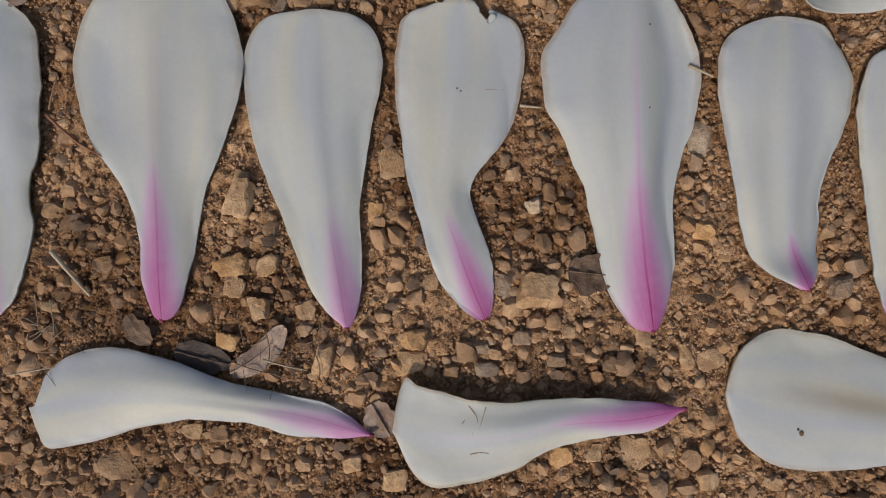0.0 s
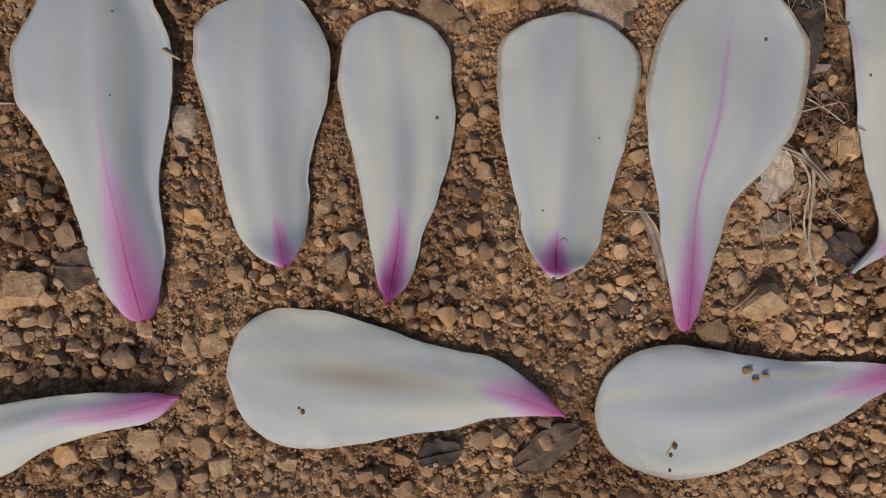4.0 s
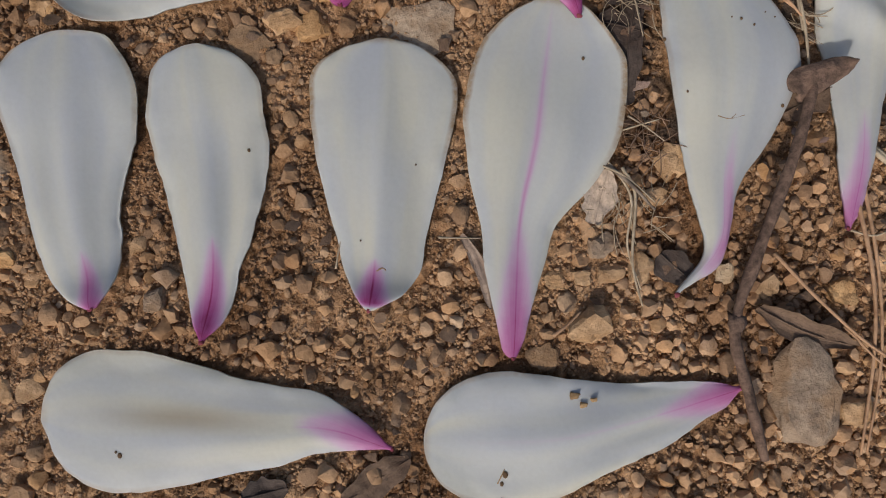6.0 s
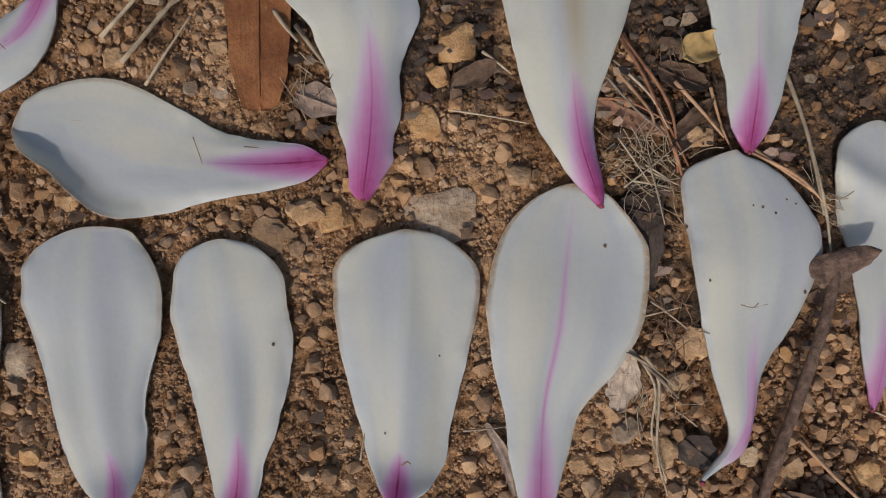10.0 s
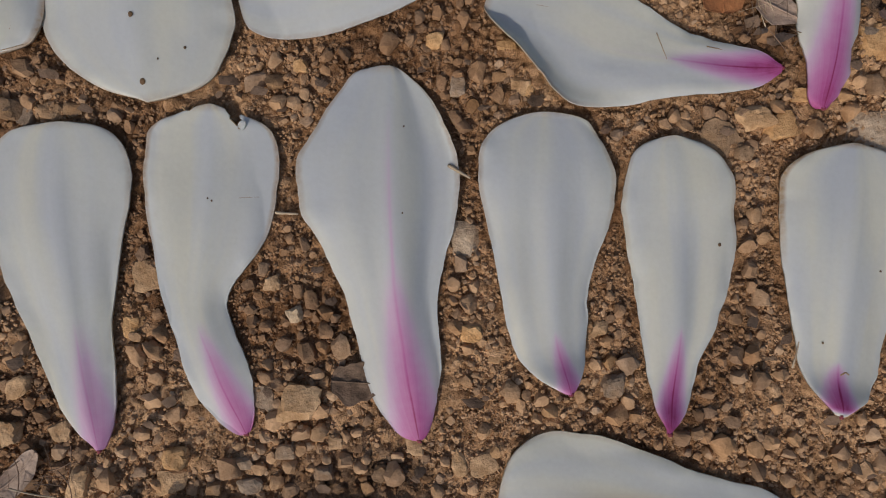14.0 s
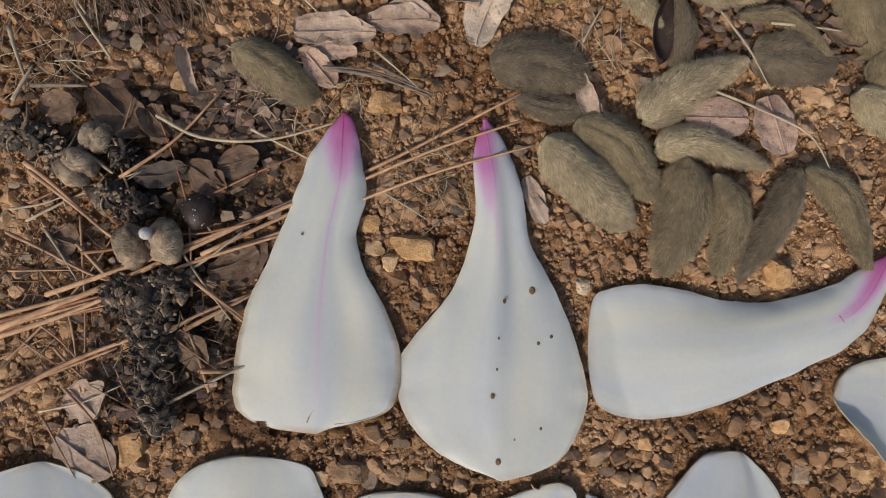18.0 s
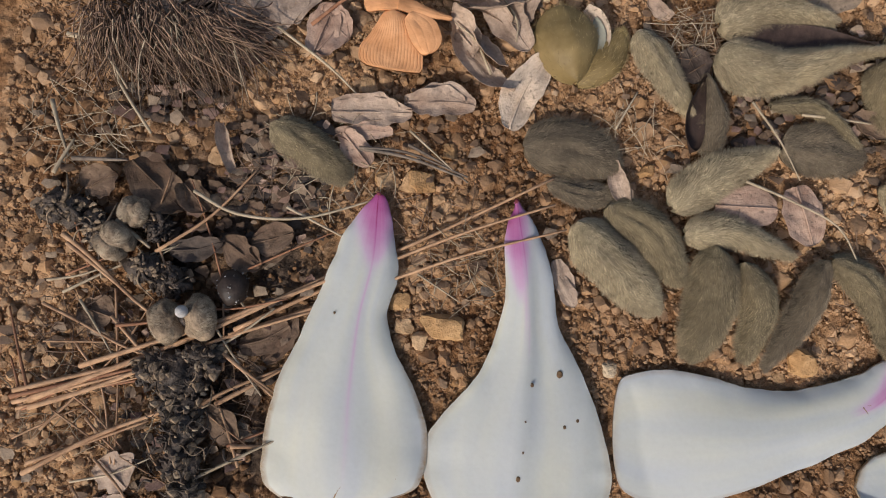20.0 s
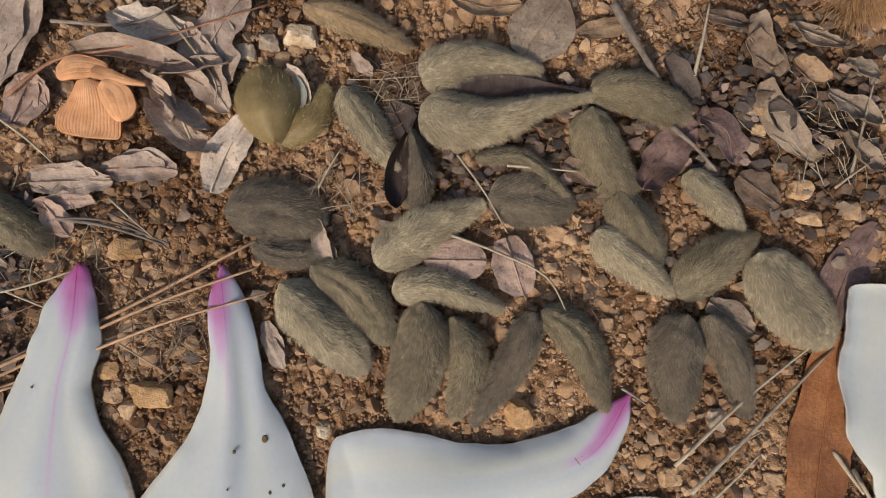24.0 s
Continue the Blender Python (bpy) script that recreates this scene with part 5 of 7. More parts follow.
def pine_needle(points, width, tone=""):
    STALK_NO[0] += 1
    k = STALK_NO[0]
    n = len(points)
    line = [(x, y, 2.5 + 0.9 * nz(x, y, 0.06, k) + (0.5 if width > 1 else 0.2)) for x, y in points]
    line = [(x, y, 0.3 if (round(x), round(y)) in COVER else z) for x, y, z in line]
    if n == 2:
        (ax, ay, az), (bx, by, bz) = line
        line.insert(1, ((ax + bx) / 2 + 0.4 * nz(ax, ay, 1, k), (ay + by) / 2 + 0.4 * nz(ay, ax, 1, k), (az + bz) / 2 + 0.3))
    name, words, kind = {"": ("pine_needle", "dry tan pine needle lying across the litter", "pine needle"), "straw": ("straw", "thin bleached grass straw on the gravel", "straw"),
                         "red": ("pine_needle", "reddish-brown dry pine needle", "pine needle"), "twig": ("twig", "thin weathered grey-brown twig on the litter", "twig")}[tone]
    me = tube(name, line, width * 0.43, 6, 0.5, 0.18 if tone == "twig" else 0.1, k)
    return tagged(link(name, me, NEEDLE[tone]), words, kind, "needles and straws")


def twig(points, width):
    line = [(x, y, 4.6 + 0.8 * math.sin(i * 1.7)) for i, (x, y) in enumerate(points)]
    stem = link("twig", tube("twig", line, width * 0.5, 9, 0.8, 0.3, 3), BARK)
    tagged(stem, "ridged dark brown woody twig with a knot", "twig")
    x, y, z = line[3]
    v, f = rock_shape(2, 9, np.random.default_rng(4), 0.08)
    link("knot", raw("knot", (v * (2.6, 3.0, 2.1) + (x, y, z)) * MM, f), BARK, stem)
    return stem


pine_needle([(-111.0, 99.7), (-77.0, 113.1), (-41.3, 130.1), (-4.7, 149.7)], 1.5)
pine_needle([(-76.8, 109.9), (-56.1, 121.0), (-27.4, 134.6), (-3.8, 143.6)], 1.3)
pine_needle([(-77.9, 108.6), (-59.5, 115.8), (-27.1, 129.4), (-0.9, 137.8)], 1.2)
pine_needle([(-121.6, 91.6), (-97.5, 102.3), (-79.2, 111.1), (-55.8, 124.0)], 1.9)
pine_needle([(-121.5, 89.8), (-107.0, 95.2), (-80.3, 107.3), (-58.0, 115.6)], 1.5)
pine_needle([(-121.8, 74.9), (-106.4, 84.0), (-92.5, 90.0), (-78.4, 94.7)], 1.5)
pine_needle([(-120.8, 77.4), (-107.6, 82.7), (-94.3, 88.3)], 1.2)
pine_needle([(-120.5, 113.6), (-112.8, 110.1), (-100.1, 104.2), (-90.0, 101.9)], 1.1)
pine_needle([(-116.4, 127.7), (-106.0, 120.4), (-94.3, 111.9), (-83.0, 111.0)], 1.3)
pine_needle([(-104.6, 117.9), (-103.3, 106.6), (-102.1, 95.3), (-101.4, 77.9)], 0.8)
pine_needle([(-112.6, 105.0), (-105.8, 95.2), (-102.4, 77.9)], 0.8)
pine_needle([(-119.5, 97.3), (-108.0, 90.1), (-100.1, 81.7)], 0.7)
pine_needle([(-118.8, 84.9), (-109.5, 95.1), (-101.4, 105.4), (-95.7, 115.7)], 0.8)
pine_needle([(-79.6, 92.8), (-64.9, 101.4)], 1.4)
pine_needle([(-77.6, 103.6), (-64.6, 92.6)], 1.1)
pine_needle([(-75.4, 83.6), (-67.9, 83.1)], 1.4)
pine_needle([(-106.1, 79.0), (-98.3, 70.6), (-94.0, 59.6)], 0.9)
pine_needle([(-110.7, 72.7), (-103.7, 58.1)], 0.7)
pine_needle([(-120.0, 104.8), (-101.4, 105.6)], 0.6)
pine_needle([(269.6, -0.8), (269.8, -22.4), (268.1, -41.0), (261.5, -65.7)], 1.4)
pine_needle([(272.1, 0.3), (271.2, -22.6), (269.2, -43.8), (263.1, -65.9)], 1.2)
pine_needle([(246.1, -15.2), (256.6, -28.7), (270.0, -42.6), (291.8, -55.1)], 1.2)
pine_needle([(261.4, -34.7), (272.2, -47.0), (291.9, -54.4)], 0.9)
pine_needle([(275.8, 7.9), (282.1, -2.4), (290.1, -16.2)], 1.2, 'straw')
pine_needle([(272.8, -20.7), (283.9, -20.8), (296.0, -22.4)], 0.8, 'straw')
pine_needle([(273.8, -13.4), (284.7, -14.9), (296.5, -18.4)], 0.7, 'straw')
pine_needle([(208.6, 12.8), (213.3, 2.3), (211.1, -9.4), (213.1, -20.2)], 0.9, 'straw')
pine_needle([(207.1, 11.0), (212.6, 7.0), (219.0, 0.2)], 0.8, 'straw')
pine_needle([(225.0, 57.9), (227.5, 51.0)], 1.3, 'red')
pine_needle([(245.7, 55.7), (254.0, 46.7), (258.9, 42.1)], 1.3)
pine_needle([(258.4, 54.3), (259.9, 39.3), (259.7, 27.3)], 1.2, 'straw')
pine_needle([(291.6, 38.5), (296.2, 31.2), (302.2, 25.0)], 1.4)
pine_needle([(292.4, 34.3), (297.3, 28.3)], 1.2)
pine_needle([(215.3, 55.0), (227.2, 48.4)], 0.7, 'straw')
pine_needle([(214.2, 51.1), (225.8, 47.9)], 0.7, 'straw')
pine_needle([(218.8, 55.9), (220.7, 39.8)], 0.7, 'straw')
pine_needle([(212.7, 18.2), (222.2, 19.7)], 0.6, 'straw')
pine_needle([(215.8, 21.8), (222.8, 14.4)], 0.6, 'straw')
pine_needle([(190.8, -28.4), (198.1, -23.5)], 1.1)
pine_needle([(216.3, 88.2), (225.3, 68.3), (226.6, 52.0)], 1.2, 'red')
pine_needle([(213.3, 80.5), (220.9, 66.2), (218.9, 61.0)], 1.1)
pine_needle([(227.3, 73.5), (237.7, 58.8)], 1.3)
pine_needle([(244.1, 55.3), (254.1, 47.4), (261.2, 38.4)], 1.2)
pine_needle([(256.3, 74.3), (258.1, 56.4), (259.6, 37.2)], 1.4, 'straw')
pine_needle([(139.0, 98.1), (147.1, 84.0)], 1.4, 'straw')
pine_needle([(102.2, 87.8), (115.5, 102.1)], 1.0, 'straw')
pine_needle([(107.8, 102.9), (116.1, 107.3)], 1.0, 'straw')
pine_needle([(182.4, 86.0), (189.1, 80.6)], 1.0, 'straw')
pine_needle([(173.4, 73.0), (191.4, 67.6)], 0.7, 'straw')
pine_needle([(212.2, 61.8), (218.7, 49.0)], 0.6, 'straw')
pine_needle([(212.0, 49.8), (225.3, 57.6)], 0.6, 'straw')
pine_needle([(218.0, 54.4), (225.6, 49.5)], 0.6, 'straw')
pine_needle([(-88.2, -0.5), (-79.3, -10.8)], 1.5, 'straw')
pine_needle([(-89.5, 31.0), (-83.1, 25.2), (-77.4, 21.4)], 0.8, 'red')
pine_needle([(-88.9, 32.3), (-87.0, 40.0)], 0.6)
pine_needle([(20.8, 34.3), (26.0, 33.8)], 0.9, 'straw')
pine_needle([(61.5, 44.1), (66.2, 40.6)], 1.2, 'straw')
pine_needle([(-98.4, -29.2), (-87.0, -27.5)], 0.6, 'straw')
pine_needle([(-39.6, -25.8), (-29.3, -28.4)], 0.6, 'straw')
pine_needle([(141.7, -6.8), (143.9, 0.7)], 0.6, 'straw')
pine_needle([(166.7, -2.3), (176.9, -3.6)], 0.6, 'straw')
pine_needle([(-88.3, 141.5), (-77.9, 136.8), (-62.7, 136.7), (-46.3, 142.5)], 1.1, 'straw')
pine_needle([(-66.6, 139.1), (-52.3, 132.5)], 0.9, 'straw')
pine_needle([(-50.6, 154.0), (-39.0, 152.5), (-25.9, 148.5)], 1.2, 'twig')
pine_needle([(-39.2, 159.1), (-28.6, 150.3)], 0.7, 'straw')
pine_needle([(-64.0, 182.8), (-52.8, 191.8), (-34.8, 195.7), (-3.6, 206.8)], 1.1, 'red')
pine_needle([(-54.7, 201.2), (-36.4, 201.1), (-24.8, 206.2)], 1.2, 'twig')
pine_needle([(-28.6, 204.7), (-16.1, 188.8), (-15.2, 182.1)], 0.9, 'straw')
pine_needle([(-50.8, 154.1), (-39.2, 153.7), (-24.9, 148.8)], 1.1, 'twig')
pine_needle([(-39.3, 155.7), (-30.1, 151.3), (-24.8, 147.5)], 0.9, 'twig')
pine_needle([(41.5, 152.1), (52.1, 148.4), (64.1, 142.7), (69.5, 133.6)], 0.9, 'straw')
pine_needle([(42.5, 171.5), (49.3, 162.3), (54.7, 153.1)], 0.8, 'straw')
pine_needle([(54.5, 169.1), (71.9, 168.1)], 0.9, 'straw')
pine_needle([(9.7, 162.7), (14.7, 172.1)], 0.8, 'straw')
pine_needle([(79.9, 209.4), (85.3, 199.9), (90.8, 191.1)], 3.0, 'twig')
pine_needle([(94.2, 179.5), (100.3, 174.2), (105.0, 168.9)], 1.5, 'twig')
pine_needle([(99.7, 192.0), (103.5, 210.1)], 1.2, 'straw')
pine_needle([(94.6, 99.0), (111.9, 114.7), (132.2, 129.4)], 1.2, 'straw')
pine_needle([(98.5, 92.7), (115.9, 109.6), (135.5, 127.5)], 1.4, 'straw')
pine_needle([(134.4, 102.1), (139.5, 93.1)], 1.5, 'straw')
pine_needle([(138.4, 168.3), (142.1, 183.5), (144.4, 191.8)], 0.9, 'straw')
pine_needle([(134.2, 165.5), (144.0, 172.6)], 0.8, 'straw')
pine_needle([(82.1, 116.9), (88.0, 113.1)], 1.0, 'twig')
pine_needle([(-35.3, 125.4), (-24.8, 119.2)], 0.6, 'straw')
pine_needle([(-20.8, 173.9), (-25.0, 181.8), (-30.1, 185.7)], 0.8, 'straw')
pine_needle([(-120.8, 176.7), (-111.6, 174.7), (-107.5, 165.7), (-99.4, 154.4)], 1.6, 'straw')
pine_needle([(-114.4, 177.2), (-105.5, 164.5)], 1.2, 'straw')
pine_needle([(-120.9, 143.7), (-116.6, 151.9)], 1.3, 'straw')
pine_needle([(-122.5, 160.7), (-118.1, 147.8)], 1.4, 'straw')
pine_needle([(-116.8, 147.3), (-104.0, 147.7)], 1.4, 'twig')
pine_needle([(-71.8, 181.6), (-59.3, 173.1), (-50.9, 165.7)], 0.9, 'straw')
pine_needle([(-105.4, 133.6), (-97.2, 127.7)], 1.6, 'straw')
pine_needle([(216.3, 87.5), (221.2, 72.2), (227.8, 51.0)], 1.2, 'red')
pine_needle([(217.6, 87.4), (222.9, 69.3), (229.9, 51.7)], 1.0, 'red')
pine_needle([(235.9, 71.1), (238.8, 62.0), (240.6, 55.7)], 1.0)
pine_needle([(210.3, 80.2), (216.7, 68.7), (223.2, 61.9)], 0.9, 'twig')
pine_needle([(214.4, 81.1), (221.1, 70.9), (224.6, 62.4)], 0.9, 'straw')
pine_needle([(207.9, 72.5), (215.6, 70.2), (225.5, 63.6)], 0.8, 'red')
pine_needle([(300.7, 77.7), (294.5, 64.0), (284.1, 49.3)], 2.6, 'twig')
pine_needle([(294.0, 37.4), (298.9, 27.2), (305.6, 15.4)], 1.7, 'twig')
pine_needle([(298.0, 36.2), (302.6, 24.0), (306.9, 16.6)], 1.6, 'twig')
pine_needle([(289.4, 54.4), (299.1, 48.4), (310.5, 41.5)], 0.9, 'straw')
pine_needle([(302.6, 38.4), (307.6, 43.9), (312.3, 54.3)], 2.0, 'straw')
pine_needle([(289.2, 53.0), (291.9, 47.2), (294.1, 42.9)], 0.9)
pine_needle([(275.1, 7.3), (283.2, -4.0), (291.1, -17.3)], 1.8, 'straw')
pine_needle([(286.2, -2.4), (293.3, -11.5), (301.9, -18.2)], 0.9, 'straw')
pine_needle([(266.9, -11.8), (272.1, -13.9), (279.4, -10.9)], 0.7, 'straw')
pine_needle([(285.9, 14.6), (294.2, 14.2), (306.1, 11.2)], 0.7, 'twig')
pine_needle([(212.0, 9.3), (214.4, 2.3), (211.7, -13.2), (212.9, -24.0)], 1.1, 'straw')
pine_needle([(208.9, 11.1), (213.5, 5.1), (218.6, -1.6)], 1.5, 'twig')
pine_needle([(-125.3, 93.4), (-110.7, 97.8), (-96.9, 101.6)], 1.5)
pine_needle([(-125.8, 92.0), (-110.5, 96.4), (-97.3, 100.2)], 1.4, 'red')
pine_needle([(-125.0, 90.8), (-111.0, 95.2), (-98.6, 99.0)], 1.3)
pine_needle([(-124.6, 89.2), (-109.8, 94.2), (-95.5, 98.4)], 1.0)
pine_needle([(-117.6, 129.7), (-110.8, 124.9), (-103.9, 119.0)], 1.8)
pine_needle([(-89.7, 86.8), (-79.0, 95.0), (-65.5, 101.4)], 1.4)
pine_needle([(-79.8, 105.1), (-73.1, 100.4), (-66.3, 95.0)], 1.2)
twig([(260.0, 25.0), (253.7, 10.5), (243.5, -10.8), (234.2, -30.8), (234.8, -46.8), (236.8, -63.0)], 2.9)
drift = np.random.default_rng(77)
for k in range(34):
    x, y = drift.uniform(-128, -72), drift.uniform(66, 128)
    an = radians(drift.choice((24, 30, 95, 120, -40)) + drift.normal(0, 9))
    ln = drift.uniform(9, 32)
    bow = drift.normal(0, 0.04) * ln
    pine_needle([(x, y), (x + 0.5 * ln * math.cos(an) - bow * math.sin(an), y + 0.5 * ln * math.sin(an) + bow * math.cos(an)), (x + ln * math.cos(an), y + ln * math.sin(an))],
                drift.uniform(0.45, 1.1), ("", "red", "straw")[k % 3])


# ---- fibrous root litter ----
def root_litter(x, y, reach, count, seed, label="tangle of thin dry rootlets and grass"):
    rng = np.random.default_rng(seed)
    verts, faces = [], []
    for i in range(count):
        r = reach * math.sqrt(rng.uniform(0, 1))
        an = rng.uniform(0, 6.28)
        p = np.array((x + r * math.cos(an), y + 0.8 * r * math.sin(an), rng.uniform(0.0, 2.4)))
        if (round(p[0]), round(p[1])) in COVER:
            continue
        way, bow, ln, th = rng.uniform(0, 6.28), rng.normal(0, 0.5), rng.uniform(3, 9), rng.uniform(0.05, 0.15)
        prev = None
        for k in range(6):
            a = way + bow * k / 5
            side = np.array((-math.sin(a), math.cos(a), 0)) * th
            j = len(verts)
            verts += [p - side, p + side, p + (0, 0, th * 1.4)]
            if prev is not None:
                faces += [(prev + m, prev + (m + 1) % 3, j + (m + 1) % 3, j + m) for m in range(3)]
            prev = j
            p = p + np.array((math.cos(a), math.sin(a), rng.normal(0, 0.05))) * ln / 5
    ob = link("root_litter", raw("root_litter", np.array(verts) * MM, faces), NEEDLE["straw"] if seed % 2 else BRISTLE)
    return tagged(ob, label, "root litter", kind="stuff")


root_litter(222.6, 51.0, 10.1, 60, 51)
root_litter(219.5, 16.3, 8.1, 45, 52)
root_litter(219.2, 57.3, 10.8, 70, 53)
root_litter(224.4, 75.8, 8.1, 30, 54)
root_litter(213.2, -1.7, 8.1, 30, 55)
root_litter(280.9, -11.7, 14.9, 40, 56)
root_litter(259.5, 38.7, 6.8, 30, 57)
root_litter(294.2, 47.1, 12.2, 35, 58)
root_litter(-108.0, 89.9, 17.6, 90, 59)
root_litter(-114.1, 108.8, 12.2, 60, 60)
root_litter(-57.4, 152.5, 14.9, 60, 61)
root_litter(-70.3, 149.3, 10.8, 50, 62)
root_litter(-22.6, 127.4, 12.2, 50, 63)
root_litter(30.1, 186.7, 8.1, 70, 64)
root_litter(17.3, 163.2, 10.8, 30, 65)
root_litter(74.0, 128.2, 9.5, 25, 66)
root_litter(131.7, 178.2, 14.9, 60, 67)
root_litter(95.8, 202.4, 12.2, 40, 68)
root_litter(-116.8, 155.4, 12.2, 70, 69)
root_litter(-79.3, 95.8, 12.2, 50, 70)
root_litter(142.9, 85.1, 9.5, 40, 71)
root_litter(-37.6, -26.2, 10.8, 24, 72)
root_litter(-92.1, -23.4, 10.8, 20, 73)
root_litter(-33.0, 133.6, 14.9, 50, 74)
root_litter(28.6, 189.5, 8.1, 50, 75)
root_litter(145.9, 72.2, 10.8, 30, 76)


def leaf_crumbs(name, boxes, count, tone, seed):
    """Small broken flakes of leaf in the litter."""
    rng = np.random.default_rng(seed)
    verts, faces = [], []
    for i in range(count):
        x0, x1, y0, y1 = boxes[i % len(boxes)]
        x, y = rng.uniform(x0, x1), rng.uniform(y0, y1)
        if (round(x), round(y)) in COVER:
            continue
        r, z = rng.uniform(0.7, 2.6), ground_z(x, y) + rng.uniform(1.0, 2.6)
        tx, ty = rng.normal(0, 0.3, 2)
        n = rng.integers(5, 8)
        j = len(verts)
        verts.append((x, y, z + 0.3))
        for k in range(n):
            an = 6.28 * k / n + rng.uniform(-0.3, 0.3)
            q = r * rng.uniform(0.5, 1.2)
            dx, dy = q * math.cos(an), 0.7 * q * math.sin(an)
            verts.append((x + dx, y + dy, z + tx * dx + ty * dy + rng.normal(0, 0.12)))
        faces += [(j, j + 1 + k, j + 1 + (k + 1) % n) for k in range(n)]
    me = raw(name, np.array(verts) * MM, faces)
    me.uv_layers.new(name="UVMap")
    return tagged(link(name, me, LEAVES[tone]), "broken flakes of dead leaf in the soil", "leaf litter", kind="stuff")


for tone, count, seed in (("ash", 300, 61), ("brown", 600, 62), ("dark", 500, 63), ("pink", 150, 64), ("red", 180, 65)):
    leaf_crumbs("leaf_crumbs", MOULD, count, tone, seed)
leaf_crumbs("leaf_crumbs", LITTER, 240, "ash", 67)
leaf_crumbs("leaf_crumbs", LITTER, 240, "brown", 68)
leaf_crumbs("leaf_crumbs", [(-120, 320, -80, 70)], 260, "brown", 66)


# ---- stones ----
STONE_NO = [0]
WORDS = {"tan": "angular tan stone", "rust": "crumbly rust-ochre stone", "brown": "dull brown clod of stone", "grey": "rounded grey stone",
         "slab": "pale grey-tan angular slab of stone", "white": "whitish rough stone", "dark": "dark grey stone"}
STONE_AT = []


def stone(x, y, a, b, turn, tone):
    STONE_NO[0] += 1
    rng = np.random.default_rng(STONE_NO[0] + 100)
    big = max(a, b)
    v, f = rock_shape(3, 15, rng, 0.012)
    v = v * (1 + 0.12 * np.array([nz(p[0] * 3, p[1] * 3 + p[2], 1.0, STONE_NO[0]) for p in v]))[:, None]
    h = min(a, b) * rng.uniform(0.30, 0.42)
    h, sunk = min(h, 4.6), 0.0
    if any((round(x + 0.6 * a * math.cos(k)), round(y + 0.6 * b * math.sin(k))) in COVER for k in range(0, 12)):
        h, sunk = min(h, 1.4), 0.6
    v = v * (a * 0.56, b * 0.56, h)
    c, s = math.cos(radians(turn)), math.sin(radians(turn))
    q = np.column_stack((x + v[:, 0] * c - v[:, 1] * s, y + v[:, 0] * s + v[:, 1] * c, ground_z(x, y) + 0.35 * h - sunk + v[:, 2]))
    STONE_AT.append((x, y, big * 0.46))
    me = raw("stone", q * MM, f)
    me.set_sharp_from_angle(angle=radians(24))
    where = "half sunk in the soil" if big > 8 else "lying loose among the gravel"
    return tagged(link("stone", me, STONES[tone]), f"{WORDS[tone]}, {where}", "stone", "larger stones")


stone(168.7, 48.7, 19.6, 16.3, 20, 'slab')
stone(126.9, 49.1, 10.2, 10.8, 30, 'brown')
stone(141.7, 51.1, 9.6, 7.1, 10, 'rust')
stone(251.6, -51.4, 18.0, 27.0, 10, 'grey')
stone(224.7, 9.7, 7.8, 9.7, 20, 'tan')
stone(295.1, 26.4, 8.7, 7.7, 0, 'rust')
stone(207.1, -8.4, 6.4, 6.4, 30, 'grey')
stone(200.9, -27.4, 12.0, 10.4, 10, 'tan')
stone(215.1, -14.8, 7.4, 9.7, -20, 'tan')
stone(264.5, -26.4, 6.9, 8.6, 10, 'rust')
stone(263.2, -56.2, 8.3, 9.7, 0, 'tan')
stone(189.0, -33.9, 8.2, 8.2, 30, 'brown')
stone(132.5, 45.3, 4.6, 4.6, 0, 'brown')
stone(299.6, 6.0, 7.1, 5.6, 30, 'tan')
stone(296.8, 17.4, 8.4, 7.0, 0, 'tan')
stone(293.6, -7.1, 7.0, 6.3, 20, 'tan')
stone(286.7, -38.8, 7.0, 5.9, 0, 'tan')
stone(290.7, -29.6, 6.2, 5.1, 30, 'tan')
stone(275.2, -34.4, 5.6, 4.7, 0, 'tan')
stone(245.0, -23.5, 6.8, 6.8, 0, 'tan')
stone(194.0, -15.4, 6.1, 6.6, 10, 'tan')
stone(207.5, -15.9, 7.4, 5.4, 0, 'tan')
stone(200.7, -15.7, 5.3, 5.3, 0, 'tan')
stone(205.7, 1.9, 8.0, 13.4, -15, 'white')
stone(272.0, -64.4, 8.4, 5.6, 0, 'tan')
stone(284.7, -64.8, 7.7, 5.6, 0, 'tan')
stone(289.8, -58.6, 8.4, 5.6, 20, 'tan')
stone(-46.4, 11.1, 8.1, 11.5, -15, 'tan')
stone(-47.7, -3.8, 8.6, 7.2, 20, 'rust')
stone(-41.2, -13.8, 6.5, 6.8, 0, 'tan')
stone(-48.8, -22.0, 6.5, 5.2, 0, 'rust')
stone(-26.0, -26.7, 5.5, 9.4, -10, 'tan')
stone(-4.5, -21.9, 7.7, 5.5, -10, 'rust')
stone(24.6, -9.5, 12.6, 10.6, 0, 'tan')
stone(16.9, -8.5, 5.6, 7.3, 10, 'grey')
stone(24.6, 10.5, 4.8, 4.8, 0, 'white')
stone(65.0, 26.3, 9.1, 12.4, -10, 'slab')
stone(65.2, 4.4, 5.6, 5.6, 0, 'rust')
stone(49.0, -49.2, 11.2, 8.6, 0, 'tan')
stone(-75.9, -51.9, 13.0, 9.3, 0, 'brown')
stone(38.8, -49.4, 5.6, 5.3, 0, 'tan')
stone(-5.0, -27.3, 8.2, 6.6, 0, 'tan')
stone(-9.4, 20.1, 8.2, 9.2, 0, 'tan')
stone(-78.2, -3.4, 4.9, 4.1, 0, 'brown')
stone(-19.4, -51.2, 6.0, 4.7, 0, 'tan')
stone(-30.5, -14.5, 6.6, 6.8, 0, 'tan')
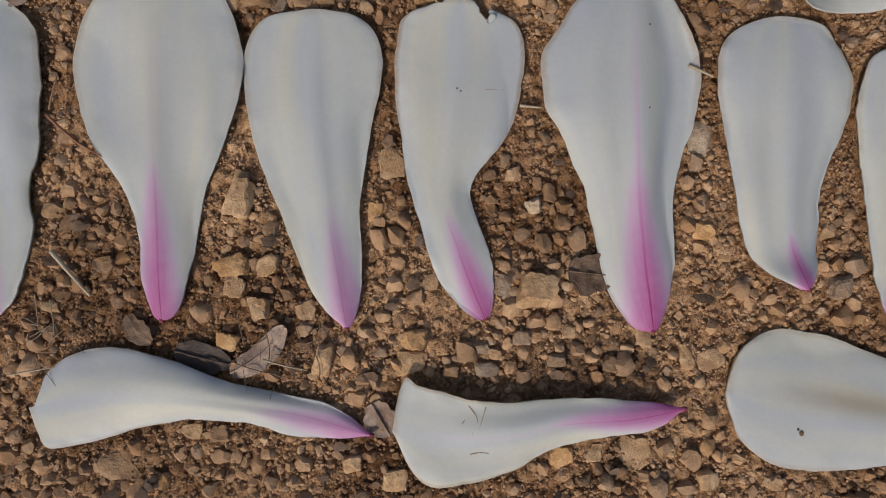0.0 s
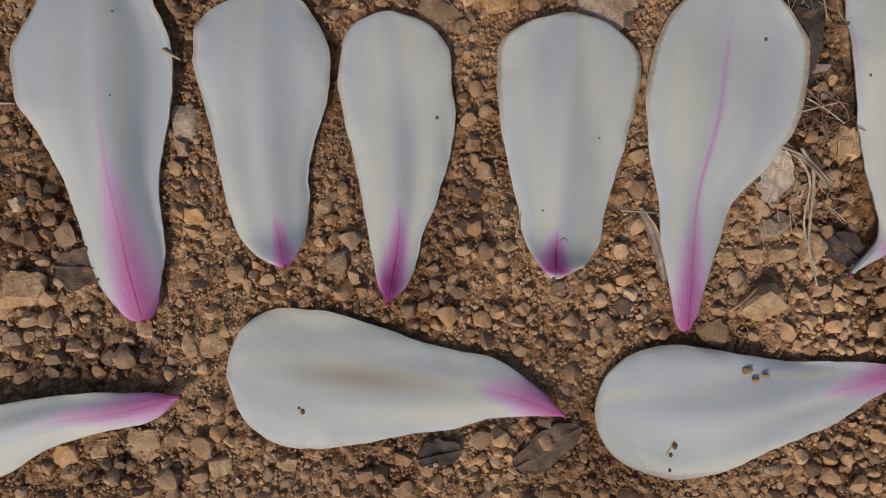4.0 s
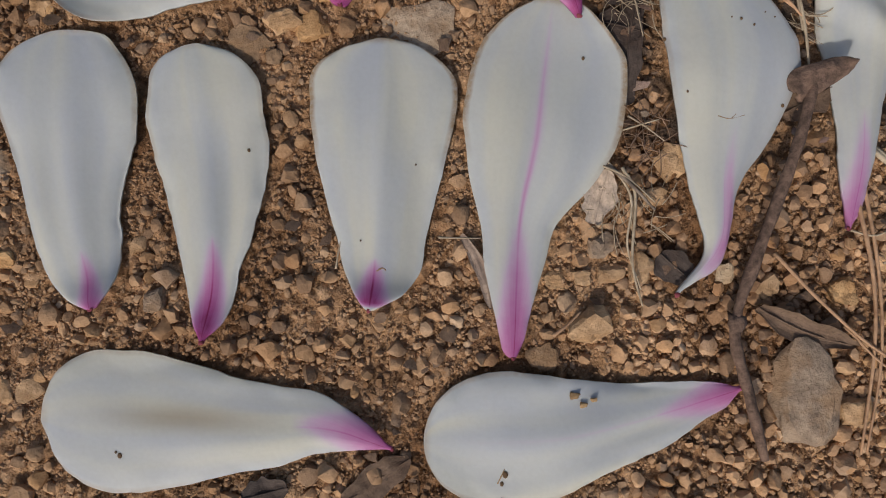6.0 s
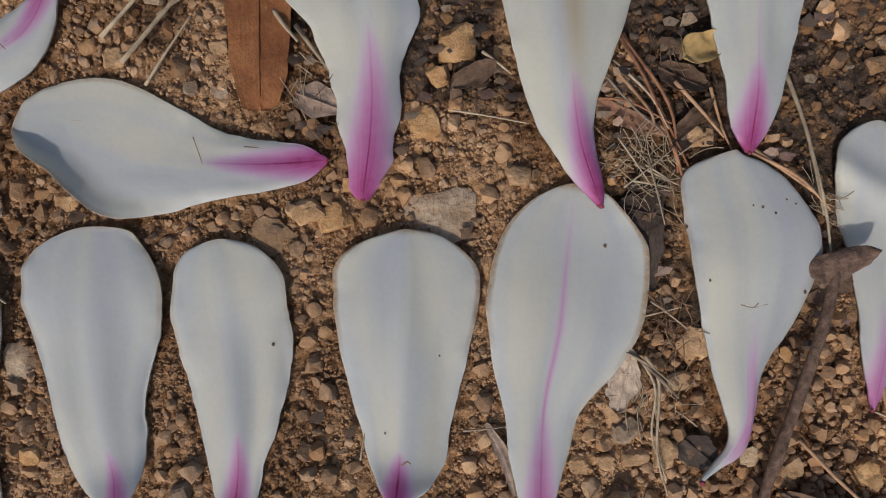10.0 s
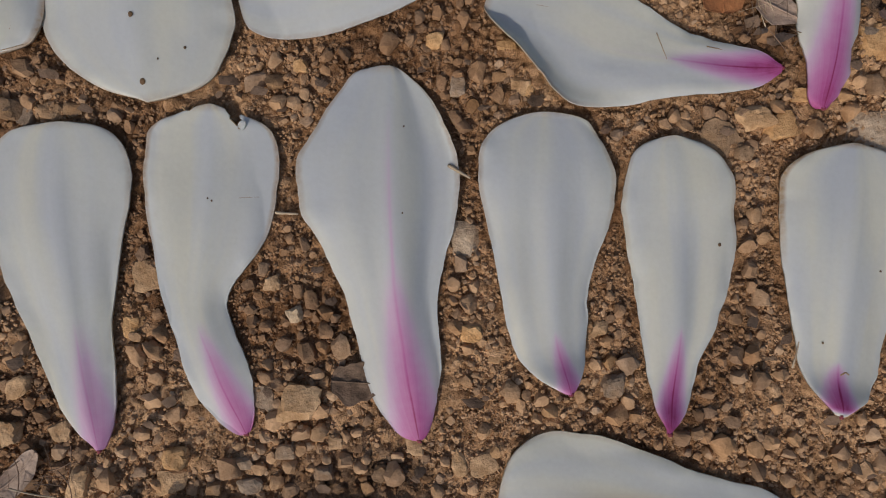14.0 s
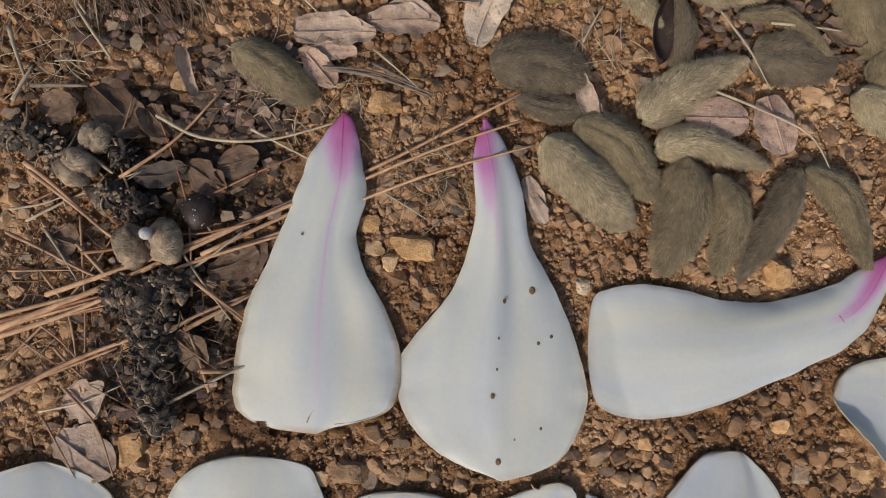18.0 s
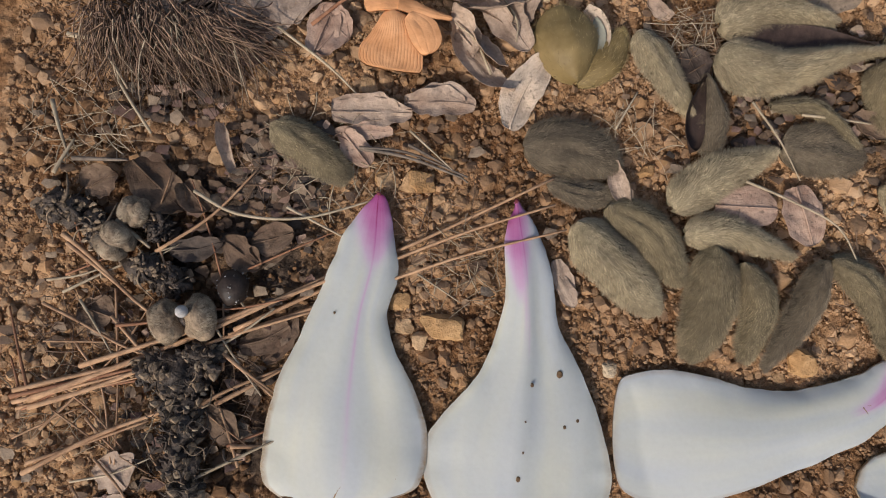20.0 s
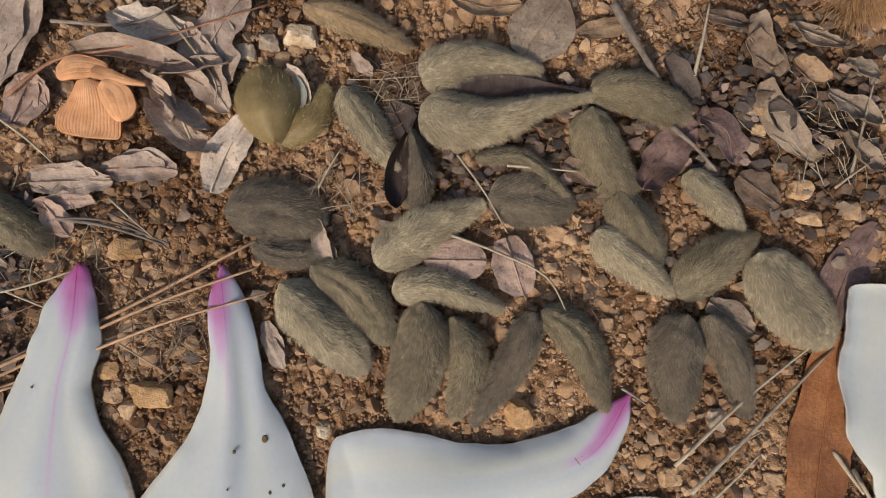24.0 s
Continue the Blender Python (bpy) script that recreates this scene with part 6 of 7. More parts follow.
stone(-90.9, -13.8, 4.4, 3.6, 0, 'tan')
stone(12.8, -28.7, 6.1, 4.8, 0, 'grey')
stone(51.4, -21.3, 5.4, 6.7, 0, 'tan')
stone(67.7, -26.7, 8.1, 6.7, 0, 'tan')
stone(61.6, -26.7, 4.0, 6.7, 20, 'tan')
stone(-57.6, -43.2, 5.2, 5.2, 0, 'tan')
stone(-51.0, -44.2, 6.5, 5.2, 0, 'brown')
stone(-2.8, 2.1, 4.0, 4.0, 0, 'dark')
stone(-47.1, -9.1, 5.2, 5.2, 0, 'tan')
stone(-39.2, -3.8, 5.8, 6.5, 0, 'tan')
stone(42.7, -28.0, 4.8, 4.8, 0, 'brown')
stone(29.9, -26.6, 5.3, 4.5, 0, 'grey')
stone(4.5, -29.2, 5.3, 4.5, 0, 'brown')
stone(11.2, -23.9, 4.8, 4.0, 0, 'grey')
stone(21.2, -21.2, 5.3, 4.8, 0, 'grey')
stone(-8.8, -55.7, 9.2, 6.6, 0, 'tan')
stone(31.3, -49.3, 6.7, 6.7, 0, 'rust')
stone(98.9, -9.3, 6.8, 6.8, 0, 'grey')
stone(96.2, 4.2, 5.4, 5.4, 0, 'tan')
stone(82.6, -56.4, 6.7, 4.9, 0, 'tan')
stone(66.3, -56.2, 6.7, 5.4, 0, 'tan')
stone(-13.4, 9.4, 5.8, 6.3, 0, 'rust')
stone(-0.8, -7.9, 5.3, 5.3, 0, 'tan')
stone(19.2, 18.1, 4.8, 4.0, 0, 'tan')
stone(32.6, -19.9, 4.5, 4.0, 0, 'tan')
stone(176.9, 88.8, 10.5, 9.9, 0, 'rust')
stone(171.5, 82.2, 6.4, 6.1, 0, 'rust')
stone(166.9, 71.2, 8.3, 11.7, 15, 'rust')
stone(233.9, 60.3, 10.5, 6.3, 0, 'tan')
stone(188.0, 87.1, 5.4, 4.0, 0, 'tan')
stone(136.9, 53.2, 10.5, 6.6, 0, 'tan')
stone(147.5, 58.6, 6.1, 5.3, 0, 'rust')
stone(196.6, 71.1, 5.4, 4.1, 0, 'tan')
stone(187.8, 55.8, 6.7, 6.7, 0, 'tan')
stone(96.3, 94.8, 5.7, 4.4, 0, 'tan')
stone(118.7, 84.2, 5.2, 4.4, 0, 'grey')
stone(112.4, 86.3, 4.7, 4.4, 0, 'grey')
stone(80.8, 62.0, 5.1, 4.3, 0, 'rust')
stone(-91.5, 65.1, 7.8, 9.8, 0, 'rust')
stone(-79.0, 67.7, 5.0, 4.5, 0, 'grey')
stone(-44.1, 147.4, 5.2, 5.5, 0, 'tan')
stone(-36.2, 147.5, 8.6, 6.3, 0, 'rust')
stone(-39.1, 118.7, 5.7, 5.7, 0, 'rust')
stone(11.8, 105.2, 4.2, 4.2, 0, 'white')
stone(79.3, 63.1, 5.8, 5.8, 0, 'tan')
stone(64.0, 62.7, 4.8, 5.3, 0, 'grey')
stone(-84.9, 150.4, 5.1, 5.7, 0, 'tan')
stone(-37.8, 112.6, 5.2, 4.7, 0, 'tan')
stone(-66.7, 61.7, 5.8, 4.5, 0, 'rust')
stone(-41.1, 60.4, 8.9, 6.4, 0, 'brown')
stone(-33.8, 109.4, 4.7, 4.7, 0, 'tan')
stone(59.2, 73.6, 5.3, 4.5, 0, 'rust')
stone(76.6, 72.8, 5.9, 4.5, 0, 'rust')
stone(27.5, 69.0, 4.7, 3.9, 0, 'rust')
stone(-44.5, 147.7, 5.7, 4.9, 0, 'rust')
stone(-37.1, 147.4, 9.4, 6.5, 0, 'tan')
stone(-29.7, 155.2, 4.4, 4.4, 0, 'rust')
stone(12.4, 105.5, 3.9, 4.2, 0, 'white')
stone(127.3, 165.6, 6.4, 6.1, 0, 'tan')
stone(139.8, 160.6, 6.4, 5.3, 0, 'tan')
stone(4.2, 200.9, 9.4, 6.2, 0, 'white')
stone(-9.2, 196.2, 5.6, 6.2, 0, 'slab')
stone(-3.9, 198.5, 4.8, 5.4, 0, 'grey')
stone(18.8, 153.9, 4.3, 3.7, 0, 'rust')
stone(105.7, 109.0, 5.4, 6.2, 0, 'slab')
stone(-39.4, 118.2, 4.6, 5.1, 0, 'rust')
stone(-28.3, 112.8, 11.6, 8.2, 0, 'rust')
stone(-49.9, 170.2, 4.7, 6.0, 0, 'tan')
stone(-31.6, 166.3, 3.9, 3.7, 0, 'tan')
stone(58.4, 110.1, 7.9, 7.9, 0, 'rust')
stone(53.8, 105.4, 4.0, 3.4, 0, 'tan')
stone(79.7, 131.6, 4.8, 4.0, 0, 'tan')
stone(94.6, 95.5, 5.9, 5.3, 0, 'tan')
stone(117.7, 180.2, 5.6, 4.2, 0, 'tan')
stone(115.7, 185.1, 5.6, 4.7, 0, 'tan')
stone(130.0, 158.3, 6.9, 4.7, 0, 'tan')
stone(120.2, 95.1, 5.4, 4.6, 0, 'tan')
stone(-43.7, 60.0, 7.6, 6.4, 10, 'brown')
stone(-37.3, 58.9, 5.6, 5.1, 0, 'grey')
stone(-30.8, 59.6, 7.7, 5.6, -5, 'brown')
stone(-48.8, 58.6, 5.1, 4.6, 0, 'tan')
stone(-25.7, 60.5, 5.1, 4.4, 0, 'brown')
stone(297.3, 40.2, 7.6, 5.9, 0, 'rust')
stone(293.7, 25.4, 8.7, 7.0, 0, 'rust')
stone(309.3, 28.9, 4.3, 5.1, 0, 'white')
stone(307.6, 57.2, 6.5, 5.7, 0, 'tan')
stone(285.5, 78.0, 7.0, 5.0, 0, 'tan')
stone(298.3, 47.8, 7.1, 4.2, 0, 'tan')
stone(280.5, 73.0, 7.0, 6.1, 0, 'brown')
stone(231.3, 61.7, 6.8, 4.1, 0, 'tan')
stone(225.6, 9.8, 8.1, 9.5, -10, 'tan')
stone(220.2, 1.0, 8.1, 5.4, 0, 'tan')
stone(205.2, -9.1, 5.4, 6.4, 0, 'grey')
stone(235.4, -18.9, 6.8, 5.4, 0, 'white')
stone(295.8, 9.8, 7.0, 5.6, 0, 'grey')
stone(299.2, 3.7, 6.5, 5.9, 0, 'tan')
stone(301.9, -7.8, 8.5, 5.7, 0, 'tan')
stone(263.6, -27.2, 8.3, 6.9, 0, 'rust')
stone(277.2, -20.9, 6.1, 5.6, 0, 'tan')


# ---- charred seed heads ----
def spray(name, x, y, z, count, reach, spread, aim, mat, rng, thick=0.32, drop=0.0, flat=0.35):
    verts, faces = [], []
    for i in range(count):
        an = aim + rng.normal(0, spread)
        ln = reach * rng.uniform(0.55, 1.1)
        o = np.array((x + rng.normal(0, reach * 0.16), y + rng.normal(0, reach * 0.10), z * rng.uniform(0.4, 1.0)))
        d = np.array((math.cos(an), math.sin(an), rng.normal(0.02, flat) - drop))
        side = np.array((-d[1], d[0], 0)) * thick * rng.uniform(0.5, 1.0)
        up = np.array((0, 0, thick * 0.7))
        bow = np.array((*rng.normal(0, 0.06, 2), 0.0)) * ln
        prev = None
        for u in (0.0, 0.5, 1.0):
            c = o + d * ln * u + bow * 4 * u * (1 - u)
            c[2] = max(c[2], 0.8)
            k = 1 - 0.75 * u
            i0 = len(verts)
            verts += [c - side * k, c + side * k, c + up * k]
            if prev is not None:
                for a, b in ((0, 1), (1, 2), (2, 0)):
                    faces.append((prev + a, prev + b, i0 + b, i0 + a))
            prev = i0
    return raw(name, np.array(verts) * MM, faces)


def lump(name, x, y, z, a, b, c, mat, parent, seed, rough=0.35, label=""):
    v, f = ICO[3]
    k = np.array([1 + rough * (noise.noise(Vector(p) * 1.7 + Vector((seed, 0, 0))) + 0.6 * noise.noise(Vector(p) * 4.5 + Vector((0, seed, 0)))) for p in v])
    return link(name, raw(name, (v * k[:, None] * (a, b, c) + (x, y, z)) * MM, f), mat, parent, label)


def charred_clump():
    body = lump("charred_litter", -88.0, 98.5, 3.2, 5.5, 5.6, 3.6, CHAR, None, 1, 0.5)
    shells = [body]
    tagged(body, "black crusted clump of rotted plant matter", "plant debris")
    for i, (x, y, a, b) in enumerate([(-88, 92, 4.6, 4.5), (-86.5, 86, 4.2, 5), (-86.3, 79, 3.6, 5), (-83, 103, 3.6, 4), (-85, 73, 3.8, 3.4), (-93.5, 99.5, 3.4, 3.6)]):
        shells.append(lump("crust", x, y, 3.0, a, b, 2.8, CHAR, body, i + 2, 0.75))
    rng = np.random.default_rng(11)
    grit_on(body, shells, 40, rng, CHAR, 0.3, 1.3)
    grit_on(body, shells, 40, rng, HUSK, 0.3, 1.5)
    grit_on(body, shells, 14, rng, FIBRE, 0.2, 0.8)
    for i in range(70):
        u = rng.uniform(0, 1)
        x, y = -88 + 4 * u + rng.normal(0, 3.6), 103 - 34 * u + rng.normal(0, 2)
        z = rng.uniform(4.5, 7.5)
        an, ln = rng.uniform(0, 6.28), rng.uniform(2, 5)
        pts = [(x, y, z), (x + ln * 0.5 * math.cos(an), y + ln * 0.5 * math.sin(an), z + rng.uniform(-0.5, 1.2)), (x + ln * math.cos(an + 0.6), y + ln * math.sin(an + 0.6), z - 0.8)]
        link("fibre", tube("fibre", pts, 0.16 if i % 3 else 0.3, 5, 0.4, 0.3, i), CHAR if i % 4 else HUSK, body)


def grit_on(parent, shells, count, rng, mat, small=0.18, large=0.65):
    """Angular crumbs that crust the given lumps, joined."""
    v0, f0 = rock_shape(1, 8, rng, 0.06)
    verts, faces = [], []
    for ob in shells:
        pts = np.array([p.co for p in ob.data.vertices]) / MM
        pts = pts[pts[:, 2] > np.percentile(pts[:, 2], 35)]
        for k in rng.choice(len(pts), count):
            r = rng.uniform(small, large)
            i = len(verts) * len(v0)
            verts.append(v0 * rng.uniform(0.6, 1.4, 3) * r + pts[k] + rng.normal(0, 0.25, 3))
            faces.append(f0 + i)
    me = raw("crumb_crust", np.vstack(verts) * MM, np.vstack(faces).tolist(), False)
    return tagged(link("crumb_crust", me, mat, parent), kind="stuff")


def seed_pod(x, y, r, turn, shut, seed):
    """A dry round seed head: two cushions of combed fibres round a dark slit."""
    rng = np.random.default_rng(seed)
    base = None
    c, s = math.cos(radians(turn)), math.sin(radians(turn))

    def world(q):
        return np.column_stack((x + q[:, 0] * c - q[:, 1] * s, y + q[:, 0] * s + q[:, 1] * c, 1.4 + 0.7 * r + q[:, 2]))

    for side in (-1, 1):
        v, f = ICO[3]
        size = np.array((0.68 * r, 0.98 * r, 0.75 * r))
        bumps = np.array([1 + 0.34 * noise.noise(Vector(p) * 1.8 + Vector((seed, side, 0))) for p in v])[:, None]
        q = v * bumps * size + (side * shut * r, 0, 0)
        me = raw("seed_pod" if base is None else "husk_half", world(q) * MM, f)
        if base is None:
            base = half = link("seed_pod", me, HUSK)
            tagged(base, "dry brown seed pod of combed fibres, split in halves", "seed pod", "dry seed pods")
        else:
            half = link("husk_half", me, HUSK, base)
        n = 1500
        p = rng.normal(size=(n, 3))
        p[:, 2] = np.abs(p[:, 2])
        p /= np.linalg.norm(p, axis=1)[:, None]
        o = p * size * 1.0 + (side * shut * r, 0, 0.05)
        away = np.column_stack((side * (0.7 + 0.5 * p[:, 0] * side), p[:, 1] * 0.55 + rng.normal(0, 0.16, n), np.zeros(n)))
        away -= p * np.sum(away * p, axis=1)[:, None]
        ln = rng.uniform(0.35, 0.95, n)[:, None] * 0.42 * r
        cross = np.cross(away, p)
        cross /= np.maximum(np.linalg.norm(cross, axis=1), 1e-6)[:, None]
        cross *= 0.05 * rng.uniform(0.6, 1.5, n)[:, None]
        lift = p * rng.uniform(0.05, 0.3, n)[:, None]
        quad = np.stack((world(o - cross), world(o + cross), world(o + away * ln + lift)), 1).reshape(-1, 3)
        fibres = raw("combed_fibre", quad * MM, [(k, k + 1, k + 2) for k in range(0, 3 * n, 3)])
        tagged(link("combed_fibre", fibres, FIBRE, base, "fine pale husk fibres"), kind="stuff")
    lump("core", x, y, 1.0 + 0.55 * r, 0.45 * r, 0.5 * r, 0.5 * r, INNER, base, seed, 0.2)
    return base


charred_clump()
for x, y, r, turn, shut, seed in [(-87.3, 112.0, 5.2, 12, 0.72, 31), (-104.8, 128.6, 4.2, 60, 0.3, 32), (-101.2, 135.7, 3.4, -20, 0.3, 33)]:
    seed_pod(x, y, r, turn, shut, seed)
for x, y, a, b, seed in [(-118, 136, 5, 4, 5), (-98, 123, 3.8, 3.2, 7), (-92, 120, 3.6, 3, 8), (-96, 133, 2.8, 3.2, 12), (-94.1, 101, 3.4, 3.6, 13), (-110, 131, 3, 3.4, 17)]:
    scrap = lump("charred_scrap", x, y, 2.4, a, b, 2.4, CHAR, None, seed, 0.8)
    tagged(scrap, "blackened scrap of rotted husk", "plant debris")
    grit_on(scrap, [scrap], 110, np.random.default_rng(seed), HUSK if seed % 2 else CHAR, 0.2, 0.8)
    for k in range(9):
        an, ln = 0.7 * k + seed, 3.0 + (k * seed) % 4
        pts = [(x + math.cos(an), y + math.sin(an), 4.6), (x + 0.6 * ln * math.cos(an + 0.3), y + 0.6 * ln * math.sin(an + 0.3), 4.4), (x + 1.3 * ln * math.cos(an + 0.8), y + 1.3 * ln * math.sin(an + 0.8), 2.0)]
        link("fibre", tube("fibre", pts, 0.3 if k % 3 else 0.5, 5, 0.4, 0.3, k), HUSK if k % 2 else CHAR, scrap)
cap = lump("black_fruit_cap", -77.6, 119.6, 3.4, 3.5, 4.2, 3.0, INNER, None, 9, 0.12)
tagged(cap, "shiny black fungus cap with pale grains on top", "fungus")
grit_on(cap, [cap], 46, np.random.default_rng(3), BEAD, 0.1, 0.24)
v, f = ICO[3]
bead = link("seed_bead", raw("seed_bead", (v * 1.4 + (-86.3, 114.0, 9.4)) * MM, f), BEAD)
tagged(bead, "small round white bead between the husks", "seed")


# ---- bristly grass tuft and burr ----
def fringe(name, x0, x1, y, count, reach, aim0, aim1, rng, thick=0.3):
    """Bristles that spread like a fan from a line of roots, bent down to the ground."""
    verts, faces = [], []
    for i in range(count):
        u = rng.uniform(0, 1)
        o = np.array((x0 + (x1 - x0) * u + rng.normal(0, 1.5), y + rng.normal(0, 3.0), rng.uniform(4.5, 10.0)))
        an = radians(aim0 + (aim1 - aim0) * u) + rng.normal(0, 0.42)
        ln, bow, th = reach * rng.uniform(0.45, 1.15), rng.normal(0, 0.4), thick * rng.uniform(0.5, 1.2)
        prev = None
        for k in range(5):
            a = an + bow * k / 4
            side = np.array((-math.sin(a), math.cos(a), 0)) * th * (1 - 0.16 * k)
            c = o + np.array((math.cos(a) * ln * k / 4, math.sin(a) * ln * k / 4, 0.0))
            c[2] = max(o[2] * (1 - (k / 4) ** 1.6), 0.8) + 0.3
            j = len(verts)
            verts += [c - side, c + side, c + (0, 0, th)]
            if prev is not None:
                faces += [(prev + m, prev + (m + 1) % 3, j + (m + 1) % 3, j + m) for m in range(3)]
            prev = j
    return raw(name, np.array(verts) * MM, faces)


rng = np.random.default_rng(21)
crown = tagged(lump("grass_tuft", -96, 178, 2.0, 16, 6, 4, HUSK, None, 14, 0.5), "dead tuft of dark brown bristly roots", "grass tuft")
for mat, count, reach, words in ((BRISTLE, 210, 16, "thin dry brown bristles"), (FIBRE, 40, 16, "pale dry bristles"), (BARK, 240, 14, "dark matted bristles")):
    tagged(link("bristle_fringe", fringe("bristle_fringe", -114, -80, 179, count, reach, -118, -34, rng, 0.2), mat, crown, words), kind="stuff")
tagged(link("crown_fibre", fringe("crown_fibre", -112, -80, 180, 120, 11, 190, -10, rng, 0.3), BARK, crown, "short matted fibres"), kind="stuff")
burr = tagged(lump("chestnut_burr", 141, 220, 4.0, 16, 10, 7, BRISTLE, None, 15, 0.25), "spiny tan chestnut burr on the litter", "burr")
tagged(link("spine_fringe", spray("spine_fringe", 141, 217, 8, 420, 13, 0.75, radians(-92), BURR, rng, 0.28, 0.05, 0.3), BURR, burr, "stiff orange-tan spines"), kind="stuff")


# ---- mushroom scrap, flake ----
def mushroom():
    """A torn scrap of a gilled cap: a fan of gills, a smooth upper lobe drawn out into a finger, and a side lobe."""
    def gills(amp, n, low, tilt, bow):
        def height(s, v, x, y, d):
            groove = (1 - abs(math.sin(n * v + 0.6 * nz(x, y, 0.2, 2)))) ** 3
            return low + tilt * s + bow * v * v - amp * groove * min(s * 3, 1) + 0.9 * nz(x, y, 0.12, 5) + 0.2 * nz(x, y, 0.5, 6)
        return height
    me, _, _ = blade("mushroom_cap", [(-44.6, 187.0), (-44.4, 180.6), (-45.0, 173.4)], (2.0, 3.0, 4.2, 5.2, 6.1, 6.8, 7.2, 7.5, 7.7, 7.6, 6.6),
                     (2.2, 3.0, 3.8, 4.6, 5.4, 6.2, 6.9, 7.3, 7.3, 6.6, 4.6), 40, 150, gills(0.16, 30, 4.4, -1.0, -0.9), 0.8, None, 0.9)
    cap = tagged(link("mushroom_cap", me, GILL), "torn peach-orange gilled scrap of mushroom cap", "mushroom")
    for name, spine, left, right, ribs in (("upper_lobe", [(-51.4, 187.2), (-46.5, 189.4), (-40.2, 189.0)], (1.2, 2.0, 2.5, 2.9, 3.2, 3.2, 2.9, 2.5, 2.1, 1.7, 1.3),
                                            (1.0, 1.4, 1.7, 2.0, 2.4, 2.6, 2.4, 2.0, 1.7, 1.5, 1.2), 7),
                                           ("finger", [(-43.6, 188.9), (-38.2, 187.6), (-34.8, 186.6), (-30.8, 185.8)], (1.5, 1.6, 1.5, 1.4, 1.2, 1.1, 1.0, 0.9, 0.8, 0.7, 0.5),
                                            (1.7, 1.7, 1.6, 1.4, 1.2, 1.1, 1.0, 0.8, 0.6, 0.5, 0.3), 2),
                                           ("side_lobe", [(-41.0, 186.4), (-37.6, 182.6), (-35.8, 177.2)], (1.2, 1.7, 2.3, 2.9, 3.3, 3.6, 3.6, 3.4, 2.9, 2.2, 1.3),
                                            (1.6, 2.2, 2.6, 3.0, 3.3, 3.4, 3.3, 3.0, 2.5, 1.9, 1.1), 5)):
        me, _, _ = blade(name, spine, left, right, 30, 60, gills(0.08, ribs, 5.2, -0.4, -0.5), 0.9, None, 1.0)
        link(name, me, GILL, cap)


mushroom()
me, _, _ = blade("bark_piece", [(254.6, 21.6), (261.0, 25.2), (268.6, 27.6)], (2.6, 3.6, 4.2, 4.4, 4.2, 3.8, 3.4, 2.9, 2.2, 1.5, 0.8), (2.0, 2.8, 3.4, 3.6, 3.4, 3.4, 3.0, 2.4, 2.0, 1.4, 0.7),
                 30, 16, lambda s, v, x, y, d: 5.6 + 2.4 * s - 1.4 * v * v + 1.0 * nz(x, y, 0.3, 4) + 0.4 * nz(x, y, 0.9, 6), 0.9, None, 1.4)
tagged(link("bark_piece", me, BARK), "jagged grey-brown flake of bark beside a twig", "bark")
me, _, _ = blade("papery_flake", [(230.5, 79.0), (233, 80.0), (236.5, 80.6), (240.5, 82.0)], (1.5, 3.0, 3.8, 4.2, 4.2, 4.0, 3.8, 3.6, 3.2, 2.6, 1.6), (1.2, 2.0, 2.6, 3.0, 3.4, 3.4, 3.2, 3.0, 2.6, 2.0, 1.2),
                 24, 16, lambda s, v, x, y, d: 2.6 + 1.2 * v * v + 1.2 * nz(x, y, 0.4, 3), 0.4, None, 1.8)
tagged(link("papery_flake", me, STRAW_FLAKE), "crumpled yellow papery flake of husk", "plant debris")


# ---- gravel ----
def inside(x, y):
    return all((round(x) + i, round(y) + j) in COVER for i, j in ((0, 0), (2, 0), (-2, 0), (0, 2), (0, -2)))


def in_view(x, y):
    """The ground that the camera passes over, with a margin."""
    if -80 < y < 92 and -128 < x < 118:
        return True
    if 60 < x < 330 and -88 + 0.03 * (x - 60) < y < 108:
        return True
    return -136 < x < 166 and 60 < y < 236


def scatter(sizes, tries, rng, grid, cell, pack):
    got = []
    for r in sizes:
        for _ in range(tries):
            x, y = rng.uniform(-136, 330), rng.uniform(-90, 236)
            if not in_view(x, y) or inside(x, y):
                continue
            if r > 0.6 and any((round(x + (0.75 * r - 0.45) * c), round(y + (0.75 * r - 0.45) * k)) in COVER for c, k in ((1, 0), (-1, 0), (0, 1), (0, -1), (0.7, 0.7), (-0.7, 0.7), (0.7, -0.7), (-0.7, -0.7))):
                continue
            if rng.uniform(0, 1) < 0.8 * humus_shade_at(x, y):
                continue
            if x < 215 and r > 0.8 and nz(x, y, 0.045, 8) + 0.35 * nz(x, y, 0.13, 9) < rng.uniform(-0.8, 0.1):
                continue
            gx0, gy0 = int(x // cell), int(y // cell)
            ok = True
            for i in range(gx0 - 1, gx0 + 2):
                for j in range(gy0 - 1, gy0 + 2):
                    for px, py, pr in grid.get((i, j), ()):
                        if (px - x) ** 2 + (py - y) ** 2 < (pack * (pr + r)) ** 2:
                            ok = False
                            break
                    if not ok:
                        break
                if not ok:
                    break
            if ok:
                grid.setdefault((gx0, gy0), []).append((x, y, r))
                got.append((x, y, r))
                break
    return got


rng = np.random.default_rng(5)
grid = {}
for x, y, r in STONE_AT:
    for i in range(-2, 3):
        for j in range(-2, 3):
            grid.setdefault((int(x // 6) + i, int(y // 6) + j), []).append((x, y, r * 0.9)) if (abs(i) + abs(j)) * 3 <= r + 3 else None
coarse = scatter(np.sort(np.clip(rng.lognormal(0.0, 0.5, 24000), 0.42, 3.1))[::-1], 4, rng, grid, 6, 0.64)
fine = []
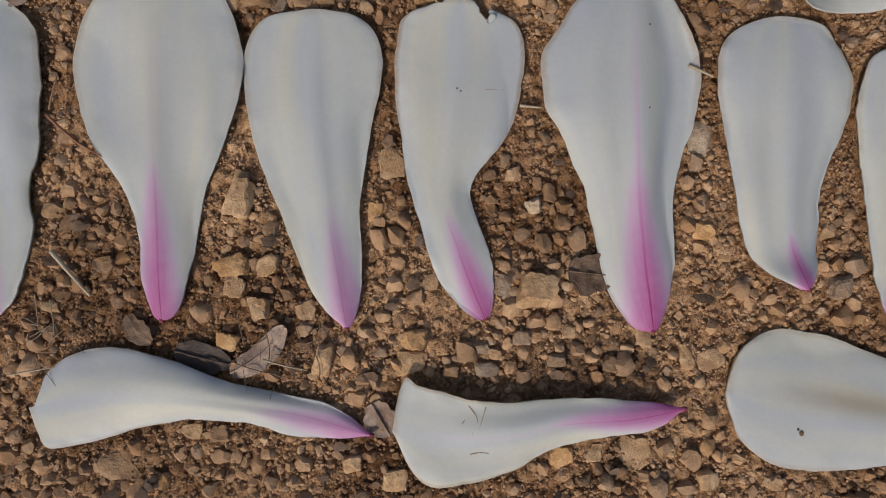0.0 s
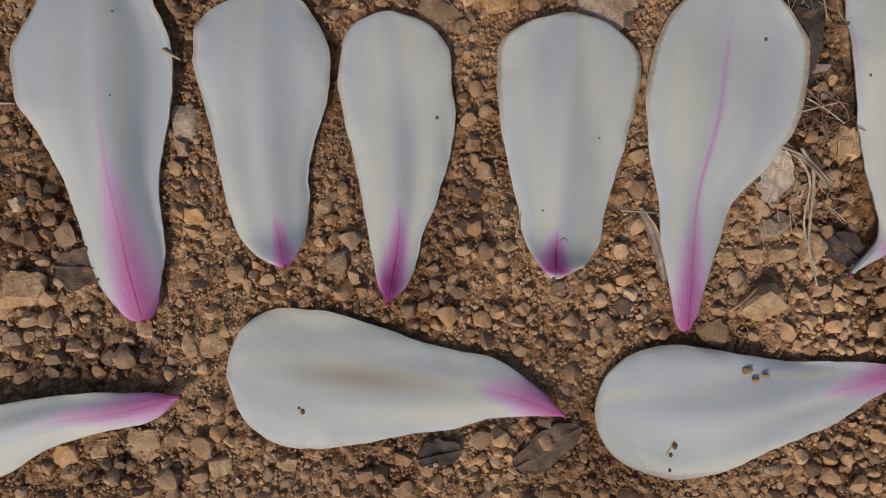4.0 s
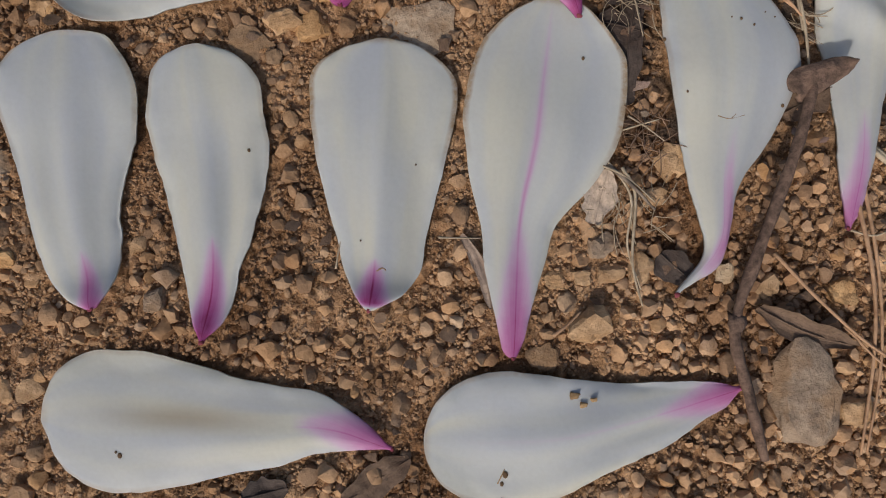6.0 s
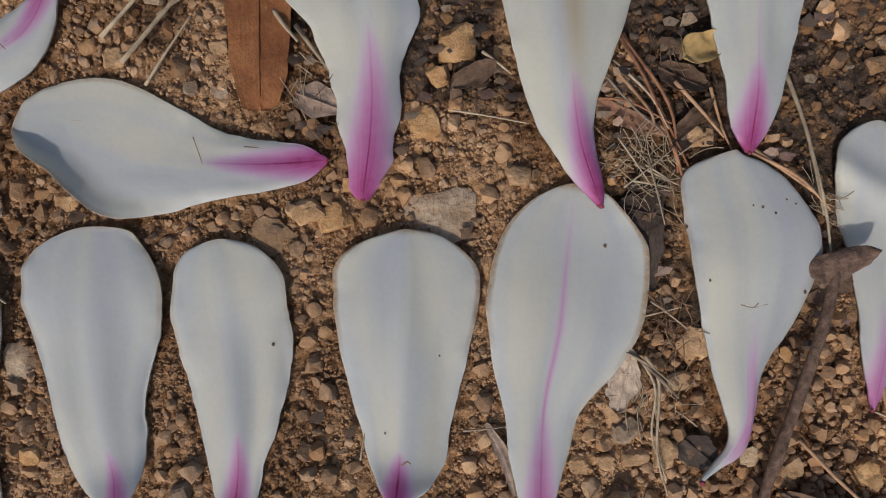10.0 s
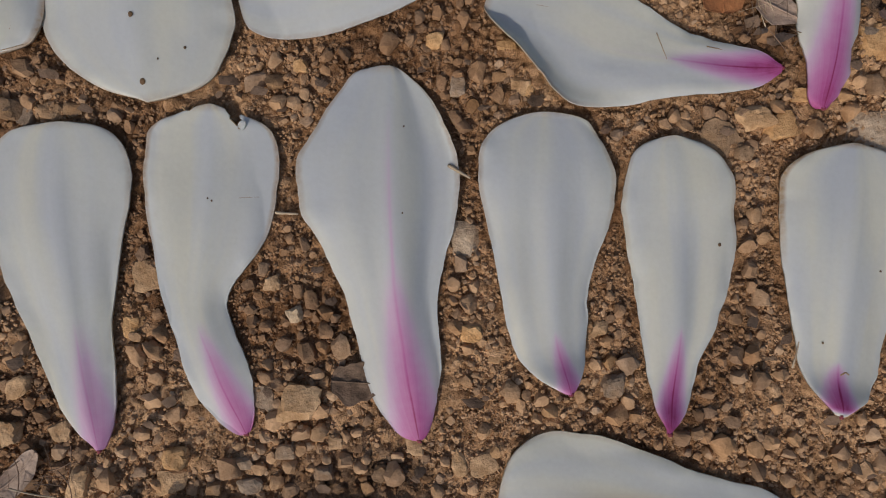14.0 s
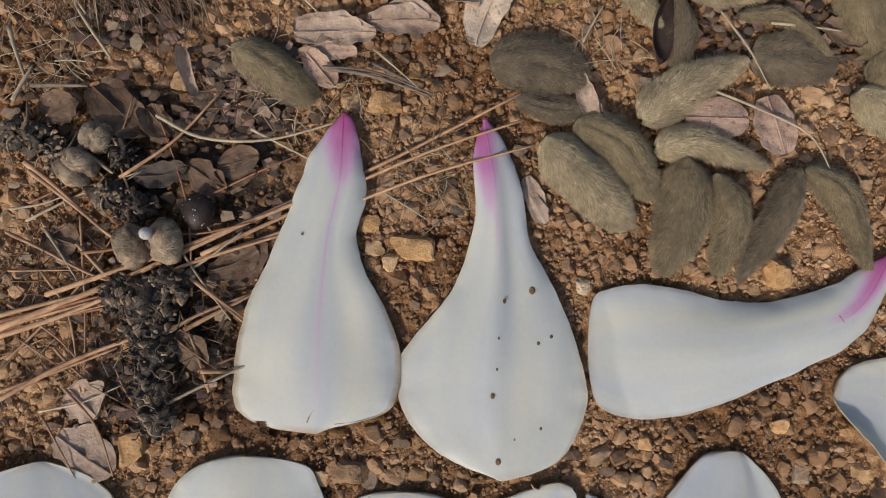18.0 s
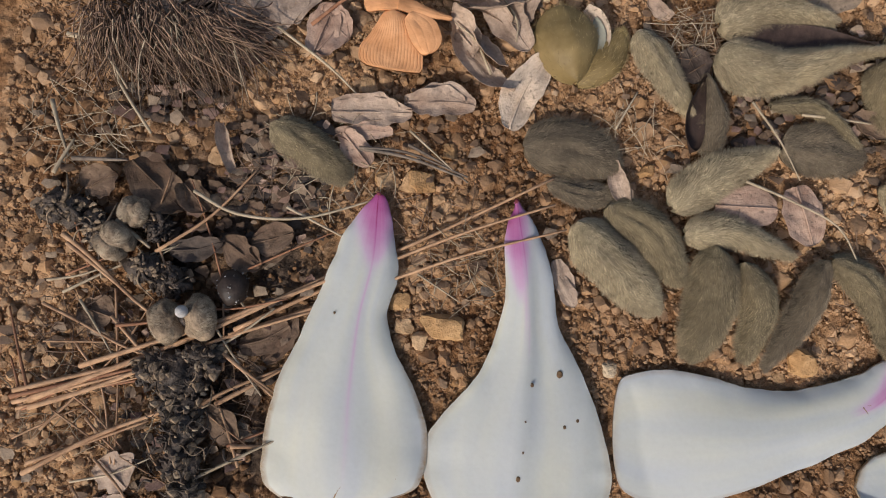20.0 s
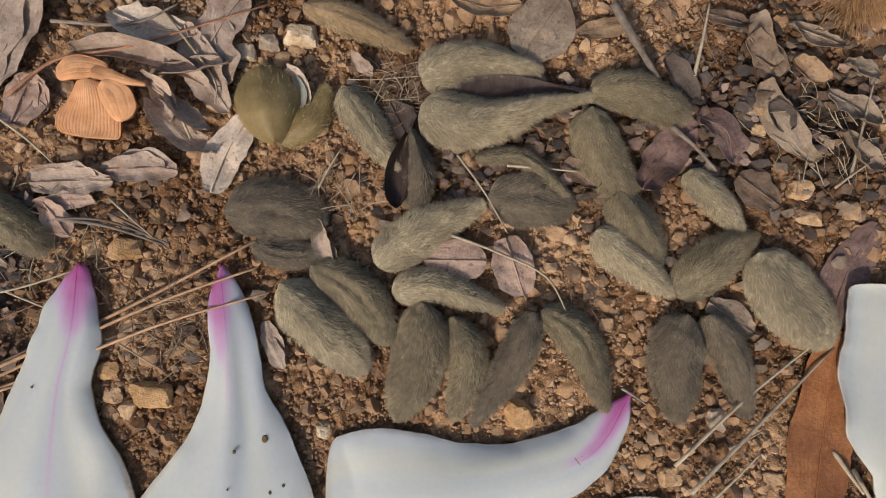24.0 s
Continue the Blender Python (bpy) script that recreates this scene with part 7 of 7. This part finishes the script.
for x, y, r in zip(rng.uniform(-136, 330, 120000), rng.uniform(-90, 236, 120000), rng.triangular(0.22, 0.34, 0.85, 120000)):
    if in_view(x, y) and not inside(x, y) and rng.uniform(0, 1) > 0.75 * humus_shade_at(x, y):
        fine.append((x, y, r))


def turned(rng, n):
    q = rng.normal(size=(n, 4))
    q /= np.linalg.norm(q, axis=1)[:, None]
    w, x, y, z = q.T
    return np.stack([np.stack([1 - 2 * (y * y + z * z), 2 * (x * y - z * w), 2 * (x * z + y * w)], 1), np.stack([2 * (x * y + z * w), 1 - 2 * (x * x + z * z), 2 * (y * z - x * w)], 1),
                     np.stack([2 * (x * z - y * w), 2 * (y * z + x * w), 1 - 2 * (x * x + y * y)], 1)], 1)


def heap(name, grains, level, shapes, rng, sink, mat, edge=0.0):
    """Many grains joined into one mesh."""
    variants = [rock_shape(level, 9, rng, 0.04) for _ in range(shapes)]
    nv = len(variants[0][0])
    faces0 = variants[0][1]
    n = len(grains)
    rot = turned(rng, n)
    pos = np.array([(x, y, ground_z(x, y) + r * sink + rng.uniform(-0.35, 0.45)) for x, y, r in grains])
    rad = np.array([r for _, _, r in grains])
    squash = rng.uniform(0.72, 1.15, (n, 3))
    verts = np.empty((n, nv, 3))
    for k in range(n):
        v = (variants[k % shapes][0] * squash[k]) @ rot[k].T
        v[:, 2] *= 0.8
        verts[k] = v * rad[k] + pos[k]
    faces = (faces0[None] + (np.arange(n) * nv)[:, None, None]).reshape(-1, 3)
    me = bpy.data.meshes.new(name)
    me.vertices.add(n * nv)
    me.vertices.foreach_set("co", (verts * MM).astype(np.float32).ravel())
    me.loops.add(faces.size)
    me.loops.foreach_set("vertex_index", faces.astype(np.int32).ravel())
    me.polygons.add(len(faces))
    me.polygons.foreach_set("loop_start", np.arange(0, faces.size, 3, dtype=np.int32))
    me.polygons.foreach_set("use_smooth", [edge > 0] * len(faces))
    me.update(calc_edges=True)
    if edge:
        me.set_sharp_from_angle(angle=radians(edge))
    ob = link(name, me, mat, ground)
    return tagged(ob, kind="stuff")


# single pebbles along the middle of the strip of petals
near = [g for g in coarse if g[2] > 1.3 and -40 < g[0] < 200 and -60 < g[1] < 90][:300]
chosen = set(near)
damp = {g for g in coarse + fine if humus_shade_at(g[0], g[1]) > 0.3}
coarse_left = [g for g in coarse if g not in chosen]
heap("gravel", [g for g in coarse_left if g not in damp and g[2] > 0.8 and g[0] < 208], 2, 32, rng, -0.1, GRAVEL, 34)
heap("loose_gravel", [g for g in coarse_left if g not in damp and g[2] > 0.8 and g[0] >= 208], 2, 32, rng, 0.25, LOOSE, 34)
heap("small_gravel", [g for g in coarse_left if g not in damp and g[2] <= 0.8], 1, 24, rng, 0.1, GRAVEL)
heap("damp_gravel", [g for g in coarse_left if g in damp], 2, 24, rng, -0.1, WET, 34)
heap("grit", [g for g in fine if g not in damp], 1, 24, rng, 0.1, GRIT)
heap("damp_grit", [g for g in fine if g in damp], 1, 24, rng, 0.1, WET)
kinds = []
for k in range(14):
    v, f = rock_shape(2, 10, rng, 0.03)
    kinds.append(raw("pebble", v * (rng.uniform(0.85, 1.2), rng.uniform(0.8, 1.1), rng.uniform(0.65, 0.9)) * MM, f))
    kinds[-1].set_sharp_from_angle(angle=radians(34))
    kinds[-1].materials.append(PEBBLE)
for k, (x, y, r) in enumerate(near):
    ob = new("pebble", kinds[k % 14])
    ob.parent = ground
    ob.matrix_basis = Matrix.LocRotScale((x * MM, y * MM, (ground_z(x, y) + 0.12 * r) * MM), Euler((rng.uniform(-0.5, 0.5), rng.uniform(-0.5, 0.5), rng.uniform(0, 6.28))), (r, r, r))
